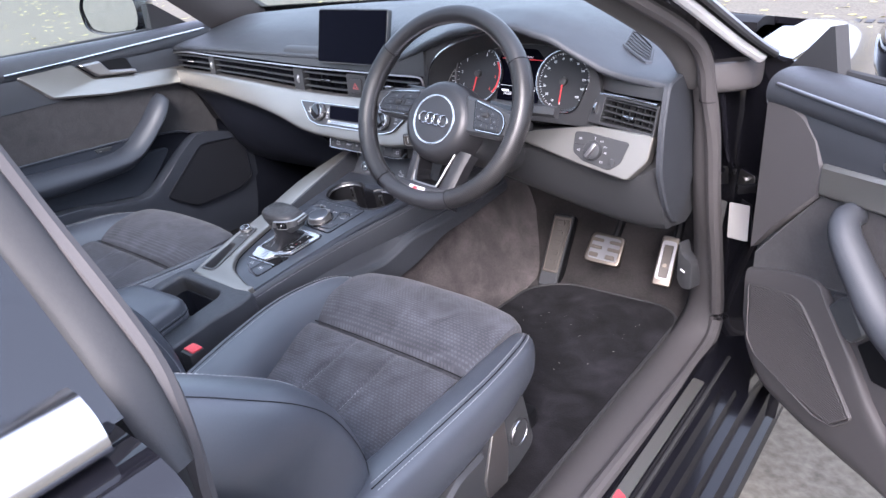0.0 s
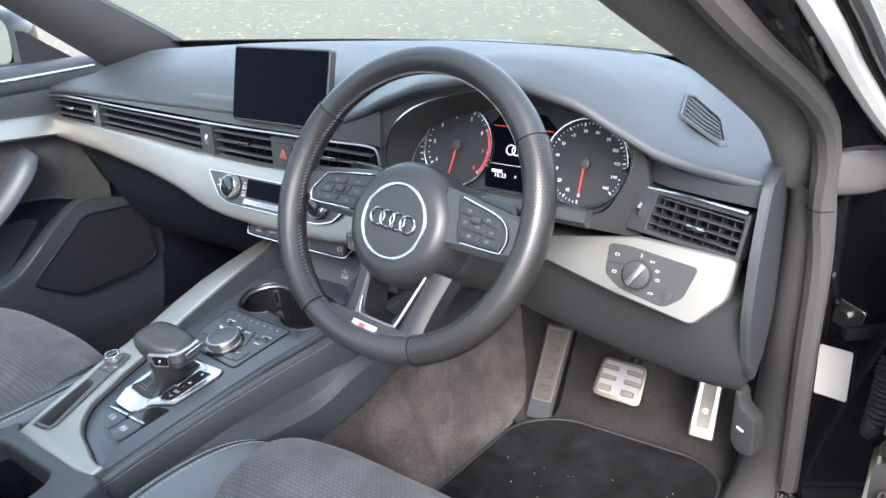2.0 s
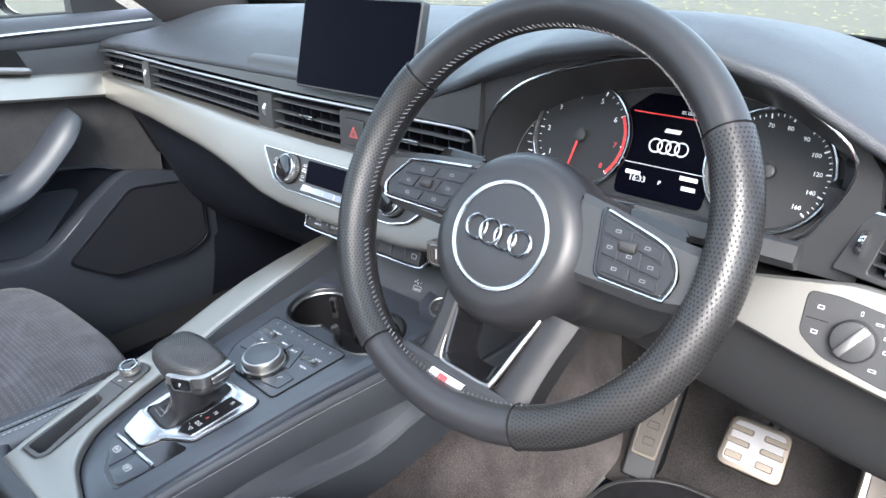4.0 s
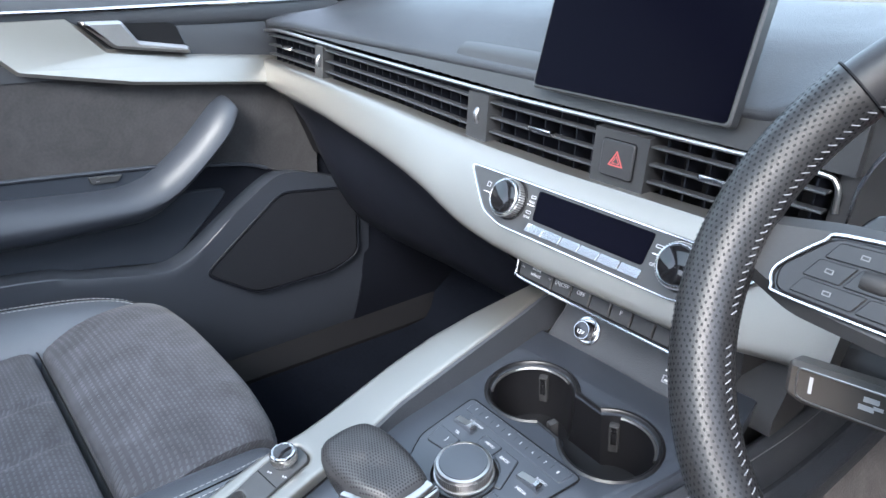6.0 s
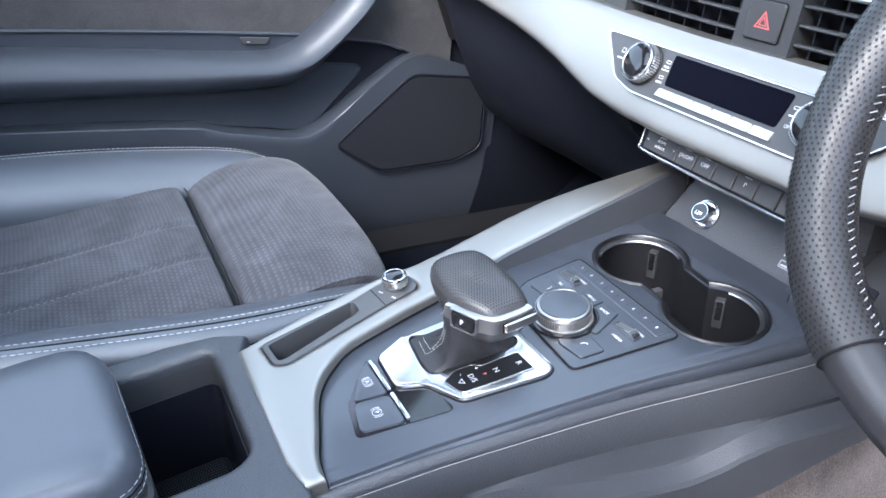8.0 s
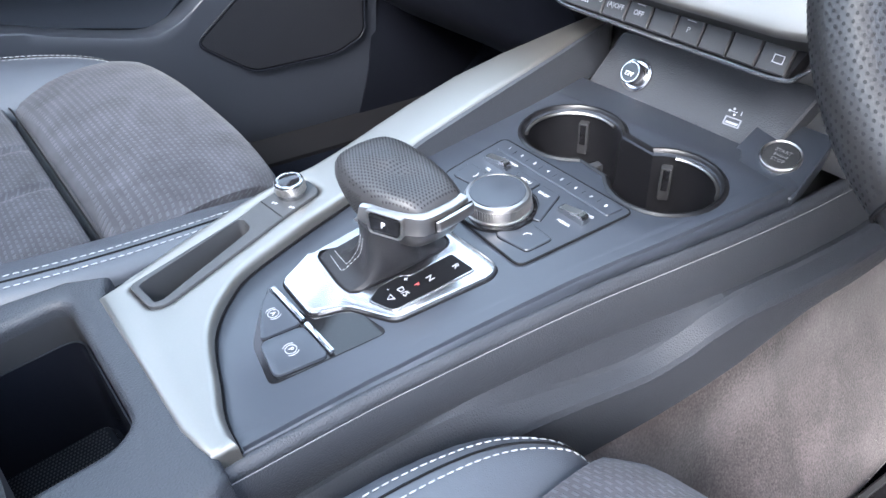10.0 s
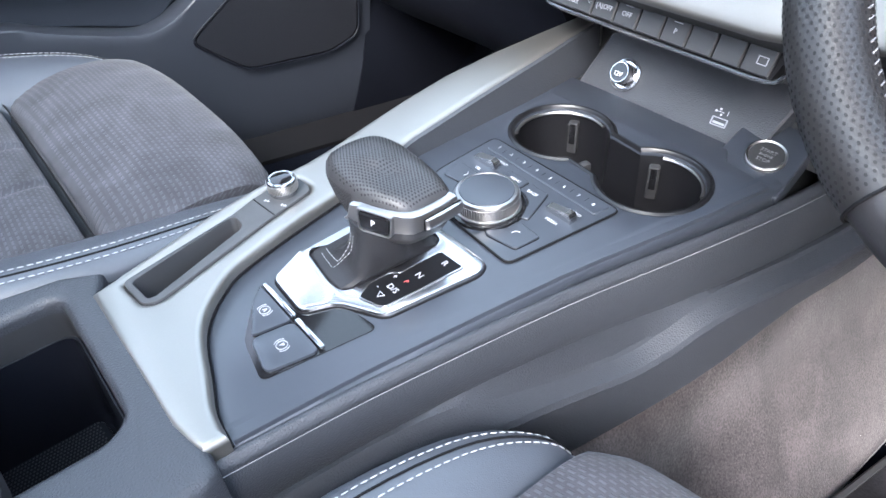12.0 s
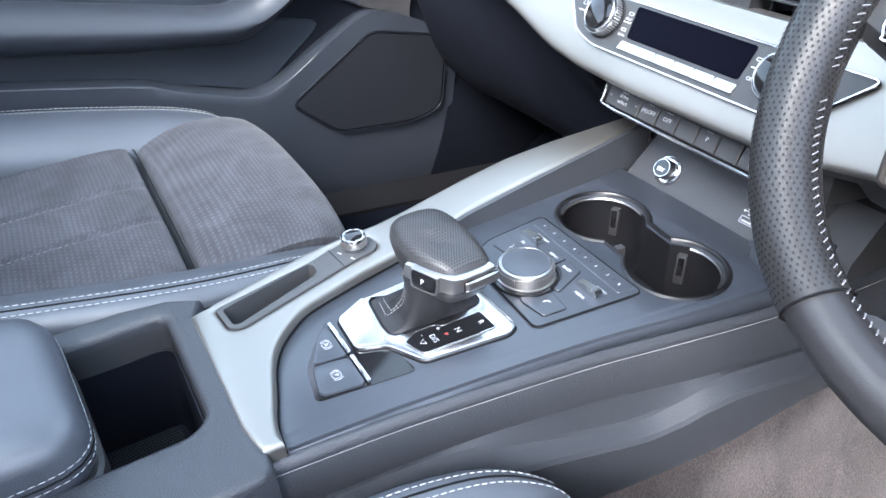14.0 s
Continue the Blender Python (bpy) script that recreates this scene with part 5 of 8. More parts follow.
RAIL_RISE = [(-0.08, 0.0), (-0.05, 0.0014), (-0.02, 0.0043), (0.015, 0.0087), (0.05, 0.0135), (0.085, 0.0182), (0.12, 0.0225), (0.16, 0.0268), (0.20, 0.0305), (0.25, 0.0345)]
RAIL_IN = [(-0.08, -0.0668), (0.0, -0.082), (0.12, -0.085), (0.165, -0.087), (0.20, -0.090), (0.25, -0.095)]
RAIL_OUT = [(-0.08, -0.1222), (0.012, -0.1345), (0.08, -0.135), (0.155, -0.127), (0.21, -0.116), (0.25, -0.110)]
bm = plate(rail, -0.03, 0.011, holes=[inlay_out], bevel=0.0055, steps=4)
for v in bm.verts:
    y = v.co.y
    if y > -0.08:
        a0, b0 = interp([(q[1], q[0]) for q in INRAIL[5:]], y), interp([(q[1], q[0]) for q in OUTRAIL[2:]], y)
        k = (v.co.x - a0) / (b0 - a0)
        a1, b1 = interp(RAIL_IN, y), interp(RAIL_OUT, y)
        v.co.x = a1 + (b1 - a1) * k
        if v.co.z > -0.02:
            v.co.z += interp(RAIL_RISE, y)
part("rail_wall", moved(loft([[Vector((interp(RAIL_IN, y) + q, y, z)) for q, z in ((0.0050, -0.004), (0.0045, 0.0), (0.0020, 0.007 + interp(RAIL_RISE, y)), (-0.001, 0.0085 + interp(RAIL_RISE, y)), (-0.006, 0.004), (-0.006, -0.004))] for y in [-0.045 + 0.0125 * k for k in range(24)]]), KM), GRAINSOFT, con, "grained wall under the rail")
part("silver_rail", moved(bm, KM), SILVER, con, "brushed aluminium side rail")
part("rail_joint", moved(tube([Vector((a, b, 0.0006)) for a, b in inr if b < -0.04], 0.0013, 6), KM), BLACK, con, "dark joint along the rail")
tray = part("tray_frame", plate(inlay_out, -0.004, 0.0108, holes=[well], bevel=0.0012, m=KM, steps=2), TRAYGREY, con, "grey plastic tray frame")
part("tray_wall", moved(loft([[Vector((-0.0735 + (a + 0.0735) * k, -0.2 + (b + 0.2) * k, z)) for a, b in well] for z, k in ((0.0100, 1.0), (0.0, 0.985), (-0.028, 0.95))], True, False), KM), TRAYGREY, tray, "grey tray wall")
part("tray_floor", plate([(-0.0735 + (a + 0.0735) * 0.99, -0.2 + (b + 0.2) * 0.99) for a, b in well], -0.032, -0.0275, m=KM), BLACK, tray, "black tray floor")
part("tray_clip", box(-0.0645, -0.2280, -0.012, 0.0035, 0.0035, 0.018, 0.001, m=KM), SATIN, tray)
part("frame_joint", plate([(-0.1045, -0.1372), (-0.0752, -0.1345), (-0.0750, -0.1336), (-0.1043, -0.1363)], 0.0100, 0.0111, m=KM), BLACK, tray, "dark joint across the frame")
for x, y, turn in ((-0.0955, -0.1300, 25), (-0.0815, -0.1230, 25)):
    for k in range(2):
        part("skip_mark", plate([(-0.0014 + 0.0026 * k, -0.0013), (0.0010 + 0.0026 * k, 0.0), (-0.0014 + 0.0026 * k, 0.0013)], 0.0108, 0.0110, m=KM @ pose(x, y, 0, 0, 0, turn)), GREYPRINT, tray)
VK = KM @ pose(-0.0960, -0.1140, 0)
vk = part("volume_knob", moved(lathe([(0.0100, 0.0105), (0.0112, 0.0125), (0.0117, 0.0150), (0.0117, 0.0225), (0.0110, 0.0240), (0.0098, 0.0246), (0.0090, 0.0242), (0.0088, 0.0236), (0, 0.0236)], 40), VK), CHROME, tray, "knurled chrome volume knob")
bm = bmesh.new()
for k in range(60):
    bmesh.ops.create_cube(bm, size=1, matrix=pose(0, 0, 0.0188, 0, 0, 6 * k) @ Matrix.Translation((0.0117, 0, 0)) @ Matrix.Diagonal((0.0007, 0.0006, 0.0068, 1)))
part("knurling", moved(bm, VK), SATIN, vk, "fine ridges")
part("knob_face", moved(lathe([(0.0086, 0.0230), (0.0082, 0.0241), (0.004, 0.0246), (0, 0.0247)], 28), VK), GLOSSBLACK, vk, "glossy black knob face")
# parking brake keys
kb = part("brake_key_frame", plate(epb_hole, -0.002, 0.0008, m=KM), GLOSSBLACK, con, "glossy black key frame")
keyA = part("hold_key", plate(round_corners([(-0.021, -0.1755), (-0.012, -0.186), (0.0175, -0.2025), (0.0225, -0.1755)], 0.004), 0, 0.003, bevel=0.0012, m=KM, steps=2), PANEL, kb, "hold key")
keyP = part("park_key", plate(round_corners([(0.0195, -0.204), (0.0505, -0.210), (0.0575, -0.1755), (0.0245, -0.1755)], 0.006), 0, 0.003, bevel=0.0012, m=KM, steps=2), PANEL, kb, "parking brake key")
part("key_bar", box(0.0015, -0.1735, 0.0035, 0.041, 0.0034, 0.003, 0.001, m=KM), CHROME, keyA, "silver bar")
part("key_bar", box(0.0415, -0.1735, 0.0035, 0.032, 0.0034, 0.003, 0.001, m=KM), CHROME, keyP, "silver bar")
for key, x, y, word in ((keyA, 0.003, -0.185, "A"), (keyP, 0.038, -0.1915, "P")):
    part("letter", text_mesh(word, 0.0048, KM @ pose(x, y, 0.0032, 0, 0, 0)), GREYPRINT, key)
    for s in (0, 180):
        arc = [Vector((0.0052 * math.cos(a), 0.0052 * math.sin(a), 0)) for a in (radians(s - 45 + 9 * q) for q in range(11))]
        part("bracket", moved(tube(arc, 0.00025, 5), KM @ pose(x, y, 0.0031)), GREYPRINT, key)
    part("ring", moved(tube([Vector((0.0036 * math.cos(a), 0.0036 * math.sin(a), 0)) for a in (2 * math.pi * q / 24 for q in range(24))], 0.00025, 5, closed=True), KM @ pose(x, y, 0.0031)), GREYPRINT, key)

# cup wells
wells = part("cup_holder", moved(loft([[Vector((a, b, z)) for a, b in cup_outline(g)] for z, g in ((0.0006, 0.0060), (0.0022, 0.0040), (0.0020, 0.0022), (0.0002, 0.0006), (-0.004, 0.0), (-0.05, -0.002), (-0.062, -0.006), (-0.064, -0.03))], True, "end"), KM), CUPBLACK, con, "black double cup holder")
for c, a0, a1, at_ in ((cup_a, 68, 220, (116, 345)), (cup_b, 19, 114, (122, 345))):
    part("cup_ring", moved(tube([Vector((c[0] + (cup_r - 0.0015) * math.cos(a), c[1] + (cup_r - 0.0015) * math.sin(a), -0.004)) for a in (radians(a0 + (a1 - a0) * q / 30) for q in range(31))], 0.0017, 6), KM), SATIN, wells, "thin silver arc")
    for a in at_:
        u = Vector((math.cos(radians(a)), math.sin(radians(a)), 0))
        p = Vector((*c, 0)) + u * (cup_r - 0.004)
        clip = part("cup_clip", box(0, 0, -0.027, 0.0095, 0.008, 0.032, 0.002, m=KM @ Matrix.Translation(p) @ pose(0, 0, 0, 0, 0, a - 90)), RUBBER, wells, "rubber cup clip")
        part("clip_face", box(0, -0.0044, -0.022, 0.0055, 0.002, 0.020, 0.0006, m=KM @ Matrix.Translation(p) @ pose(0, 0, 0, 0, 0, a - 90)), GLOSSBLACK, clip, "glossy clip face")

# control panel
mm = part("control_panel", plate(mmi_out, -0.002, 0.002, bevel=0.0008, m=KM), PANEL, con, "dark control panel with keys")
part("groove", moved(tube([Vector((a, b, 0.0012)) for a, b in mmi_out], 0.0010, 6, closed=True), KM), BLACK, mm)


def inlay(outline):
    """A dark joint round a key."""
    part("key_joint", moved(tube([Vector((a, b, 0.0021)) for a, b in outline], 0.0006, 5, closed=True), KM), BLACK, mm)


part("key_strip", plate(round_corners([(-0.0455, 0.066), (0.081, 0.0635), (0.079, 0.0475), (-0.044, 0.0515)], 0.002), 0.002, 0.0032, bevel=0.0006, m=KM), PANEL, mm, "strip of eight number keys")
for k in range(8):
    part("number", text_mesh(str(k + 1), 0.0042, KM @ pose(-0.0365 + k * 0.0153, 0.0585 - 0.0004 * k, 0.0033)), GREYPRINT, mm)
    if k:
        part("key_gap", plate([(-0.0443 + k * 0.0153, 0.0545), (-0.0440 + k * 0.0153, 0.0545), (-0.0440 + k * 0.0153, 0.0595), (-0.0443 + k * 0.0153, 0.0595)], 0.0032, 0.0034, m=KM), BLACK, mm)
CK = KM @ pose(0.017, -0.003, 0)
knob = part("rotary_knob", moved(lathe([(0.0262, 0.002), (0.0262, 0.006), (0.0245, 0.0065), (0.0245, 0.0155), (0.0235, 0.0175), (0.0215, 0.018), (0.0212, 0.0176), (0, 0.0184)], 56), CK), SATIN, mm, "knurled silver rotary knob")
part("knob_top", moved(lathe([(0.0212, 0.0172), (0.0205, 0.0184), (0.012, 0.0190), (0, 0.0192)], 48), CK), PANEL, knob, "dark touch face")
part("knob_base", moved(lathe([(0.030, 0.002), (0.0292, 0.0045), (0.0265, 0.005), (0.0262, 0.002)], 48), CK), GLOSSBLACK, knob)
bm = bmesh.new()
for k in range(72):
    bmesh.ops.create_cube(bm, size=1, matrix=pose(0, 0, 0.011, 0, 0, 5 * k) @ Matrix.Translation((0.0246, 0, 0)) @ Matrix.Diagonal((0.0009, 0.0011, 0.008, 1)))
part("knurling", moved(bm, CK), SATIN, knob, "fine ridges")
for x, y, word in ((-0.028, 0.0365, ("NAV/MAP", "TEL")), (0.0615, 0.0300, ("RADIO", "MEDIA"))):
    tg = part("toggle", moved(loft([[(a, -w, 0.0015), (a, w, 0.0015), (a, w * 0.86, h), (a, -w * 0.86, h)] for a, w, h in ((-0.0125, 0.0042, 0.0040), (-0.0115, 0.0036, 0.0056), (0.0, 0.0036, 0.0076), (0.0075, 0.0036, 0.0092), (0.0105, 0.0036, 0.0094), (0.0120, 0.0042, 0.0080), (0.0130, 0.0040, 0.0040))]), KM @ pose(x, y, 0)), POLISHED, mm, "silver toggle")
    part("toggle_face", moved(loft([[(a, -0.0031, h), (a, 0.0031, h), (a, 0.0031, h + 0.0004), (a, -0.0031, h + 0.0004)] for a, h in ((-0.0105, 0.0057), (0.0, 0.0076), (0.0070, 0.0090))]), KM @ pose(x, y, 0)), SATIN, tg, "satin toggle face")
    part("word", text_mesh(word[0], 0.0040, KM @ pose(x + 0.006, y + 0.0090, 0.0021)), GREYPRINT, mm)
    part("word", text_mesh(word[1], 0.0040, KM @ pose(x + 0.001, y - 0.0105, 0.0021)), GREYPRINT, mm)
inlay(round_corners([(0.019, 0.041), (0.0385, 0.0405), (0.0505, 0.0075), (0.0445, 0.0055), (0.037, 0.021), (0.027, 0.0275), (0.020, 0.0285)], 0.002))
bk = part("back_key", plate(round_corners([(0.019, 0.041), (0.0385, 0.0405), (0.0505, 0.0075), (0.0445, 0.0055), (0.037, 0.021), (0.027, 0.0275), (0.020, 0.0285)], 0.002), 0.002, 0.0034, bevel=0.0006, m=KM), PANEL, mm, "back key")
part("word", text_mesh("BACK", 0.0042, KM @ pose(0.0295, 0.0325, 0.0036, 0, 0, 0)), GREYPRINT, bk)
inlay(round_corners([(-0.006, 0.042), (0.017, 0.0415), (0.017, 0.0285), (-0.002, 0.0255)], 0.002))
mk_ = part("menu_key", plate(round_corners([(-0.006, 0.042), (0.017, 0.0415), (0.017, 0.0285), (-0.002, 0.0255)], 0.002), 0.002, 0.0034, bevel=0.0006, m=KM), PANEL, mm, "menu key")
part("word", text_mesh("MENU", 0.0040, KM @ pose(0.007, 0.0355, 0.0036)), GREYPRINT, mk_)
inlay(round_corners([(0.047, 0.0015), (0.071, -0.0005), (0.0685, -0.0225), (0.043, -0.0265), (0.038, -0.0235), (0.0465, -0.012)], 0.003))
ph = part("corner_key", plate(round_corners([(0.047, 0.0015), (0.071, -0.0005), (0.0685, -0.0225), (0.043, -0.0265), (0.038, -0.0235), (0.0465, -0.012)], 0.003), 0.002, 0.0034, bevel=0.0006, m=KM), PANEL, mm, "corner key")
part("curl", moved(tube([Vector((0.004 * math.cos(a), 0.004 * math.sin(a), 0)) for a in (radians(90 + 9 * q) for q in range(12))], 0.0004, 5), KM @ pose(0.058, -0.0115, 0.0036)), GREYPRINT, ph)
inlay(round_corners([(-0.044, 0.021), (-0.016, 0.0205), (-0.0145, 0.003), (-0.039, 0.0)], 0.003))
lp = part("corner_key", plate(round_corners([(-0.044, 0.021), (-0.016, 0.0205), (-0.0145, 0.003), (-0.039, 0.0)], 0.003), 0.002, 0.0034, bevel=0.0006, m=KM), PANEL, mm, "corner key")
part("curl", moved(tube([Vector((0.004 * math.cos(a), 0.004 * math.sin(a), 0)) for a in (radians(-40 + 9 * q) for q in range(12))], 0.0004, 5), KM @ pose(-0.029, 0.012, 0.0036)), GREYPRINT, lp)

# pocket before the cups: back wall with socket, port and start button
BW = frame_at((0.005, 0.222, 0.588), (1, 0.10, 0), (0, -0.90, 0.44))
bw = part("back_wall", plate(round_corners([(-0.096, -0.036), (0.100, -0.036), (0.118, 0.030), (-0.078, 0.030)], 0.008), -0.03, 0, bevel=0.002, m=BW), SOFT, con, "grey pocket back wall")
part("pocket_frame", loft([[(x, 0.236, 0.575), (x, 0.236, 0.558), (x, 0.30, 0.555), (x, 0.30, 0.66), (x, 0.285, 0.655)] for x in (-0.13, 0.16)]), PLASTIC, con)
so = part("socket", moved(lathe([(0.0155, 0), (0.0155, 0.003), (0.013, 0.0035), (0.0125, 0.002), (0.0105, 0.002), (0.0105, 0.012), (0.0095, 0.014), (0, 0.014)], 32), BW @ pose(-0.044, -0.006, 0)), CHROME, bw, "chrome-ringed socket cap")
part("socket_face", moved(lathe([(0.0088, 0.0139), (0.0085, 0.0146), (0, 0.0147)], 24), BW @ pose(-0.044, -0.006, 0)), GLOSSBLACK, so)
part("word", text_mesh("12V", 0.006, BW @ pose(-0.044, -0.008, 0.0148)), WHITE, so)
us = part("usb_port", plate(round_corners([(0.0525, -0.0205), (0.0675, -0.0205), (0.0675, -0.0130), (0.0525, -0.0130)], 0.0008, 2), 0, 0.0008, holes=[[(0.0537, -0.0195), (0.0663, -0.0195), (0.0663, -0.0140), (0.0537, -0.0140)]], m=BW), DARKCHROME, bw, "small metal port")
part("port_tongue", plate([(0.0545, -0.0188), (0.0655, -0.0188), (0.0655, -0.0168), (0.0545, -0.0168)], 0, 0.0005, m=BW), THREAD, us, "pale port tongue")
part("port_mark", plate([(0.0535, -0.0086), (0.0610, -0.0086), (0.0610, -0.0080), (0.0535, -0.0080)], 0, 0.0003, m=BW), GREYPRINT, us)
for x, y in ((0.0535, -0.0083), (0.0570, -0.0060), (0.0590, -0.0106)):
    part("port_mark", plate(circle(x, y, 0.0011, 12), 0, 0.0003, m=BW), GREYPRINT, us)
part("port_number", text_mesh("1", 0.0056, BW @ pose(0.0645, -0.0083, 0.0003)), GREYPRINT, us)
ST = frame_at((0.119, 0.2065, 0.570), (1, 0.12, 0), (0.1, -0.42, 0.9))
sp = part("start_panel", plate(round_corners([(-0.036, -0.034), (0.026, -0.036), (0.026, 0.036), (-0.030, 0.036)], 0.003), -0.02, 0, bevel=0.001, m=ST), PANEL, con, "dark panel with the start button")
sb = part("start_button", moved(lathe([(0.0160, 0), (0.0160, 0.003), (0.0152, 0.0038), (0.0144, 0.003), (0.0135, 0.0028), (0, 0.0024)], 40), ST @ pose(0, -0.003, 0)), SATIN, sp, "round start button")
part("button_face", moved(lathe([(0.0142, 0.0026), (0.0135, 0.0032), (0, 0.0032)], 32), ST @ pose(0, -0.003, 0)), PLASTIC, sb)
for y, word in ((0.004, "START"), (-0.001, "ENGINE"), (-0.006, "STOP")):
    part("word", text_mesh(word, 0.0046 if word != "ENGINE" else 0.0032, ST @ pose(0, y - 0.003, 0.0034)), DIMPRINT, sb)

# gear selector
GAITER_HOLE = round_corners([(-0.029, -0.134), (0.009, -0.139), (0.0225, -0.1375), (0.0255, -0.128), (0.0285, -0.062), (0.024, -0.0545), (-0.018, -0.0525), (-0.0315, -0.075)], 0.006)
INSERT = round_corners([(0.037, -0.133), (0.0305, -0.1205), (0.0310, -0.104), (0.036, -0.0985), (0.037, -0.064), (0.0605, -0.063), (0.0555, -0.1246), (0.053, -0.1275)], 0.0025)
sel = part("selector_plate", plate(round_corners(plate_out, 0.006), 0, 0.0045, holes=[GAITER_HOLE], bevel=0.002, m=KM, steps=2), POLISHED, con, "polished selector plate")
part("plate_joint", moved(tube([Vector((a, b, 0.0004)) for a, b in round_corners(plate_out, 0.006)], 0.0011, 6, closed=True), KM), BLACK, sel, "dark joint")
part("plate_wedge", moved(loft([[Vector((a, b, 0.0035)), Vector((a, b, h)), Vector((c, d_, h2)), Vector((c, d_, 0.0035))] for a, b, h, c, d_, h2 in ((-0.0300, -0.1385, 0.0068, -0.0195, -0.1635, 0.0050), (-0.010, -0.1425, 0.0078, -0.006, -0.1650, 0.0052), (0.010, -0.1440, 0.0078, 0.0185, -0.1650, 0.0052), (0.0225, -0.1420, 0.0064, 0.0265, -0.1500, 0.0050))]), KM), POLISHED, sel, "polished sloping wedge", sharp=60)
part("insert_edge", moved(tube([Vector((a, b, 0.0050)) for a, b in INSERT], 0.0008, 6, closed=True), KM), POLISHED, sel, "bright insert edge")
ins = part("letter_insert", plate(INSERT, 0.0045, 0.0055, m=KM), BLACK, sel, "black insert with gear letters")
for word, x, y, s in (("R", 0.0493, -0.0703, 0.0068), ("N", 0.0471, -0.0907, 0.0068), ("P", 0.0462, -0.1010, 0.0048), ("D/S", 0.0454, -0.1117, 0.0066), ("+", 0.0370, -0.1035, 0.006), ("-", 0.0372, -0.1175, 0.006)):
    part("gear_letter", text_mesh(word, s, KM @ pose(x, y, 0.0056)), PINK if word == "P" else GREYPRINT, ins)
part("triangle_mark", moved(tube([Vector(p) for p in ((0.0420, -0.1195, 0.0056), (0.0475, -0.1195, 0.0056), (0.0447, -0.1235, 0.0056))], 0.0004, 5, closed=True), KM), GREYPRINT, ins)


def gaiter_ring(z, k, rx, ry, fold):
    """One ring of the gaiter: from its hole in the plate towards the oval neck, k of the way, with soft folds."""
    ring_ = []
    for q in range(40):
        a = 2 * math.pi * q / 40
        out = Vector((math.cos(a), math.sin(a), 0))
        far = 0.03
        for (x0, y0), (x1, y1) in zip(GAITER_HOLE, GAITER_HOLE[1:] + GAITER_HOLE[:1]):
            e, w = Vector((x0 - 0.0, y0 + 0.098, 0)), Vector((x1 - x0, y1 - y0, 0))
            d_ = out.x * w.y - out.y * w.x
            if abs(d_) > 1e-12:
                t, u = (e.x * w.y - e.y * w.x) / d_, (e.x * out.y - e.y * out.x) / d_
                if t > 0 and -1e-6 <= u <= 1 + 1e-6:
                    far = t
        hole = Vector((0, -0.098, 0)) + out * (far - 0.0004)
        neck = Vector((0.016 + rx * squared(math.cos(a)), -0.098 + ry * squared(math.sin(a)), 0))
        p = hole.lerp(neck, k)
        ring_.append(Vector((p.x, p.y, z)) + out * fold * math.sin(5 * a + 60 * z))
    return ring_


gaiter_bm = smooth_loft([gaiter_ring(*r) for r in ((0.0015, 0.0, 0.017, 0.021, 0), (0.0036, 0.05, 0.017, 0.021, 0), (0.0052, 0.25, 0.017, 0.021, 0.0004), (0.0075, 0.50, 0.017, 0.021, 0.0010), (0.0125, 0.76, 0.017, 0.021, 0.0014), (0.021, 0.93, 0.0165, 0.0205, 0.0012), (0.031, 1.0, 0.0165, 0.020, 0.0007), (0.046, 1.0, 0.016, 0.019, 0.0))], 3, 1)
gaiter_tree = BVHTree.FromBMesh(gaiter_bm)
part("gaiter", moved(gaiter_bm, KM), GAITER, con, "black leather gaiter")
for side in (-0.5, 0.5):
    line_ = []
    for x, y, z in spline([(0.0130, -0.150, 0.036), (0.0095, -0.150, 0.027), (0.0065, -0.150, 0.018)], 5):
        hit, nrm, _, _ = gaiter_tree.ray_cast(Vector((x + side * 0.0042, y, z)), Vector((0, 1, 0)), 0.1)
        if hit is not None:
            line_.append(hit + nrm * 0.0004)
    for x, y in ((0.001, -0.1275), (-0.006, -0.1275), (-0.014, -0.1265), (-0.022, -0.1245)):
        hit, nrm, _, _ = gaiter_tree.ray_cast(Vector((x + side * 0.001, y - side * 0.0046, 0.05)), Vector((0, 0, -1)), 0.1)
        if hit is not None:
            line_.append(hit + nrm * 0.0004)
    part("gaiter_seam", moved(stitches(spline(line_, 4), 0.0026, 0.0013, 0.0004), KM), THREAD, con, "pale stitched seam")
KG = KM @ pose(0.0012, 0.0024, 0.0045)
gs = thing("gear_selector", "perforated leather gear selector with silver grip band", "gear lever", (0.012, -0.10, 0.56))
SHAPE = [(0.0475, -0.0600), (0.018, -0.0560), (-0.014, -0.0575), (-0.034, -0.0655), (-0.0385, -0.085), (-0.0365, -0.106), (-0.024, -0.1140), (-0.003, -0.1155), (0.014, -0.1140), (0.032, -0.1080), (0.0455, -0.0985), (0.0480, -0.085)]
shape = round_corners(SHAPE, 0.010, 4)


def knob_ring(z, s, tuck=0.0):
    """The selector's outline at one height, drawn in about its middle; lower down the passenger's side tucks in to the neck."""
    return [Vector((0.012 + (a + tuck * max(0.0, 0.024 - a) - 0.012) * s, -0.088 + (b + 0.088) * s, z - 0.10 * (a - 0.006))) for a, b in shape]


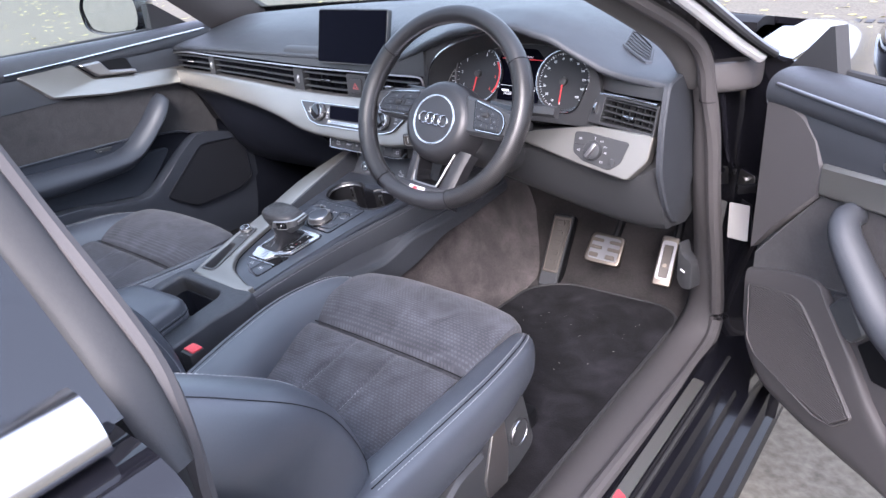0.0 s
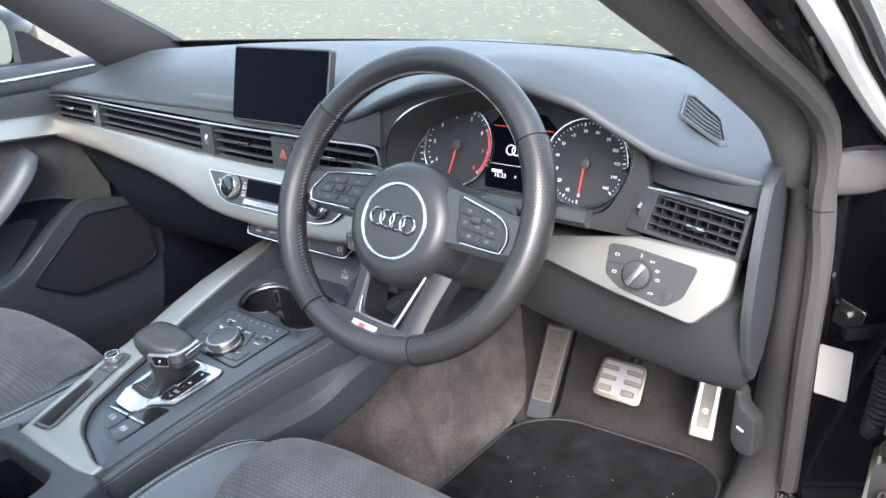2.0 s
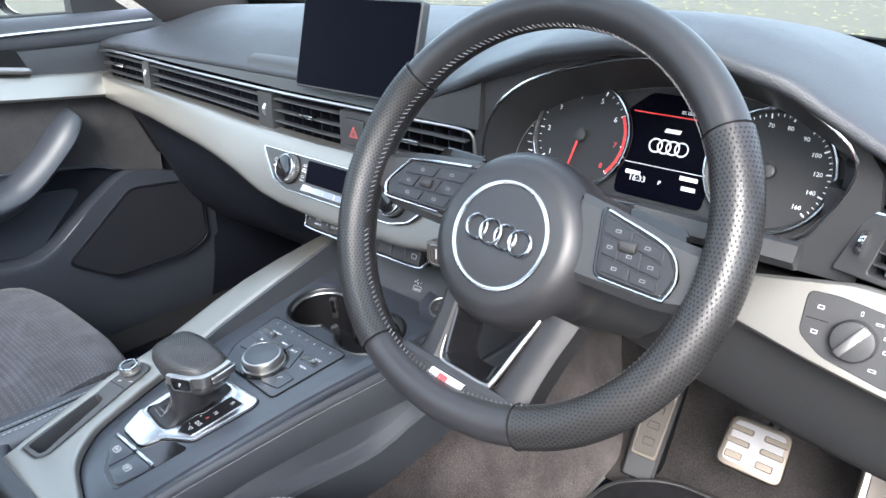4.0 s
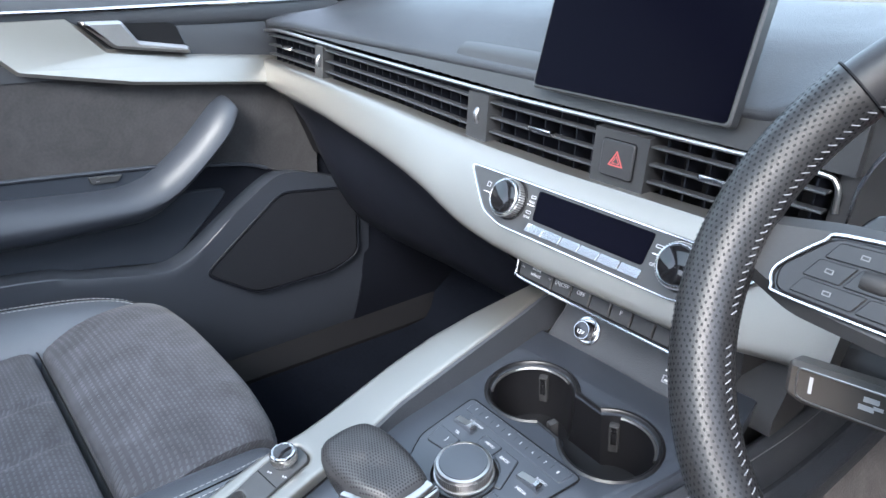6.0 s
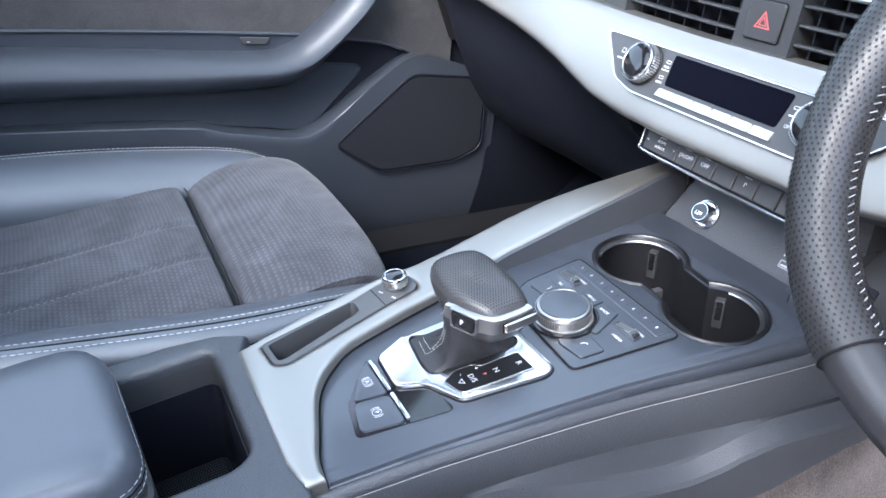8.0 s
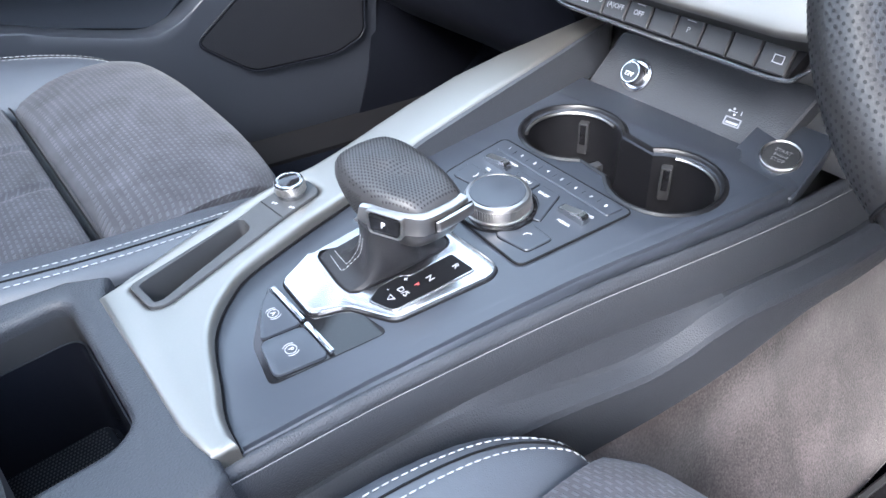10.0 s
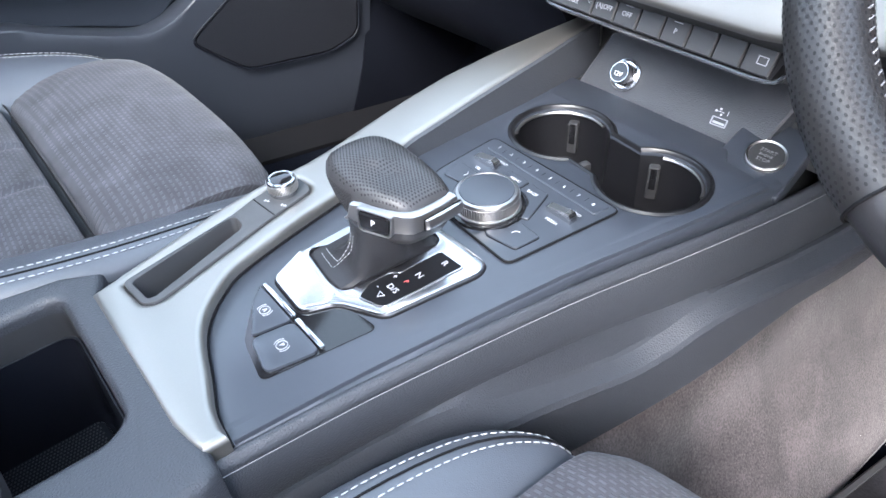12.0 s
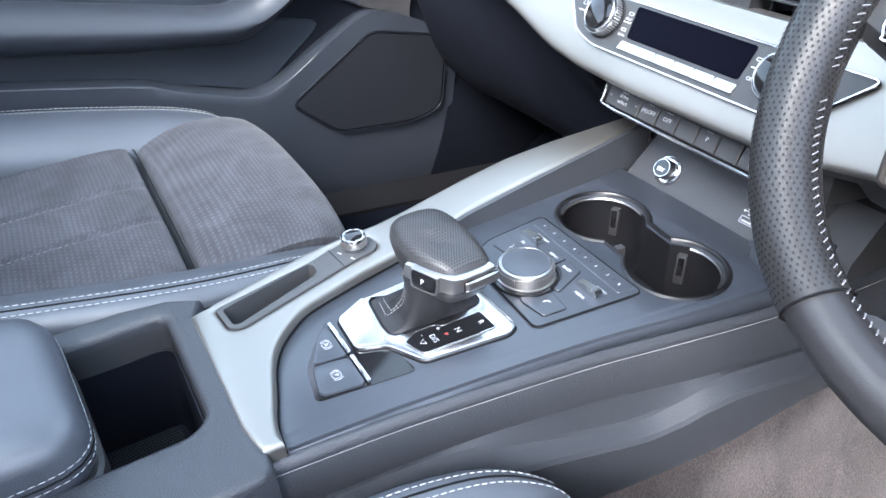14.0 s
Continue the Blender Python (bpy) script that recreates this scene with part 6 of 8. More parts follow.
knob_bm = loft([knob_ring(z, s, l) for z, s, l in ((0.024, 0.42, 0.50), (0.027, 0.72, 0.46), (0.031, 0.88, 0.38), (0.0365, 0.95, 0.26), (0.043, 0.985, 0.14), (0.049, 1.0, 0.06), (0.054, 0.998, 0.01), (0.058, 0.978, 0), (0.0618, 0.93, 0), (0.0648, 0.855, 0), (0.0670, 0.75, 0), (0.0685, 0.60, 0), (0.0694, 0.40, 0), (0.0697, 0.12, 0))])
tree = BVHTree.FromBMesh(knob_bm)
dots = bmesh.new()


def dot(origin, way, r):
    hit, nrm, _, _ = tree.ray_cast(Vector(origin), Vector(way), 0.2)
    if hit is not None and nrm.dot(Vector(way)) < -0.45:
        u = nrm.cross(Vector((0.3, 1, 0.2))).normalized()
        v = nrm.cross(u)
        c = hit + nrm * 0.00015
        dots.faces.new([dots.verts.new(c + u * r * 1.25 * math.cos(q) + v * r * 0.8 * math.sin(q)) for q in (math.pi * w / 3 for w in range(6))])


for i in range(-22, 23):
    for j in range(-20, 21):
        dot((0.006 + i * 0.0021, -0.088 + j * 0.0024 + (0.0012 if i % 2 else 0), 0.12), (0, 0, -1), 0.00075)
for k in range(72):
    a = radians(95 + 180 * k / 72)
    for j in range(9):
        dot((0.006 + 0.1 * math.cos(a), -0.088 + 0.1 * math.sin(a), 0.040 + 0.0021 * j + (0.00105 if k % 2 else 0)), (-math.cos(a), -math.sin(a), 0), 0.0006)
head_ = part("grip", moved(knob_bm, KG), KNOBLEATHER, gs, "perforated black leather grip", sharp=60)
tagged(part("perforation", moved(dots, KG), HOLE, head_), kind="stuff")
BAND = [(-0.004, -0.1150, 0.0330, 0.0350), (0.004, -0.1168, 0.0350, 0.0420), (0.0105, -0.1174, 0.0385, 0.0548), (0.018, -0.1155, 0.0388, 0.0566), (0.034, -0.1096, 0.0395, 0.0566), (0.0468, -0.1002, 0.0400, 0.0556), (0.0500, -0.0965, 0.0400, 0.0552), (0.0512, -0.090, 0.0402, 0.0548), (0.0520, -0.075, 0.0408, 0.0546), (0.0505, -0.0615, 0.0415, 0.0545)]
band_rows = []
for i, (x, y, lo, hi) in enumerate(BAND):
    px, py = BAND[min(i + 1, len(BAND) - 1)][0] - BAND[max(i - 1, 0)][0], BAND[min(i + 1, len(BAND) - 1)][1] - BAND[max(i - 1, 0)][1]
    n = Vector((py, -px, 0)).normalized()
    p, up = Vector((x, y, 0)), Vector((0, 0, 1))
    band_rows.append([p - n * 0.006 + up * hi, p - n * 0.0012 + up * hi, p + n * 0.0003 + up * (hi - 0.0009), p + n * 0.0008 + up * (0.7 * hi + 0.3 * lo), p + n * 0.0002 + up * (lo + 0.0012), p - n * 0.0015 + up * lo, p - n * 0.008 + up * (lo + 0.001)])
part("grip_band", moved(loft(band_rows), KG), SATIN, gs, "satin silver band", sharp=50)
PB = KG @ frame_at((0.0300, -0.1120, 0.0480), (0.86, 0.43, -0.04), (0.44, -0.89, 0.10))
pb = part("park_button", plate(round_corners([(-0.0092, -0.0068), (0.0108, -0.0070), (0.0115, 0.0062), (-0.0110, 0.0066)], 0.0028), 0, 0.0026, bevel=0.0010, m=PB, steps=2), GLOSSBLACK, gs, "black park button")
part("letter", text_mesh("P", 0.0062, PB @ pose(0, 0, 0.0028)), WHITE, pb)
part("button_frame", plate(round_corners([(-0.0112, -0.0088), (0.0128, -0.0088), (0.0138, 0.0082), (-0.0132, 0.0084)], 0.0036), -0.004, 0.0022, holes=[round_corners([(-0.0096, -0.0072), (0.0112, -0.0074), (0.0119, 0.0066), (-0.0114, 0.0070)], 0.0028)], bevel=0.0009, m=PB, steps=2), SATIN, pb, "silver button frame")
part("side_trigger", moved(smooth_loft([[Vector((0.050, y, lo)), Vector((0.0535 + k, y, lo + 0.0006)), Vector((0.0545 + k, y, lo + 0.004)), Vector((0.0540 + k, y, hi)), Vector((0.050, y, hi + 0.0006))] for y, lo, hi, k in ((-0.0885, 0.0412, 0.0485, -0.0030), (-0.0870, 0.0408, 0.0492, 0.0), (-0.072, 0.0412, 0.0496, 0.0006), (-0.0600, 0.0418, 0.0500, 0.0), (-0.0585, 0.0425, 0.0495, -0.0025))], 2, 2), KG), SATIN, gs, "silver side trigger")
part("trigger_gap", moved(tube([Vector((0.0524, y, z)) for y, z in ((-0.0895, 0.0415), (-0.0895, 0.0500), (-0.060, 0.0510))], 0.0006, 5), KG), BLACK, gs, "dark gap over the trigger")
part("shaft", moved(lathe([(0.012, -0.03), (0.014, 0.0), (0.018, 0.012)], 20), Matrix.Translation((0.014, -0.096, 0.565))), SMOOTHLEATHER, gs)


# console flanks
edge_x = [(p.y, p.x) for p in spline([(a, b, 0) for a, b in [(0.0785, -0.264)] + RIGHT + [(0.150, 0.22), (0.158, 0.30), (0.162, 0.46)]], 4)]
DROP = {
    "lip": [(-0.264, 0.004), (-0.15, 0.006), (-0.07, 0.0105), (0.0, 0.013), (0.08, 0.015), (0.14, 0.020), (0.46, 0.024)],
    "seam": [(-0.264, 0.011), (-0.15, 0.014), (-0.07, 0.0175), (0.0, 0.0205), (0.08, 0.0225), (0.14, 0.026), (0.46, 0.034)],
    "pad": [(-0.264, 0.048), (-0.10, 0.050), (-0.02, 0.0575), (0.03, 0.061), (0.084, 0.067), (0.143, 0.072), (0.46, 0.09)],
    "ledge": [(-0.264, 0.052), (-0.158, 0.0525), (-0.116, 0.056), (-0.071, 0.069), (-0.02, 0.0852), (0.032, 0.0954), (0.058, 0.0941), (0.082, 0.0854), (0.10, 0.0745), (0.131, 0.0745), (0.273, 0.085), (0.46, 0.098)],
    "strut": [(-0.264, 0.066), (-0.13, 0.068), (-0.079, 0.075), (-0.03, 0.084), (0.02, 0.0925), (0.054, 0.0960), (0.072, 0.0925), (0.095, 0.0790), (0.117, 0.0760), (0.14, 0.0765), (0.273, 0.088), (0.46, 0.10)],
    "foot": [(-0.264, 0.155), (0.027, 0.152), (0.14, 0.1385), (0.207, 0.112), (0.296, 0.117), (0.46, 0.125)],
}


def flank(y, offsets):
    """A cross-section of the console's driver side: steps outward from the panel's edge and heights under the panel."""
    x, z = interp(edge_x, y), 0.540 + 0.139 * y
    return [Vector((x + a, y, z - eased(DROP[n], y) + b if n else z + b)) for a, n, b in offsets]


flank_y = [-0.264 + 0.724 * k / 90 for k in range(91)]
part("panel_lip", loft([flank(y, ((-0.012, "", 0.0006), (-0.006, "", -0.0004), (-0.0012, "", -0.0030), (0.0012, "", -0.0055), (0.0022, "lip", 0.0003), (-0.002, "lip", -0.002), (-0.012, "lip", -0.002))) for y in flank_y if y < 0.19]), PANEL, con, "rounded satin panel edge", sharp=70)
part("soft_ridge", loft([flank(y, ((-0.004, "lip", -0.005), (0.0012, "lip", 0.0000), (0.0032, "lip", 0.0014), (0.0058, "lip", 0.0004), (0.0082, "lip", -0.0035), (0.0095, "seam", 0.0004), (0.0092, "seam", -0.0006), (-0.004, "seam", -0.002))) for y in flank_y]), GRAINSOFT, con, "leather-grained soft ridge", sharp=60)
part("pad_seam", tube([flank(y, ((0.0096, "seam", -0.0004),))[0] for y in flank_y], 0.00032, 5), DARKTHREAD, con, "fine pale seam")
part("side_pad", loft([flank(y, ((-0.004, "seam", -0.002), (0.0090, "seam", -0.0008), (0.0102, "seam", -0.004), (0.0118, "pad", 0.003), (0.0112, "pad", 0.0), (-0.01, "pad", -0.003))) for y in flank_y]), SOFT, con, "soft dark side pad", sharp=60)
part("lower_side", loft([flank(y, ((0.0, "pad", 0.004), (0.0095, "pad", -0.001), (0.0150, "ledge", 0.004), (0.0170, "ledge", 0.0005), (0.0300, "strut", -0.004), (0.0325, "strut", -0.0085), (0.0335, "foot", 0.004), (0.0325, "foot", -0.004), (-0.02, "foot", -0.02))) for y in flank_y]), GRAINSOFT, con, "dark plastic lower side with a moulded strut", sharp=14)
part("left_side", loft([[Vector((-0.138, y, z1)), Vector((-0.11, y, z1)), Vector((-0.11, y, 0.35)), Vector((-0.155, y, 0.35)), Vector((-0.150, y, (z1 + 0.35) / 2))] for y, z1 in ((-0.27, 0.49), (-0.1, 0.51), (0.1, 0.54), (0.25, 0.56), (0.5, 0.58))]), BLACK, con, "dark plastic lower side")
part("front_fill", loft([[(x, 0.215, 0.53), (x, 0.215, 0.43), (x, 0.55, 0.43), (x, 0.55, 0.62), (x, 0.30, 0.62)] for x in (-0.13, 0.125)]), PLASTIC, con)
# rear part with the open cubby
cub = round_corners([(-0.098, -0.287), (0.030, -0.286), (0.041, -0.300), (0.039, -0.60), (-0.098, -0.60)], 0.014, 6)
rear_out = [(-0.103, -0.255), (-0.082, -0.264), (0.0, -0.2640), (0.056, -0.2640), (0.070, -0.2615), (0.0835, -0.2590), (0.098, -0.2605), (0.1035, -0.270), (0.1035, -0.30), (0.094, -0.36), (0.090, -0.62), (-0.125, -0.62), (-0.125, -0.32), (-0.118, -0.28)]
rear = part("rear_body", plate(rear_out, -0.14, 0.010, holes=[cub], bevel=0.007, m=KM, steps=4), GRAINSOFT, con, "dark soft rear console body", sharp=50)
part("cubby_lining", moved(loft([[Vector((a * s, b, z)) for a, b in cub] for z, s in ((-0.002, 1.0), (-0.024, 0.99))], True, False), KM), PLASTIC, rear, "dark grey cubby lining")
part("cubby", moved(loft([[Vector((-0.03 + (a + 0.03) * s, -0.45 + (b + 0.45) * (0.5 + 0.5 * s), z)) for a, b in cub] for z, s in ((-0.024, 0.99), (-0.0245, 0.975), (-0.104, 0.93), (-0.110, 0.88))], True, "end"), KM), DARKSHADEPLASTIC, rear, "deep black open cubby")
part("cubby_mat", plate(round_corners([(-0.088, -0.300), (0.028, -0.298), (0.030, -0.58), (-0.088, -0.58)], 0.01), -0.109, -0.103, bevel=0.001, m=KM), DARKSHADEPLASTIC, rear, "black rubber cubby mat")
bm = bmesh.new()
for i in range(38):
    for j in range(44):
        c = Vector((-0.085 + i * 0.003, -0.305 - j * 0.0026 - (0.0013 if i % 2 else 0), -0.103))
        bm.faces.new([bm.verts.new(c + Vector((0.001 * math.cos(q), 0.0009 * math.sin(q), 0.0004 + 0.0002 * math.sin(q)))) for q in (math.pi * w / 3 for w in range(6))])
tagged(part("mat_dots", moved(bm, KM), PLASTIC, rear), kind="stuff")
part("cubby_clip", box(0.0355, -0.300, -0.040, 0.004, 0.005, 0.013, 0.001, m=KM), SATIN, rear)
arm = thing("armrest", "black leather armrest with white stitching", "armrest", (-0.03, -0.50, 0.50))
arm_o = round_corners([(-0.115, -0.365), (0.046, -0.352), (0.050, -0.66), (-0.115, -0.66)], 0.035, 5)
part("cushion", moved(loft([[Vector((-0.03 + (a + 0.03) * s, -0.5 + (b + 0.5) * s, z)) for a, b in arm_o] for z, s in ((0.000, 0.95), (0.008, 0.985), (0.022, 1.0), (0.036, 0.99), (0.046, 0.95), (0.052, 0.86), (0.055, 0.6), (0.056, 0.2))]), KM), LEATHER, arm, "padded black leather", sharp=80)
part("base", plate(arm_o, -0.02, 0.0, bevel=0.003, m=KM), PLASTIC, arm)
part("stitch", moved(stitches([Vector((-0.03 + (a + 0.03) * 1.0, -0.5 + (b + 0.5) * 1.0, 0.0255)) for a, b in arm_o + arm_o[:1]], 0.0040, 0.0018, 0.0005), KM), THREAD, arm, "pale stitching")
part("stitch", moved(stitches([Vector((-0.03 + (a + 0.03) * 1.001, -0.5 + (b + 0.5) * 1.001, 0.0165)) for a, b in arm_o + arm_o[:1]], 0.0040, 0.0018, 0.0005), KM), THREAD, arm, "pale stitching")
part("fold", moved(tube([Vector((-0.03 + (a + 0.03) * 1.0, -0.5 + (b + 0.5) * 1.0, 0.021)) for a, b in arm_o], 0.0009, 6, closed=True), KM), BLACK, arm, "dark sewn fold")
bk_ = thing("belt_buckle", "black belt buckle with a red button", "buckle", (0.139, -0.424, 0.36))
part("buckle_body", box(0.139, -0.424, 0.452, 0.032, 0.030, 0.092, 0.005), RUBBER, bk_)
part("buckle_button", box(0.139, -0.422, 0.4965, 0.026, 0.020, 0.008, 0.002), RED, bk_, "red push button")
part("buckle_stalk", box(0.139, -0.434, 0.37, 0.018, 0.03, 0.08, 0.004), RUBBER, bk_)


RIMTHREAD = mat("dull grey thread", (0.17, 0.17, 0.18), 0.8, vary=0.1)
# ---- steering wheel ----
sw = thing("steering_wheel", "black leather sports steering wheel with perforated grips", "steering wheel", (0.3615, 0.10, 0.78))
W = frame_at((0.3615, 0.015, 0.815), (1, -0.03, 0), (0, -math.cos(radians(27.4)), math.sin(radians(27.4))))
RW_, RT = 0.1645, 0.0162
WS = W @ Matrix.Rotation(radians(-4), 4, "Z")


def rim_pt(a, out=0.0):
    flat = 1.0 - 0.035 * max(0.0, -math.sin(a)) ** 6
    r = (RW_ + out) * flat
    return Vector((r * math.cos(a), r * math.sin(a), 0))


def rim_arc(a0, a1, n, thick=RT):
    pts = [rim_pt(radians(a0 + (a1 - a0) * k / n)) for k in range(n + 1)]
    rows = []
    for k, p in enumerate(pts):
        u = p.normalized()
        rows.append([p + u * thick * math.cos(b) * 0.95 + Vector((0, 0, 1)) * thick * 1.08 * math.sin(b) for b in (2 * math.pi * q / 16 for q in range(16))])
    return loft(rows)


PERF = mat("perforated wheel leather", (0.017, 0.0165, 0.017), 0.38, bump=0.12, size=0.0016, kind="voronoi", vary=0.08, blotch=0.1)
part("rim_top", moved(rim_arc(33, 146, 40), W), SMOOTHLEATHER, sw, "smooth black leather rim")
part("rim_bottom", moved(rim_arc(238, 293, 24), W), SMOOTHLEATHER, sw, "smooth black leather rim")
for a0, a1 in ((146, 238), (293, 393)):
    part("grip", moved(rim_arc(a0, a1, 36, RT + 0.0012), W), PERF, sw, "perforated leather grip")
# dimples of the grips
bm = bmesh.new()
for a0, a1 in ((147, 237), (294, 392)):
    na = int((a1 - a0) * 0.95)
    for i in range(na):
        a = radians(a0 + (a1 - a0) * (i + 0.5) / na)
        p = rim_pt(a)
        u = p.normalized()
        t = Vector((-u.y, u.x, 0))
        for j in range(34):
            b = 2 * math.pi * (j + 0.5 * (i % 2)) / 34
            nrm = u * math.cos(b) * 0.95 + Vector((0, 0, 1.08 * math.sin(b)))
            c = p + nrm * (RT + 0.0014)
            nn = nrm.normalized()
            s = nn.cross(t)
            bm.faces.new([bm.verts.new(c + t * 0.00090 * math.cos(q) + s * 0.00066 * math.sin(q)) for q in (math.pi * w / 3 for w in range(6))])
tagged(part("perforation", moved(bm, W), HOLE, sw), kind="stuff")
# cross stitching along the inner side of the rim
bm = bmesh.new()
for k in range(210):
    a = radians(360 * k / 210)
    if 195 < math.degrees(a) % 360 < 200 or not (20 < math.degrees(a) or math.degrees(a) < -20):
        continue
    p = rim_pt(a)
    u = p.normalized()
    t = Vector((-u.y, u.x, 0))
    base = p - u * RT * 0.985 + Vector((0, 0, 0.0050))
    tube([base - t * 0.0013 + Vector((0, 0, -0.0020)) - u * 0.0005, base - u * 0.0002, base + t * 0.0013 + Vector((0, 0, 0.0020)) + u * 0.0006], 0.00042, 5, bm=bm)
part("rim_stitching", moved(bm, W), RIMTHREAD, sw, "pale grey stitching")
for a in (33, 146, 238, 293):
    p = rim_pt(radians(a))
    u = p.normalized()
    part("rim_seam", moved(tube([p + u * (RT + 0.0014) * math.cos(b) * 0.95 + Vector((0, 0, (RT + 0.0014) * 1.08 * math.sin(b))) for b in (2 * math.pi * q / 18 for q in range(18))], 0.0008, 5, closed=True), W), BLACK, sw)
# boss
BC = WS @ pose(-0.001, -0.020, 0)
part("airbag_cover", moved(lathe([(0.071, -0.055), (0.0725, -0.03), (0.0705, -0.012), (0.0645, -0.001), (0.058, 0.0045), (0.0525, 0.006), (0.03, 0.0068), (0, 0.007)], 56), BC), SMOOTHLEATHER, sw, "smooth dark airbag cover", sharp=80)
em = part("emblem_ring", moved(tube([Vector((0.0420 * math.cos(a), 0.0420 * math.sin(a), 0.0066)) for a in (2 * math.pi * q / 64 for q in range(64))], 0.0022, 8, flat=0.7, closed=True), BC), CHROME, sw, "large chrome ring")
for k in range(4):
    part("small_ring", moved(tube([Vector((0.0096 * math.cos(a) - 0.0213 + 0.0142 * k, 0.0096 * math.sin(a), 0.0078 + 0.0006 * (k % 2))) for a in (2 * math.pi * q / 32 for q in range(32))], 0.0016, 8, closed=True), BC), CHROME, em, "small chrome ring")
# side spokes with key pads
PADS = {-1: [(-0.044, 0.025), (-0.116, 0.019), (-0.136, -0.004), (-0.133, -0.016), (-0.062, -0.016)], 1: [(0.072, 0.022), (0.126, 0.006), (0.136, -0.010), (0.131, -0.027), (0.080, -0.025)]}
for sgn in (-1, 1):
    sp_o = [(0.045, 0.031), (0.126, 0.015), (0.158, 0.012), (0.158, -0.030), (0.125, -0.036), (0.05, -0.034)] if sgn > 0 else [(-0.045, 0.034), (-0.116, 0.028), (-0.158, 0.020), (-0.158, -0.012), (-0.125, -0.024), (-0.05, -0.028)]
    spk = part("side_spoke", plate(round_corners(sp_o, 0.008), -0.022, -0.003, bevel=0.006, m=W), PLASTIC, sw, "dark side spoke")
    pad_o = round_corners(PADS[sgn], 0.006)
    part("key_pad", plate(pad_o, -0.006, 0.001, bevel=0.0012, m=W), KEYBLACK, spk, "dark key pad")
    mid = sum((Vector(p) for p in pad_o), Vector((0, 0))) / len(pad_o)
    part("pad_surround", plate([mid + (Vector(p) - mid) * 1.10 for p in pad_o], -0.010, -0.0008, bevel=0.0012, m=W), GLOSSBLACK, spk, "glossy black pad surround")
    outer_ = spline([(-0.052, 0.0262, 0.0008), (-0.112, 0.0205, 0.0008), (-0.121, 0.0150, 0.0008), (-0.1365, -0.004, 0.0008), (-0.1350, -0.0140, 0.0008), (-0.128, -0.0170, 0.0008), (-0.072, -0.0170, 0.0008)] if sgn < 0 else [(0.076, 0.0215, 0.0008), (0.124, 0.0075, 0.0008), (0.1365, -0.010, 0.0008), (0.1330, -0.0260, 0.0008), (0.127, -0.0280, 0.0008), (0.084, -0.0262, 0.0008)], 4)
    part("pad_edge", moved(tube(outer_, 0.0010, 6), W), CHROME, spk, "thin chrome edge")
    tl, tr, br, bl = [Vector(p) for p in ((PADS[sgn][1], PADS[sgn][0], PADS[sgn][4], PADS[sgn][3]) if sgn < 0 else (PADS[sgn][0], PADS[sgn][1], PADS[sgn][3], PADS[sgn][4]))]
    for u0, u1, v0, v1 in ((0.06, 0.48, 0.08, 0.34), (0.50, 0.94, 0.08, 0.34), (0.05, 0.30, 0.37, 0.66), (0.32, 0.64, 0.37, 0.66), (0.66, 0.94, 0.37, 0.66), (0.08, 0.50, 0.69, 0.93), (0.52, 0.92, 0.69, 0.93)):
        q = [tl.lerp(tr, u).lerp(bl.lerp(br, u), v) for u, v in ((u0, v0), (u1, v0), (u1, v1), (u0, v1))]
        part("key", plate(round_corners(q, 0.0012, 2), 0.001, 0.0022, bevel=0.0005, m=W), KEYBLACK, spk)
        c = sum(q, Vector((0, 0))) / 4
        part("symbol", plate([(c.x - 0.0020, c.y - 0.0012), (c.x + 0.0020, c.y - 0.0012), (c.x + 0.0020, c.y + 0.0012), (c.x - 0.0020, c.y + 0.0012)], 0.0022, 0.0024, holes=[[(c.x - 0.0015, c.y - 0.0007), (c.x + 0.0015, c.y - 0.0007), (c.x + 0.0015, c.y + 0.0007), (c.x - 0.0015, c.y + 0.0007)]], m=W), DIMPRINT, spk)
    part("thumb_roller", moved(lathe([(0, -0.006), (0.0045, -0.006), (0.005, -0.004), (0.005, 0.004), (0.0045, 0.006), (0, 0.006)], 20), W @ pose(tl.lerp(br, 0.45).x, tl.lerp(br, 0.45).y, 0.0005, 0, 90, 0)), RUBBER, spk, "ribbed roller")
    part("shift_paddle", plate(round_corners([(sgn * 0.070, 0.036), (sgn * 0.118, 0.034), (sgn * 0.126, 0.018), (sgn * 0.08, 0.008)], 0.006), -0.040, -0.036, bevel=0.0015, m=WS), GLOSSBLACK, sw, "dark shift paddle")
# lower spokes, sunk towards the boss
WL = WS @ Matrix.Translation((0.008, -0.150, -0.004)) @ Matrix.Rotation(radians(-7), 4, "X") @ Matrix.Translation((0, 0.150, 0))
for sgn in (-1, 1):
    path = [(sgn * 0.040, -0.060), (sgn * 0.033, -0.100), (sgn * 0.024 - 0.0, -0.135), (sgn * 0.020, -0.160)]
    rows = []
    for k, (x, y) in enumerate(path):
        w = ((0.016, 0.0145, 0.016, 0.022) if sgn > 0 else (0.011, 0.0105, 0.013, 0.022))[k]
        cx = x + sgn * ((0.014, 0.015, 0.020, 0.024) if sgn > 0 else (0.006, 0.007, 0.015, 0.024))[k]
        rows.append([Vector((cx - w, y, -0.027)), Vector((cx - w, y, -0.003)), Vector((cx - w * 0.5, y, 0.001)), Vector((cx + w * 0.5, y, 0.001)), Vector((cx + w, y, -0.004)), Vector((cx + w, y, -0.027))])
    part("lower_spoke", moved(smooth_loft(rows, 3, 1), WL), GAITER, sw, "dark lower spoke")
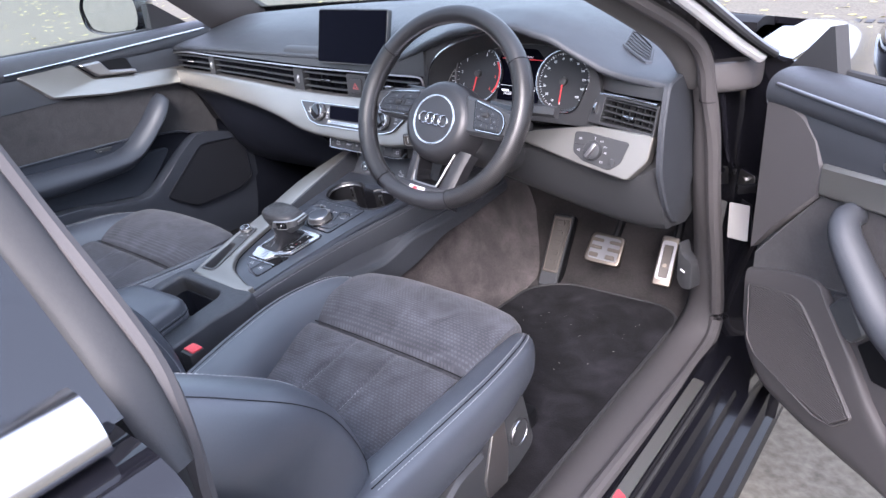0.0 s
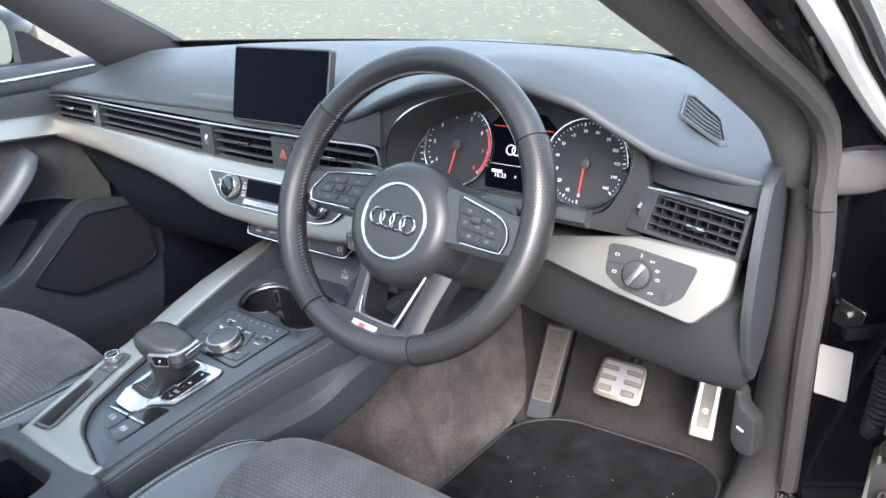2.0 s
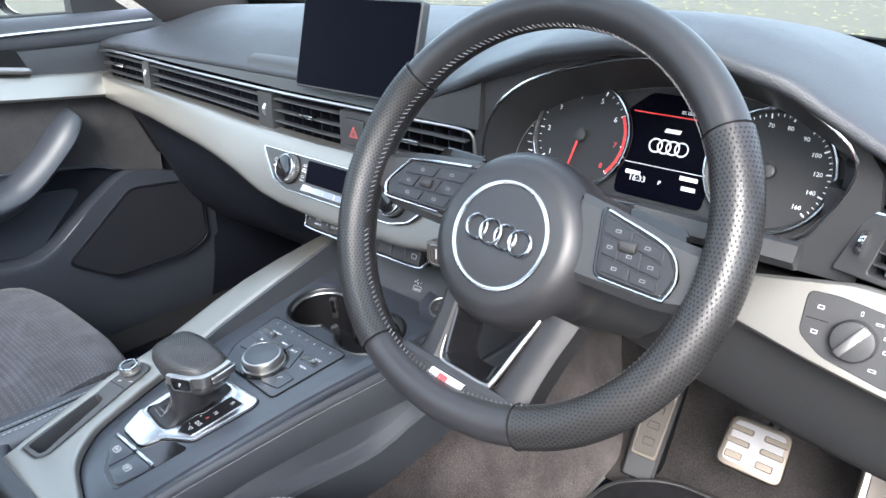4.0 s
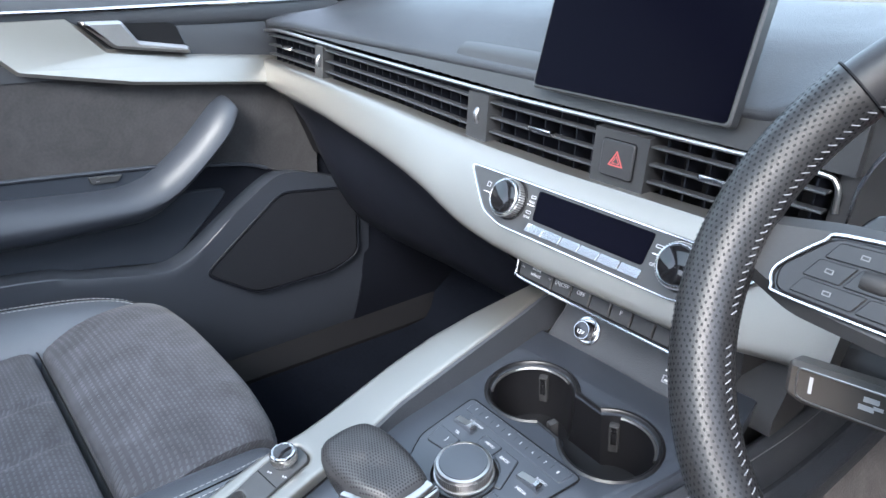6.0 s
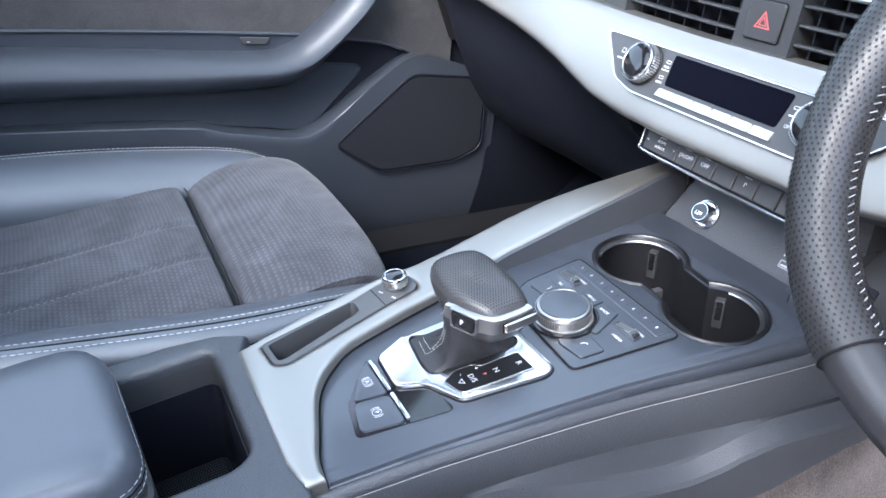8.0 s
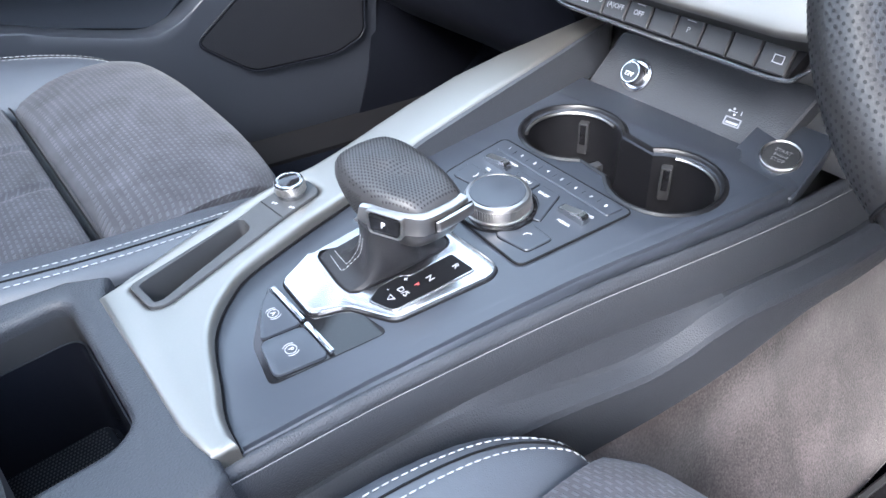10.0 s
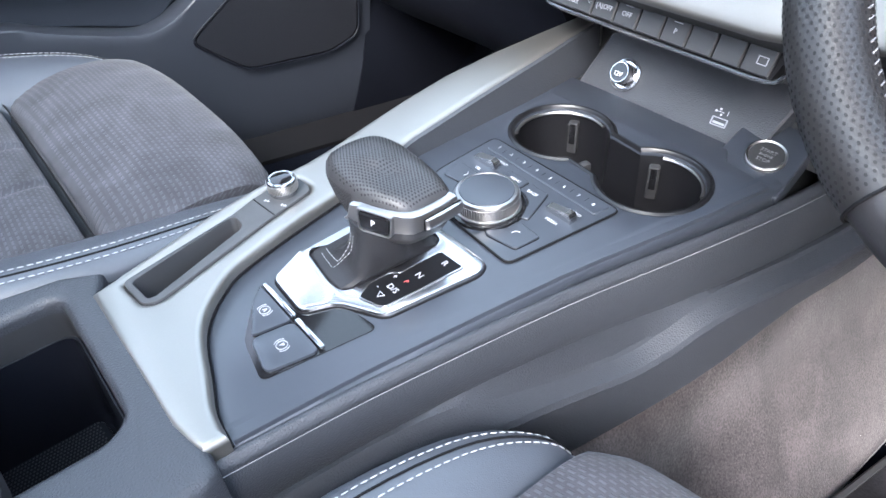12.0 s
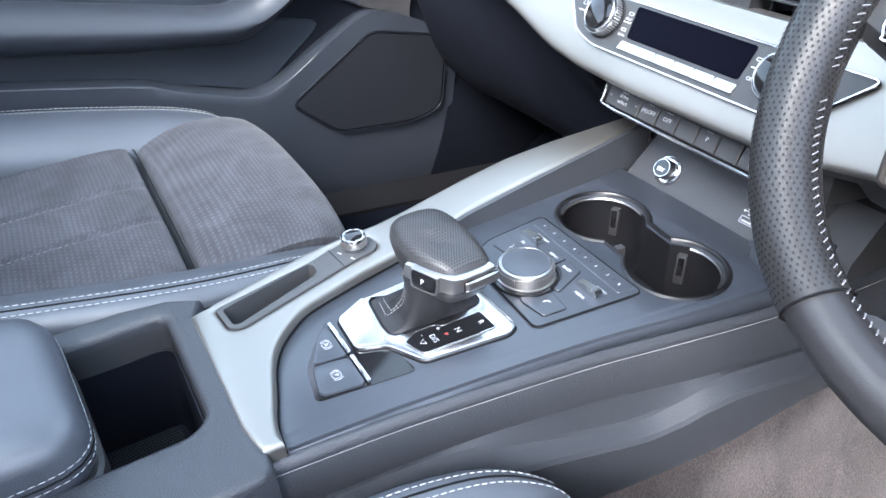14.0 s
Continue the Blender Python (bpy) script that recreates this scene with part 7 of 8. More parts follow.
part("spoke_foot", plate(round_corners([(-0.060, -0.132), (0.060, -0.132), (0.070, -0.160), (-0.070, -0.160)], 0.008), -0.012, 0.001, bevel=0.004, m=WS), SMOOTHLEATHER, sw, "dark spoke foot")
vin = round_corners([(-0.036, -0.066), (0.040, -0.066), (0.024, -0.130), (-0.022, -0.130)], 0.010)
ve = round_corners([(-0.0395, -0.060), (0.0435, -0.060), (0.027, -0.1335), (-0.025, -0.1335)], 0.012)
part("spoke_insert", plate(ve, -0.006, 0.0012, holes=[vin], bevel=0.0012, m=WL), GLOSSBLACK, sw, "glossy black insert")
part("insert_chrome", moved(tube(spline([(-0.0300, -0.112, 0.0016), (-0.0265, -0.1260, 0.0018), (-0.0215, -0.1315, 0.0018), (0.000, -0.1320, 0.0018), (0.0225, -0.1315, 0.0018), (0.0275, -0.1260, 0.0018), (0.0345, -0.098, 0.0018), (0.0418, -0.068, 0.0016)], 5), [0.0006 + 0.0014 * min(1.0, k / 8) for k in range(36)], 8), WL), SATIN, sw, "satin chrome edge")
v3 = round_corners([(-0.024, -0.066), (0.028, -0.066), (0.014, -0.119), (-0.012, -0.119)], 0.010)
part("insert_lining", moved(loft([[Vector((a, b, z)) for a, b in ring_] for z, ring_ in ((0.0, vin), (-0.024, v3))], True, False), WL), GLOSSBLACK, sw, "glossy black lining")
bd = part("badge", plate([(-0.021, -0.151), (0.013, -0.151), (0.017, -0.138), (-0.017, -0.138)], 0.001, 0.0022, m=WS), WHITE, sw, "small white and red badge")
part("badge_mark", plate([(-0.0115, -0.1500), (-0.002, -0.1500), (0.0015, -0.1390), (-0.0080, -0.1390)], 0.0022, 0.0026, m=WS), RED, bd, "red mark")
for k in range(3):
    part("badge_bar", plate([(0.000 + k * 0.0001, -0.1485 + k * 0.0024), (0.0085, -0.1485 + k * 0.0024), (0.0090, -0.1475 + k * 0.0024), (0.0005, -0.1475 + k * 0.0024)], 0.0022, 0.0026, m=WS), GREYPRINT, bd)
part("column_shroud", moved(smooth_loft([[Vector((a * s, b * s - 0.01, z)) for a, b in ((-0.07, 0.0), (-0.05, 0.045), (0.05, 0.045), (0.07, 0.0), (0.05, -0.055), (-0.05, -0.055))] for z, s in ((-0.05, 0.85), (-0.065, 1.0), (-0.13, 1.05), (-0.2, 1.1))], 3, 3), WS), PLASTIC, sw, "dark steering column shroud")
SL = frame_at((0.268, 0.060, 0.733), (1, 0, 0.12), (0, -1, 0.12))
stl = part("stalk", plate(round_corners([(-0.043, -0.010), (-0.034, -0.0135), (0.05, -0.0135), (0.05, 0.0125), (-0.043, 0.0115)], 0.004), -0.014, 0, bevel=0.003, m=SL), STALKGREY, sw, "grey control stalk")
face = round_corners([(-0.036, -0.0085), (-0.030, -0.0105), (0.045, -0.0105), (0.045, 0.0085), (-0.036, 0.0085)], 0.003)
part("stalk_edge", moved(tube([Vector((a, b, 0.0002)) for a, b in face], 0.0006, 6, closed=True), SL), SATIN, stl, "thin silver edge")
for x, y, w, h in ((-0.028, 0.0, 0.002, 0.010), (0.004, 0.003, 0.008, 0.003), (0.002, -0.002, 0.008, 0.003), (0.008, -0.0005, 0.005, 0.002)):
    part("stalk_mark", plate([(x - w / 2, y - h / 2), (x + w / 2, y - h / 2), (x + w / 2, y + h / 2), (x - w / 2, y + h / 2)], 0, 0.0003, m=SL), GREYPRINT, stl)
part("stalk", moved(loft([[Vector((x, 0.030, -0.07)) + Vector((0, b, c)) for b, c in ((-0.008, -0.010), (0.008, -0.010), (0.010, 0.0), (0.006, 0.008), (-0.006, 0.008), (-0.010, 0))] for x in (0.065, 0.09, 0.180, 0.187)]), W), PLASTIC, sw, "dark wiper stalk")


# ---- pedals and mat ----
def pedal(name, label, m, w, h, bars):
    p = thing(name, label, "pedal", m.translation)
    f = part("pad", plate(round_corners([(-w / 2, -h / 2), (w / 2, -h / 2), (w * 0.46, h / 2), (-w * 0.46, h / 2)], 0.015 if w > 0.06 else 0.008), 0, 0.010, bevel=0.004, m=m, steps=3), PEDALMETAL, p, "brushed steel pad")
    part("pad_inset", plate(round_corners([(-w * 0.40, -h * 0.38), (w * 0.40, -h * 0.38), (w * 0.37, h * 0.40), (-w * 0.37, h * 0.40)], 0.008), 0.010, 0.0106, m=m), DARKCHROME, f, "dull inset face")
    for bx, by, bw, bh in bars:
        part("stud_bar", plate(round_corners([(bx - bw / 2, by - bh / 2), (bx + bw / 2, by - bh / 2), (bx + bw / 2, by + bh / 2), (bx - bw / 2, by + bh / 2)], 0.002, 2), 0.0104, 0.0128, bevel=0.001, m=m), STUD if bh > 0.05 else PEDALMETAL, f, "worn raised bar")
    return p


BP = frame_at((0.469, 0.452, 0.372), (1, 0.1, -0.08), (0.1, -0.72, 0.69))
pb2 = pedal("brake_pedal", "brushed steel brake pedal with rubber studs", BP, 0.088, 0.074, [(-0.022, 0.018, 0.03, 0.008), (0.022, 0.018, 0.03, 0.008), (-0.022, 0.0, 0.03, 0.008), (0.022, 0.0, 0.03, 0.008), (-0.022, -0.019, 0.022, 0.010), (0.018, -0.019, 0.022, 0.010)])
part("pedal_arm", tube([(0.48, 0.475, 0.385), (0.49, 0.53, 0.47), (0.49, 0.58, 0.60)], 0.010, 8), BLACK, pb2)
AP = frame_at((0.612, 0.462, 0.372), (1, 0.15, -0.05), (0.15, -0.75, 0.60))
pa2 = pedal("accelerator_pedal", "long brushed steel accelerator pedal", AP, 0.042, 0.115, [(0, -0.002, 0.020, 0.075)])
part("pedal_arm", tube([(0.62, 0.49, 0.40), (0.62, 0.53, 0.48), (0.62, 0.58, 0.60)], 0.010, 8), BLACK, pa2)
part("stud", moved(lathe([(0.006, 0.0125), (0.005, 0.015), (0, 0.015)], 12), AP @ pose(0, -0.012, 0)), PEDALMETAL, pa2)
RP = frame_at((0.310, 0.508, 0.318), (1, 0.08, 0), (0.05, -0.80, 0.58))
pr2 = thing("footrest", "dark footrest with a steel inlay", "pedal", RP.translation)
fr = part("pad", plate(round_corners([(-0.028, -0.105), (0.022, -0.105), (0.027, 0.085), (-0.028, 0.085)], 0.008), 0, 0.010, bevel=0.004, m=RP), PLASTIC, pr2, "dark plastic frame")
part("steel_inlay", plate(round_corners([(-0.022, -0.068), (0.019, -0.068), (0.024, 0.078), (-0.024, 0.078)], 0.005), 0.010, 0.0125, holes=[round_corners([(-0.018, -0.062), (0.0145, -0.062), (0.0195, 0.072), (-0.0195, 0.072)], 0.004)], bevel=0.001, m=RP), PEDALMETAL, fr, "brushed steel surround")
part("inlay_face", plate(round_corners([(-0.019, -0.063), (0.0155, -0.063), (0.0205, 0.073), (-0.0205, 0.073)], 0.004), 0.010, 0.0116, m=RP), STUD, fr, "dull grey inlay face")
for k in range(5):
    part("rubber_stud", plate(round_corners([(-0.009, -0.048 + 0.026 * k), (0.009, -0.048 + 0.026 * k), (0.009, -0.036 + 0.026 * k), (-0.009, -0.036 + 0.026 * k)], 0.002, 2), 0.0125, 0.0145, bevel=0.001, m=RP), STUD, fr, "worn rubber stud")
part("footrest_body", box(-0.002, 0, -0.02, 0.050, 0.180, 0.04, 0.01, m=RP), BLACK, pr2)
fm = thing("floor_mat", "dark pile floor mat with sewn edge", "mat", (0.46, 0.2, 0.242))
mat_o = round_corners([(0.25, -0.30), (0.652, -0.30), (0.658, 0.435), (0.61, 0.475), (0.36, 0.462), (0.29, 0.40), (0.26, 0.1)], 0.04, 6)
part("carpet", plate(mat_o, 0.236, 0.250, bevel=0.004), MATCLOTH, fm, "dark pile")
part("edge", tube([Vector((a, b, 0.247)) for a, b in mat_o], 0.0045, 6, closed=True), RUBBER, fm, "sewn dark edge")
hl = thing("bonnet_lever", "dark plastic bonnet release lever", "lever", (0.69, 0.39, 0.36))
HL = frame_at((0.688, 0.374, 0.415), (0.93, -0.36, 0), (-0.36, -0.93, 0.02))
part("lever", plate(round_corners([(-0.021, 0.056), (-0.014, 0.050), (-0.010, 0.030), (0.016, 0.022), (0.020, -0.040), (-0.006, -0.046), (-0.019, -0.028)], 0.010), -0.02, 0.008, bevel=0.003, m=HL, steps=2), PLASTIC, hl)
part("lever_mark", plate([(-0.010, -0.004), (0.001, -0.007), (0.002, -0.003), (-0.009, 0.000)], 0.008, 0.0085, m=HL), WHITE, hl)


# ---- seats ----
def weave(name):
    """Dark cloth with rows of small raised lozenges."""
    m = mat(name, (0.040, 0.041, 0.048), 0.88, vary=0.1, blotch=0.4, sheen=0.10, spec=0.25)
    nt = m.node_tree
    tc = nt.nodes.new("ShaderNodeTexCoord")
    across, along = nt.nodes.new("ShaderNodeVectorMath"), nt.nodes.new("ShaderNodeVectorMath")
    lay = nt.nodes.new("ShaderNodeCombineXYZ")
    for k, (n, way) in enumerate(((across, (1, 0, 0.6)), (along, (0, 1, -0.9)))):
        n.operation = "DOT_PRODUCT"
        n.inputs[1].default_value = way
        nt.links.new(tc.outputs["Object"], n.inputs[0])
        nt.links.new(n.outputs["Value"], lay.inputs[k])
    br = nt.nodes.new("ShaderNodeTexBrick")
    br.inputs["Scale"].default_value = 1.0
    br.inputs["Brick Width"].default_value, br.inputs["Row Height"].default_value = 0.0072, 0.0046
    br.inputs["Mortar Size"].default_value, br.inputs["Mortar Smooth"].default_value = 0.00165, 0.4
    nt.links.new(lay.outputs[0], br.inputs["Vector"])
    bp = nt.nodes.new("ShaderNodeBump")
    bp.inputs["Strength"].default_value, bp.inputs["Distance"].default_value = 0.4, 0.0010
    bp.invert = True
    nt.links.new(br.outputs["Fac"], bp.inputs["Height"])
    b = nt.nodes["Principled BSDF"]
    thread = b.inputs["Base Color"].links[0].from_socket
    dim = nt.nodes.new("ShaderNodeMath")
    dim.operation = "MULTIPLY_ADD"
    nt.links.new(br.outputs["Fac"], dim.inputs[0])
    dim.inputs[1].default_value, dim.inputs[2].default_value = -0.42, 1.36
    shade = nt.nodes.new("ShaderNodeVectorMath")
    shade.operation = "SCALE"
    nt.links.new(thread, shade.inputs[0])
    nt.links.new(dim.outputs[0], shade.inputs["Scale"])
    nt.links.new(shade.outputs[0], b.inputs["Base Color"])
    nt.links.new(bp.outputs[0], nt.nodes["Principled BSDF"].inputs["Normal"])
    return m


WEAVE = brushed(weave("patterned seat cloth"), 17, 1.5, 0.22)


def seat(name, label, x0, dy, wide, lift):
    """A sports seat about the plane x = x0, its front dy further forward."""
    s = thing(name, label, "seat", (x0, -0.30 + dy, 0.24))

    def P(x, y, z):
        return Vector((x0 + wide * x, y + dy, z))

    # front pad
    rows = []
    for x in (-0.205, -0.196, -0.17, -0.09, 0.0, 0.09, 0.17, 0.196, 0.205):
        e = (abs(x) / 0.205) ** 6
        w = 0.014 * (1 - (x / 0.205) ** 4) if x0 > 0 else 0.008 * (1 - (x / 0.205) ** 2)
        rows.append([P(x, -0.215, 0.452 - 0.008 * e), P(x, -0.205, 0.470 - 0.006 * e), P(x, -0.15, 0.492 - 0.006 * e), P(x, -0.095 + 0.5 * w, 0.499 - 0.008 * e), P(x, -0.058 - 0.008 * e + w, 0.491 - 0.012 * e), P(x, -0.045 - 0.02 * e + w, 0.45), P(x, -0.055 - 0.015 * e + w, 0.415), P(x, -0.13, 0.41), P(x, -0.21, 0.42)])
    part("front_pad", smooth_loft(rows, 3, 3), WEAVE, s, "patterned cloth thigh pad", sharp=70)
    rim = [P(-0.2065, -0.10, 0.466), P(-0.2075, -0.15, 0.463), P(-0.2065, -0.200, 0.456), P(-0.198, -0.2165, 0.4585), P(-0.17, -0.2175, 0.4655), P(0.0, -0.2175, 0.468), P(0.17, -0.2175, 0.4655), P(0.198, -0.2165, 0.4585), P(0.2065, -0.200, 0.456), P(0.2075, -0.15, 0.463), P(0.2065, -0.10, 0.466)]
    part("pad_joint", tube(spline(rim, 5), 0.0010, 6), BLACK, s, "dark joint behind the pad")
    # centre cushion with two sewn channels
    rows = []
    for y, z in ((-0.222, 0.450), (-0.228, 0.466), (-0.26, 0.467), (-0.32, 0.458), (-0.42, 0.443), (-0.52, 0.437), (-0.54, 0.42)):
        top = []
        for k in range(61):
            x = -0.19 + 0.38 * k / 60
            dip = max(math.exp(-((abs(x) - 0.05) / 0.0035) ** 2), 0)
            top.append(P(x, y, z + 0.004 * (1 - (x / 0.19) ** 4) - 0.0035 * dip))
        rows.append(top + [P(0.19, y, z - 0.05), P(-0.19, y, z - 0.05)])
    cols = [spline([r[i] for r in rows], 3) for i in range(len(rows[0]))]
    part("cushion_centre", loft([[c[j] for c in cols] for j in range(len(cols[0]))]), WEAVE, s, "patterned cloth centre panel", sharp=70)
    for x in (-0.05, 0.05):
        part("seam", stitches([P(x, y, z + 0.0012) for y, z in ((-0.232, 0.4665), (-0.32, 0.458), (-0.42, 0.443), (-0.51, 0.437))], 0.004, 0.003, 0.0004), DARKTHREAD, s, "grey sewn seam")
    # bolsters
    for g in (-1, 1):
        spine = [(0.196, -0.066, 0.432, 0.020, 0.028), (0.212, -0.085, 0.442, 0.036, 0.038), (0.228, -0.14, 0.450, 0.046, 0.042), (0.240, -0.24, 0.453, 0.052, 0.046), (0.245, -0.36, 0.455, 0.055, 0.050), (0.245, -0.50, 0.455, 0.055, 0.052), (0.24, -0.56, 0.45, 0.05, 0.05)]
        inner = g * x0 < 0
        spine = [(x - (max(0.0, -0.20 - y) * (0.34 if x0 > 0 else 0.16) if inner else 0.0), y, z + lift, rx, rz + lift * 0.3) for x, y, z, rx, rz in spine]
        if inner and x0 < 0:
            near = lambda y: min(1.0, max(0.0, (y + 0.32) / 0.12))
            spine = [(x + 0.012 * near(y), y, z + 0.012 * near(y), rx, rz) for x, y, z, rx, rz in spine]
        rows = [[P(g * x + rx * squared(math.cos(a)), y, z + rz * squared(math.sin(a)) * (1.0 if math.sin(a) > 0 else 1.3) + 0.30 * g * rx * squared(math.cos(a))) for a in (2 * math.pi * k / 14 for k in range(14))] for x, y, z, rx, rz in spine]
        part("cushion_bolster", smooth_loft(rows, 4, 2), LEATHER, s, "black leather bolster", sharp=80)
        for d in (0.38, 0.66):
            b = math.acos(d ** (1 / 0.75))
            crest = [P(g * (x + rx * d), y, z + rz * squared(math.sin(b)) + 0.30 * rx * d + 0.0006) for x, y, z, rx, rz in spine[:-1]]
            part("stitch", stitches(spline(crest, 6), 0.0042, 0.0020, 0.0007), THREAD, s, "white stitching")
        fold = [P(g * (x + rx * 0.52), y, z + rz * squared(math.sin(math.acos(0.52 ** (1 / 0.75)))) + 0.30 * rx * 0.52 + 0.0002) for x, y, z, rx, rz in spine[:-1]]
        part("fold", tube(spline(fold, 6), 0.0009, 6), BLACK, s, "dark sewn fold")
        # backrest bolster
        tuck = 0.0 if inner else 0.022
        spine = [(0.225 - tuck, -0.525, 0.44, 0.05, 0.060), (0.235 - tuck, -0.540, 0.52, 0.055, 0.064), (0.24 - tuck, -0.575, 0.60, 0.055, 0.066), (0.238, -0.625, 0.67, 0.053, 0.060), (0.228, -0.69, 0.725, 0.048, 0.052), (0.205, -0.755, 0.775, 0.042, 0.045), (0.175, -0.805, 0.86, 0.032, 0.035), (0.15, -0.835, 0.95, 0.03, 0.03)]
        rows = [[P(g * x + rx * squared(math.cos(a)), y + ry * squared(math.sin(a)), z + 0.45 * ry * squared(math.sin(a))) for a in (2 * math.pi * k / 14 for k in range(14))] for x, y, z, rx, ry in spine]
        part("back_bolster", smooth_loft(rows, 4, 2), LEATHER, s, "black leather backrest bolster", sharp=80)
        for f, q in ((0.30, 0.97), (0.80, 0.74)) if inner else ((0.30, 0.97), (-0.75, 0.80)):
            line_ = [P(g * (x - rx * f), y + ry * q + 0.0012, z + 0.45 * ry * q) for x, y, z, rx, ry in spine]
            if f < 0 or (inner and f < 0.5):
                part("seam", tube(spline(line_, 6), 0.0005, 6), HOLE, s, "dark sewn seam")
            else:
                part("stitch", stitches(spline(line_, 6), 0.0042, 0.0020, 0.0008), THREAD, s, "white stitching")
    # backrest centre and shell
    rows = [[P(-w, y - 0.01, z), P(-0.10, y + 0.012, z), P(0, y + 0.018, z), P(0.10, y + 0.012, z), P(w, y - 0.01, z), P(w, y - 0.07, z - 0.02), P(0, y - 0.08, z - 0.02), P(-w, y - 0.07, z - 0.02)] for y, z, w in ((-0.56, 0.45, 0.19), (-0.60, 0.55, 0.19), (-0.69, 0.70, 0.18), (-0.79, 0.86, 0.15), (-0.85, 0.98, 0.14))]
    part("backrest", smooth_loft(rows, 3, 2), WEAVE, s, "patterned cloth backrest", sharp=70)
    rows = [[P(-w, y - 0.02, z), P(0, y - 0.03, z), P(w, y - 0.02, z), P(w * 0.96, y - 0.11, z - 0.03), P(0, y - 0.13, z - 0.03), P(-w * 0.96, y - 0.11, z - 0.03)] for y, z, w in ((-0.59, 0.40, 0.26), (-0.67, 0.58, 0.265), (-0.76, 0.72, 0.24), (-0.82, 0.84, 0.19), (-0.87, 1.0, 0.16), (-0.89, 1.04, 0.15))]
    part("back_shell", smooth_loft(rows, 3, 2), LEATHER, s, "black leather seat back", sharp=70)
    part("headrest", smooth_loft([[P(x, y, 1.04), P(x, y + 0.02, 1.10), P(x, y - 0.02, 1.19), P(x, y - 0.08, 1.18), P(x, y - 0.10, 1.10), P(x, y - 0.07, 1.04)] for x, y in ((-0.13, -0.84), (-0.11, -0.82), (0, -0.815), (0.11, -0.82), (0.13, -0.84))], 3, 3), LEATHER, s, "black leather headrest", sharp=80)
    # base and outer side trim
    part("base", box(x0, -0.31 + dy, 0.35, 0.38, 0.46, 0.14, 0.02), PLASTIC, s)
    for g in (-1, 1):
        part("slide_rail", box(x0 + g * 0.17, -0.28 + dy, 0.262, 0.04, 0.50, 0.05, 0.006), BLACK, s, "black seat rail")
        cover = [(-0.128, 0.31), (-0.160, 0.440), (-0.20, 0.455), (-0.35, 0.455), (-0.56, 0.45), (-0.60, 0.40), (-0.55, 0.31), (-0.20, 0.29)]
        mm_ = Matrix(((0, 0, g, x0 + g * 0.226), (1, 0, 0, dy), (0, 1, 0, 0), (0, 0, 0, 1)))
        sc = part("side_cover", plate(round_corners(cover, 0.03, 5), -0.02, 0.024, bevel=0.010, m=mm_), PLASTIC, s, "dark plastic side cover")
        if g * x0 > 0:
            part("silver_trim", plate(round_corners([(-0.250, 0.446), (-0.226, 0.424), (-0.219, 0.36), (-0.226, 0.300), (-0.278, 0.305), (-0.284, 0.345), (-0.268, 0.395)], 0.006), 0.024, 0.028, bevel=0.0015, m=mm_), SATIN, sc, "satin silver trim")
            kn = part("lumbar_knob", moved(lathe([(0.024, 0.022), (0.0235, 0.028), (0.021, 0.029), (0.019, 0.0285), (0, 0.028)], 32), mm_ @ pose(-0.188, 0.372, 0)), PLASTIC, sc, "round lumbar knob")
            part("knob_ring", moved(tube([Vector((0.0225 * math.cos(a), 0.0225 * math.sin(a), 0.0285)) for a in (2 * math.pi * q / 32 for q in range(32))], 0.001, 6, closed=True), mm_ @ pose(-0.188, 0.372, 0)), CHROME, kn, "chrome ring")
            part("height_lever", plate(round_corners([(-0.296, 0.422), (-0.300, 0.398), (-0.40, 0.352), (-0.44, 0.352), (-0.43, 0.385), (-0.36, 0.420)], 0.008), 0.024, 0.042, bevel=0.006, m=mm_), PLASTIC, sc, "long seat lever")
    return s


seat("sports_seat", "black leather and cloth driver's sports seat", 0.378, 0.0, 0.9, -0.001)
seat("sports_seat", "black leather and cloth passenger sports seat", -0.378, -0.015, 0.90, -0.003)


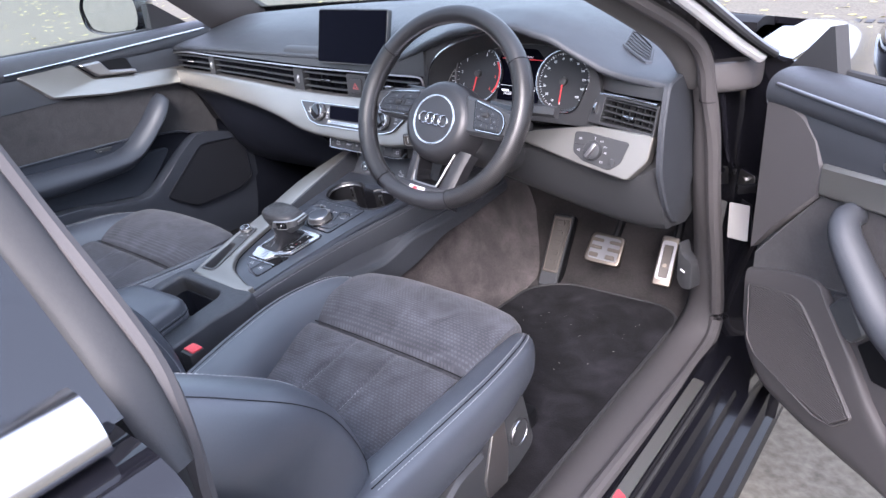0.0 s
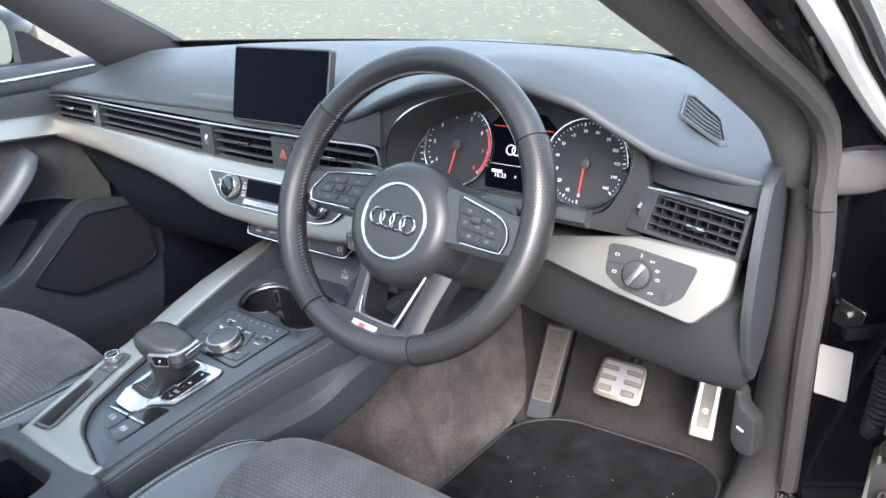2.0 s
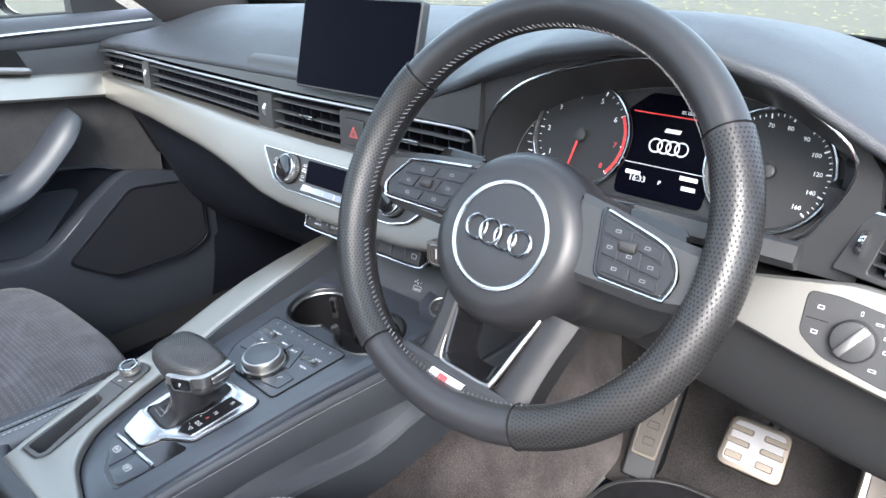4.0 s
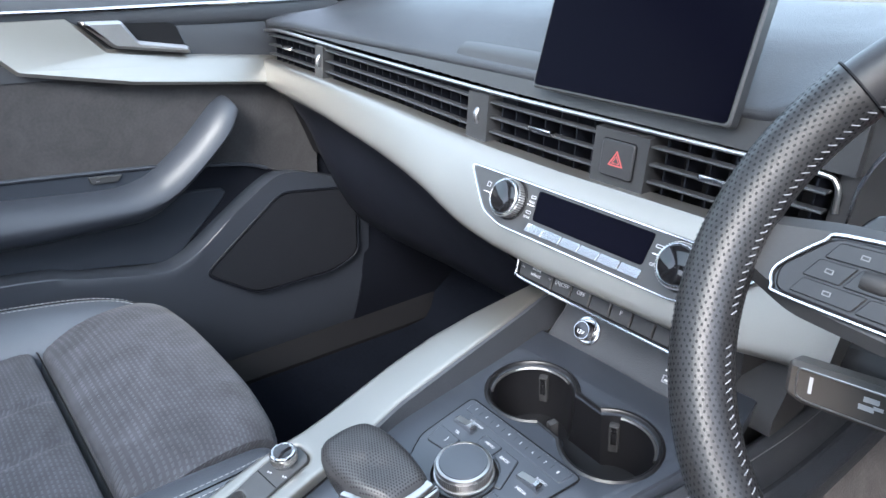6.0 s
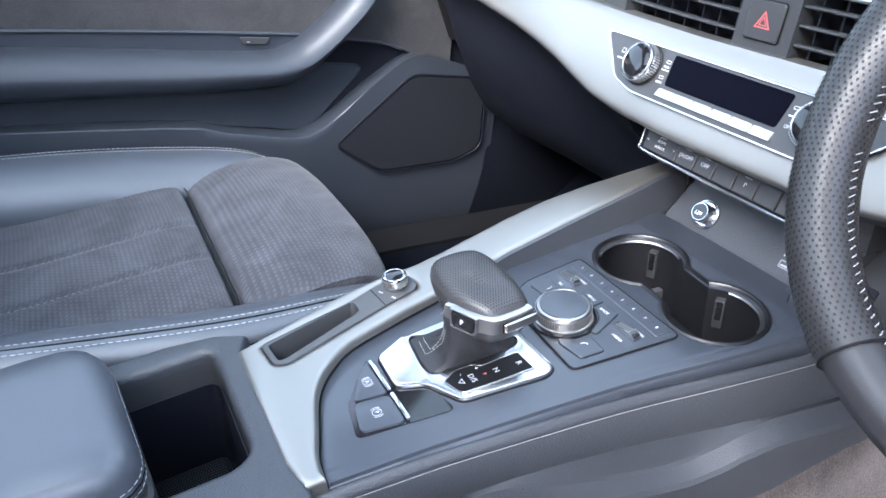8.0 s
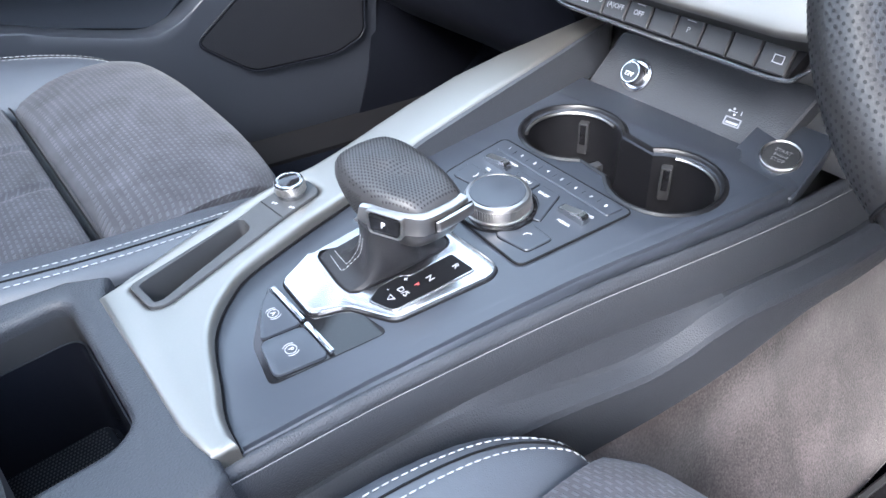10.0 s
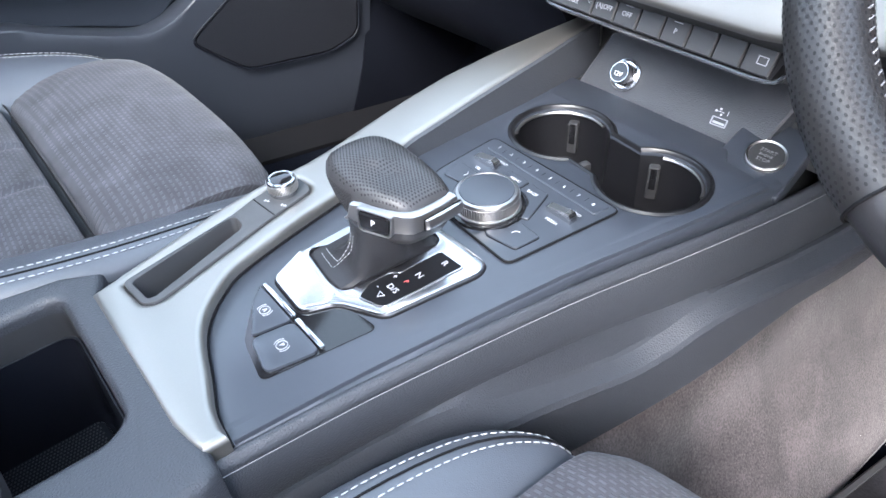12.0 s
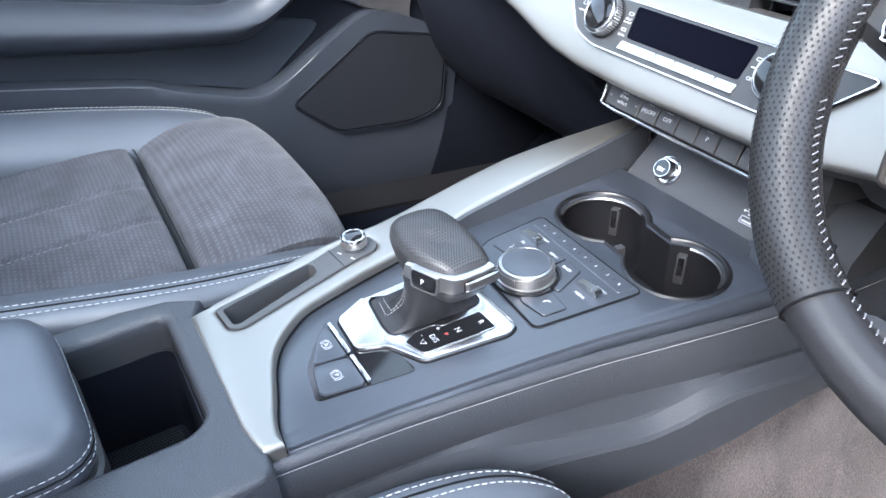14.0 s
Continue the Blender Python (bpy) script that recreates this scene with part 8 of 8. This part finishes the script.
# ---- doors ----
def door(name, label, M, handed, n_s):
    """A door card in local metres: s rearward along the door, d inward, z up; n_s shifts the fittings along it."""
    d = thing(name, label, "door", (M @ Vector((0.5, 0.05, 0.15))))
    F = lambda s, dd, z: M @ Vector((s, dd, z))

    def card(poly, d0, d1, bevel, hs=()):
        """A plate on the card, outlined in (s, z)."""
        bm = plate(poly, d0, d1, holes=hs, bevel=bevel)
        bm.transform(Matrix(((1, 0, 0, 0), (0, 0, 1, 0), (0, 1, 0, 0), (0, 0, 0, 1))))
        bm.transform(M)
        bmesh.ops.recalc_face_normals(bm, faces=bm.faces)
        return bm

    o = n_s
    zb = 0.018
    front = 0.0 if handed < 0 else 0.04
    low = 0.14 if handed < 0 else 0.27
    part("outer_skin", sheet([[F(s, -0.02 + b, 0.86 + zb), F(s, -0.055 + b, 0.75), F(s, -0.065 + b, 0.5), F(s, -0.03 + b, low)] for s, b in ((0.0, 0), (0.5, -0.01), (1.22, 0.0))], 0.015, down=(M.to_3x3() @ Vector((0, 1, 0)))), PAINT, d, "glossy black outer skin")
    part("core", card(round_corners([(front, low + 0.02), (1.2, low + 0.02), (1.22, 0.86 + zb), (front, 0.845 + zb)], 0.03), -0.04, 0.055 if handed < 0 else 0.02, 0.005), PAINT, d, "black painted door shell")
    foot = [(front + 0.012, 0.27), (0.20, 0.25), (1.15, 0.30)] if handed < 0 else [(front + 0.008, 0.43), (0.095, 0.375), (0.24, 0.366), (1.15, 0.37)]
    # passenger card blacker than the driver's: shade put into its plastic
    part("card", card(round_corners(foot + [(1.18, 0.85 + zb), (front + 0.012, 0.835 + zb)], 0.03), 0.055 if handed < 0 else 0.02, 0.078, 0.006), DARKSHADEPLASTIC if handed < 0 else SOFT, d, "dark plastic door card")
    part("belt_pad", smooth_loft([[F(s, 0.022, z), F(s, 0.03, z + 0.010), F(s, 0.06, z + 0.014), F(s, 0.085, z + 0.006), F(s, 0.096, z - 0.012), F(s, 0.092, z - 0.035), F(s, 0.07, z - 0.04), F(s, 0.03, z - 0.03)] for s, z in ((0.05, 0.852 + zb), (0.07, 0.860 + zb), (0.3, 0.858 + zb), (0.6, 0.864 + zb), (1.0, 0.872 + zb), (1.18, 0.876 + zb))], 3, 3), SOFT, d, "grained soft window ledge")
    part("upper_card", sheet([[F(s, 0.088, z0), F(s, 0.091, (z0 + 0.79) / 2), F(s, 0.088, 0.775)] for s, z0 in ((0.058, 0.828 + zb), (0.3, 0.834 + zb), (0.7, 0.842 + zb), (1.17, 0.848 + zb))], 0.02, down=(M.to_3x3() @ Vector((0, -1, 0)))), SOFT, d, "dark soft upper panel")
    # driver's strip takes a darker chrome to imitate its dark reflection
    part("chrome_strip", tube(spline([F(0.068, 0.094, 0.873), F(0.16, 0.097, 0.871), F(0.30, 0.099, 0.868), F(0.45, 0.099, 0.864), F(0.62, 0.099, 0.862)], 6), 0.0030, 8), CHROME if handed < 0 else DARKCHROME, d, "thin chrome strip")
    su = [(0.06 + o, 0.745), (0.40 + o, 0.765), (0.60 + o, 0.80), (1.15, 0.80), (1.15, 0.63), (0.60 + o, 0.645), (0.35 + o, 0.635), (0.20 + o, 0.615), (0.06 + o, 0.565)]
    if handed > 0:
        su = [(0.176, 0.738), (0.28, 0.75), (0.47, 0.775), (0.67, 0.80), (1.15, 0.80), (1.15, 0.63), (0.63, 0.645), (0.38, 0.635), (0.25, 0.612), (0.13, 0.578), (0.062, 0.551), (0.050, 0.560), (0.050, 0.590)]
    part("suede_panel", card(su, 0.074, 0.086, 0.004), DOORSUEDE, d, "brown-grey suede insert")
    sil = round_corners([(0.055 + o, 0.782), (0.27 + o, 0.798), (0.385 + o, 0.812), (0.43 + o, 0.858), (0.56 + o, 0.855), (0.565 + o, 0.848), (0.50 + o, 0.785), (0.36 + o, 0.763), (0.055 + o, 0.739)], 0.004, 3)
    if handed > 0:
        sil = round_corners([(0.176, 0.784), (0.30, 0.798), (0.415, 0.812), (0.46, 0.858), (0.59, 0.855), (0.595, 0.848), (0.53, 0.785), (0.39, 0.763), (0.176, 0.738)], 0.004, 3)
        # trim grey chosen lighter to imitate daylight on the open door
        part("front_panel", card([(0.045, 0.852), (0.095, 0.850), (0.130, 0.838), (0.160, 0.812), (0.176, 0.775), (0.174, 0.732), (0.10, 0.655), (0.045, 0.596)], 0.076, 0.0925, 0.004), TRIMGREY, d, "plastic front panel in daylit grey")
    strip_bm = card(sil, 0.078, 0.096, 0.005)
    back = M.inverted()
    for v in strip_bm.verts:
        q = back @ v.co
        if handed < 0 and q.y > 0.085 and q.z < 0.80:
            v.co = M @ Vector((q.x, q.y + (0.80 - q.z) * 0.38, q.z))
    part("decor_strip", strip_bm, SILVER, d, "brushed aluminium decor strip")
    rec = round_corners([(0.272 + o, 0.801), (0.385 + o, 0.814), (0.425 + o, 0.852), (0.315 + o, 0.850), (0.288 + o, 0.842)], 0.006)
    part("handle_recess", card(rec, 0.086, 0.0935, 0.001), BLACK, d, "black handle recess")
    part("inner_handle", card(round_corners([(0.272 + o, 0.801), (0.378 + o, 0.814), (0.418 + o, 0.850), (0.365 + o, 0.850), (0.345 + o, 0.822), (0.275 + o, 0.812)], 0.004), 0.094, 0.108, 0.004), SATIN, d, "satin silver inner handle")
    # armrest with the pull
    if handed < 0:
        top_l = [(0.258, 0.732), (0.281, 0.716), (0.325, 0.671), (0.369, 0.636), (0.400, 0.620), (0.446, 0.613), (0.563, 0.620), (0.75, 0.632), (1.0, 0.64), (1.14, 0.64)]
        crease = [(0.249, 0.714), (0.268, 0.690), (0.303, 0.654), (0.346, 0.617), (0.381, 0.598), (0.430, 0.590), (0.565, 0.592), (0.75, 0.600), (1.0, 0.605), (1.14, 0.605)]
        under = [(0.249, 0.698), (0.266, 0.674), (0.305, 0.634), (0.356, 0.590), (0.396, 0.568), (0.437, 0.563), (0.565, 0.561), (0.75, 0.566), (1.0, 0.57), (1.14, 0.57)]
        bar = []
        for n, (u, c, b) in enumerate(zip(top_l, crease, under)):
            k = (0.80, 0.97)[n] if n < 2 else 1.0
            mid_, low_ = (0.6 * u[0] + 0.4 * c[0], 0.6 * u[1] + 0.4 * c[1]), (0.65 * c[0] + 0.35 * b[0], 0.65 * c[1] + 0.35 * b[1])
            bar.append([F(q[0], 0.078 + dd * k, q[1]) for q, dd in ((u, 0.0), (u, 0.026), (mid_, 0.050), (c, 0.060), (low_, 0.058), (b, 0.042), (b, 0.0))])
        heart = sum(bar[0], Vector()) / 7
        bar.insert(0, [heart.lerp(p, 0.55) + (bar[0][0] - bar[1][0]) * 0.22 for p in bar[0]])
        part("armrest_bar", smooth_loft(bar, 5, 2), SHADEDOORPLASTIC, d, "dark soft armrest with a raised pull", sharp=40)
        part("switch_ledge", card([(0.285, 0.622), (0.364, 0.6345), (0.463, 0.6405), (0.557, 0.6455), (0.80, 0.655), (1.14, 0.66), (1.14, 0.61), (0.56, 0.595), (0.43, 0.59), (0.36, 0.60)], 0.074, 0.0885, 0.001), SHADEPOCKET, d, "switch recess, darkened for shade")
        part("ledge_edge", tube(spline([F(q, 0.0895, z) for q, z in ((0.190, 0.604), (0.227, 0.6165), (0.285, 0.6245), (0.364, 0.6350), (0.463, 0.6410), (0.557, 0.6460), (0.80, 0.6555), (1.14, 0.66))], 4), 0.0028, 8), SHADEDOORPLASTIC, d, "rounded edge over the switch")
        ws_ = part("window_switch", card(round_corners([(0.420, 0.6325), (0.467, 0.6355), (0.463, 0.6245), (0.428, 0.6225)], 0.002), 0.0885, 0.0925, 0.001), PLASTIC, d, "window switch")
        part("switch_mark", card([(0.452, 0.6270), (0.457, 0.6273), (0.457, 0.6290), (0.452, 0.6287)], 0.0925, 0.0929, 0.0), SATIN, ws_)
    else:
        prof = [(-0.012, -0.050), (0.028, -0.052), (0.052, -0.030), (0.058, -0.005), (0.045, 0.010), (0.0, 0.012)]
        arm_rows = []
        for s, z, k, deep in ((0.40, 0.592, 0.35, 1.0), (0.43, 0.597, 0.75, 1.0), (0.48, 0.606, 1.0, 1.0), (0.56, 0.62, 1.0, 1.15), (0.63, 0.628, 1.0, 1.8), (0.70, 0.634, 1.0, 2.2), (0.80, 0.64, 1.0, 2.3), (1.05, 0.645, 0.9, 2.3), (1.14, 0.645, 0.6, 2.2)):
            arm_rows.append([F(s + o, 0.078 + a * k, z + b * k * (deep if b < 0 else 1.0) + 0.018) for a, b in prof])
        part("armrest", smooth_loft(arm_rows, 4, 3), SOFT, d, "dark soft armrest")
        pull = spline([F(0.215 + o, 0.082, 0.738), F(0.222 + o, 0.110, 0.733), F(0.24 + o, 0.122, 0.715), F(0.28 + o, 0.124, 0.675), F(0.325 + o, 0.122, 0.635), F(0.38 + o, 0.118, 0.612), F(0.46 + o, 0.112, 0.606), F(0.54 + o, 0.100, 0.611), F(0.60 + o, 0.080, 0.615)], 6)
        part("pull_handle", tube(pull, [0.0145 + 0.0105 * min(1, k / 28) for k in range(len(pull))], 12, flat=1.15, up=(M.to_3x3() @ Vector((0, 1, 0)))), SOFT, d, "dark soft pull handle")
        part("switch_ledge", loft([[F(s + o, 0.084, z), F(s + o, 0.118, z - 0.008), F(s + o, 0.118, z - 0.014), F(s + o, 0.084, z - 0.01)] for s, z in ((0.34, 0.628), (0.45, 0.636), (0.60, 0.642), (0.72, 0.648))]), PLASTIC, d, "dark switch ledge")
        part("window_switch", loft([[F(s + o, 0.092, z), F(s + o, 0.110, z - 0.004), F(s + o, 0.110, z - 0.010), F(s + o, 0.092, z - 0.008)] for s, z in ((0.415, 0.642), (0.43, 0.646), (0.455, 0.644))]), PLASTIC, d, "window switch")
    if handed > 0:
        part("mirror_knob", moved(lathe([(0.011, 0), (0.0105, 0.012), (0.009, 0.0145), (0, 0.015)], 24), Matrix.Translation(F(0.39 + o, 0.102, 0.628))), SATIN, d, "silver mirror knob")
        for s_, w_ in ((0.43, 0.01), (0.45, 0.012), (0.47, 0.01), (0.41, 0.008)):
            part("switch_mark", loft([[F(s_ + o - w_ / 2, q, 0.6445), F(s_ + o + w_ / 2, q, 0.6445), F(s_ + o + w_ / 2, q, 0.648), F(s_ + o - w_ / 2, q, 0.648)] for q in (0.096, 0.106)]), SATIN, d)
        for zz in (0.832, 0.812):
            part("lock_key", card(circle(0.250 + o, zz, 0.006, 14), 0.088, 0.0925, 0.001), SATIN, d, "small round lock key")
    # pocket and loudspeaker: passenger's colours darkened for shade, driver's lightened for daylight
    if handed < 0:
        part("pocket", smooth_loft([[F(s, 0.072, z0), F(s, 0.118 * k + 0.078 * (1 - k), z0 + 0.002), F(s, 0.125 * k + 0.08 * (1 - k), z0 - 0.014), F(s, 0.118 * k + 0.08 * (1 - k), 0.37), F(s, 0.10, 0.26), F(s, 0.07, 0.25)] for s, z0, k in ((0.005, 0.552, 0.85), (0.045, 0.562, 0.9), (0.117, 0.584, 0.9), (0.160, 0.593, 0.9), (0.198, 0.587, 0.9), (0.262, 0.546, 0.9), (0.320, 0.503, 0.95), (0.358, 0.482, 1.0), (0.400, 0.476, 1.0), (0.508, 0.496, 1.0), (0.585, 0.511, 1.0), (0.95, 0.53, 0.9), (1.1, 0.53, 0.5))], 3, 3), SHADEDOORPLASTIC, d, "map pocket, darkened for shade")
        part("pocket_inside", card(round_corners([(0.22 + o, 0.58), (0.42 + o, 0.595), (1.05, 0.60), (1.05, 0.53), (0.45 + o, 0.49), (0.33 + o, 0.47)], 0.03), 0.070, 0.083, 0.003), SHADEPOCKET, d, "pocket recess, darkened for shade")
        spo = round_corners([(0.033, 0.553), (0.185, 0.569), (0.327, 0.454), (0.24, 0.395), (0.09, 0.397), (0.033, 0.42)], 0.02, 5)
        face_d = 0.123
    else:
        part("pocket", smooth_loft([[F(s, 0.068, z0), F(s, 0.088, z0 + 0.001), F(s, 0.094, z0 - 0.012), F(s, 0.092, (z0 + z1) / 2), F(s, 0.086, z1), F(s, 0.060, z1 - 0.012)] for s, z0, z1 in ((0.047, 0.556, 0.45), (0.062, 0.563, 0.405), (0.10, 0.580, 0.372), (0.17, 0.603, 0.366), (0.205, 0.606, 0.364), (0.225, 0.585, 0.363), (0.29, 0.520, 0.360), (0.345, 0.462, 0.358), (0.40, 0.445, 0.356), (0.60, 0.47, 0.356), (0.95, 0.50, 0.36), (1.12, 0.50, 0.37))], 3, 3), TRIMGREY, d, "plastic map pocket in daylit grey")
        part("pocket_inside", card(round_corners([(0.215, 0.60), (0.40, 0.63), (1.05, 0.63), (1.05, 0.46), (0.40, 0.42), (0.33, 0.46)], 0.02), 0.070, 0.0815, 0.003), TRIMGREY, d, "pocket recess in daylit grey")
        part("pocket_panel", card(round_corners([(0.228, 0.583), (0.250, 0.611), (0.266, 0.615), (0.300, 0.574), (0.281, 0.551), (0.268, 0.550)], 0.006), 0.080, 0.0925, 0.003), TRAYGREY, d, "pale grey pocket panel")
        part("pocket_slot", card(round_corners([(0.283, 0.548), (0.305, 0.572), (0.345, 0.545), (0.345, 0.515), (0.318, 0.510)], 0.004), 0.080, 0.084, 0.001), BLACK, d, "black slot in the pocket")
        spo = round_corners([(0.063, 0.537), (0.119, 0.555), (0.162, 0.567), (0.184, 0.564), (0.22, 0.532), (0.311, 0.440), (0.282, 0.406), (0.245, 0.397), (0.203, 0.402), (0.10, 0.416), (0.074, 0.438)], 0.008, 4)
        face_d = 0.0975
    gr = part("speaker_grille", card(spo, 0.078, face_d, 0.004), SHADEGRILLE if handed < 0 else TRIMGREY, d, "fine perforated loudspeaker grille")
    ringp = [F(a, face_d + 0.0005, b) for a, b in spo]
    part("grille_edge", tube(ringp, 0.0016, 6, closed=True, up=(M.to_3x3() @ Vector((0, 1, 0)))), DARKSHADEPLASTIC if handed < 0 else TRIMGREY, gr)
    if handed > 0:
        ribs = bmesh.new()
        for k in range(40):
            z = 0.560 - k * 0.0039
            s0 = interp([(0.397, 0.235), (0.402, 0.20), (0.416, 0.105), (0.438, 0.080), (0.537, 0.069), (0.562, 0.15)], z)
            s1 = interp([(0.397, 0.24), (0.406, 0.275), (0.440, 0.304), (0.532, 0.215), (0.562, 0.178)], z)
            loft([[F(q, face_d - 0.0005, z), F(q, face_d + 0.0018, z), F(q, face_d + 0.0018, z - 0.0018), F(q, face_d - 0.0005, z - 0.0018)] for q in (s0, max(s1, s0 + 0.003))], bm=ribs)
        tagged(part("grille_ribs", ribs, TRIMGREY, gr, "fine ribs in daylit grey"), kind="stuff")
    gls = part("door_window", sheet([[F(s, 0.0, 0.87), F(s + 0.0, 0.05, 1.0), F(s2, 0.14, zt)] for s, s2, zt in ((0.19, 0.30, 1.02), (0.4, 0.55, 1.18), (0.9, 0.95, 1.24), (1.12, 1.10, 1.22))], 0.004, down=(M.to_3x3() @ Vector((0, -1, 0)))), CLEAR, d, "clear frameless window")
    gls.visible_shadow = False
    part("window_seal", tube([F(0.10, 0.012, 0.866 + zb), F(0.6, 0.012, 0.870 + zb), F(1.18, 0.012, 0.878 + zb)], 0.007, 8), RUBBER, d, "black rubber window seal")
    sail = [(0.06, 0.86 + zb), (0.185, 0.866 + zb), (0.182, 0.955), (0.165, 0.952)] if handed < 0 else [(0.012, 0.880), (0.112, 0.884), (0.092, 0.951), (0.084, 0.949)]
    part("mirror_sail", smooth_loft([[F(a, dd, b) for a, b in sail] for dd in ((-0.005, 0.008, 0.025) if handed < 0 else (0.010, 0.020, 0.032))], 2, 1), RUBBER, d, "black mirror triangle")
    return d


MP = Matrix(((0, 1, 0, -0.79), (-1, 0, 0, 0.36), (0, 0, 1, 0), (0, 0, 0, 1)))
door("passenger_door", "closed passenger door with suede and aluminium trim", MP, -1, 0.03)
th = radians(51.6)
MD = Matrix(((math.sin(th), -math.cos(th), 0, 0.867), (-math.cos(th), -math.sin(th), 0, 0.303), (0, 0, 1, -0.018), (0, 0, 0, 1)))
door("driver_door", "open driver's door with suede and aluminium trim", MD, 1, 0.03)
wing_mirror("passenger_mirror", (-1.05, 0.22, 0.925), 30)
wing_mirror("driver_mirror", tuple(MD @ Vector((0.16, -0.14, 0.90))), 30)

rng = random.Random(11)
bm = bmesh.new()
for _ in range(45):
    p = Vector((rng.uniform(0.24, 0.60), rng.uniform(0.0, 0.36), 0.2585))
    r, a = rng.uniform(0.0006, 0.0016), rng.uniform(0, 6.28)
    u, v = Vector((math.cos(a), math.sin(a), 0)) * r, Vector((-math.sin(a), math.cos(a), 0)) * r * 0.5
    bm.faces.new([bm.verts.new(p + u), bm.verts.new(p + v), bm.verts.new(p - u), bm.verts.new(p - v)])
tagged(part("lint", bm, STICKER, smooth=False), "pale specks of lint on the floor mat", "lint", kind="stuff")
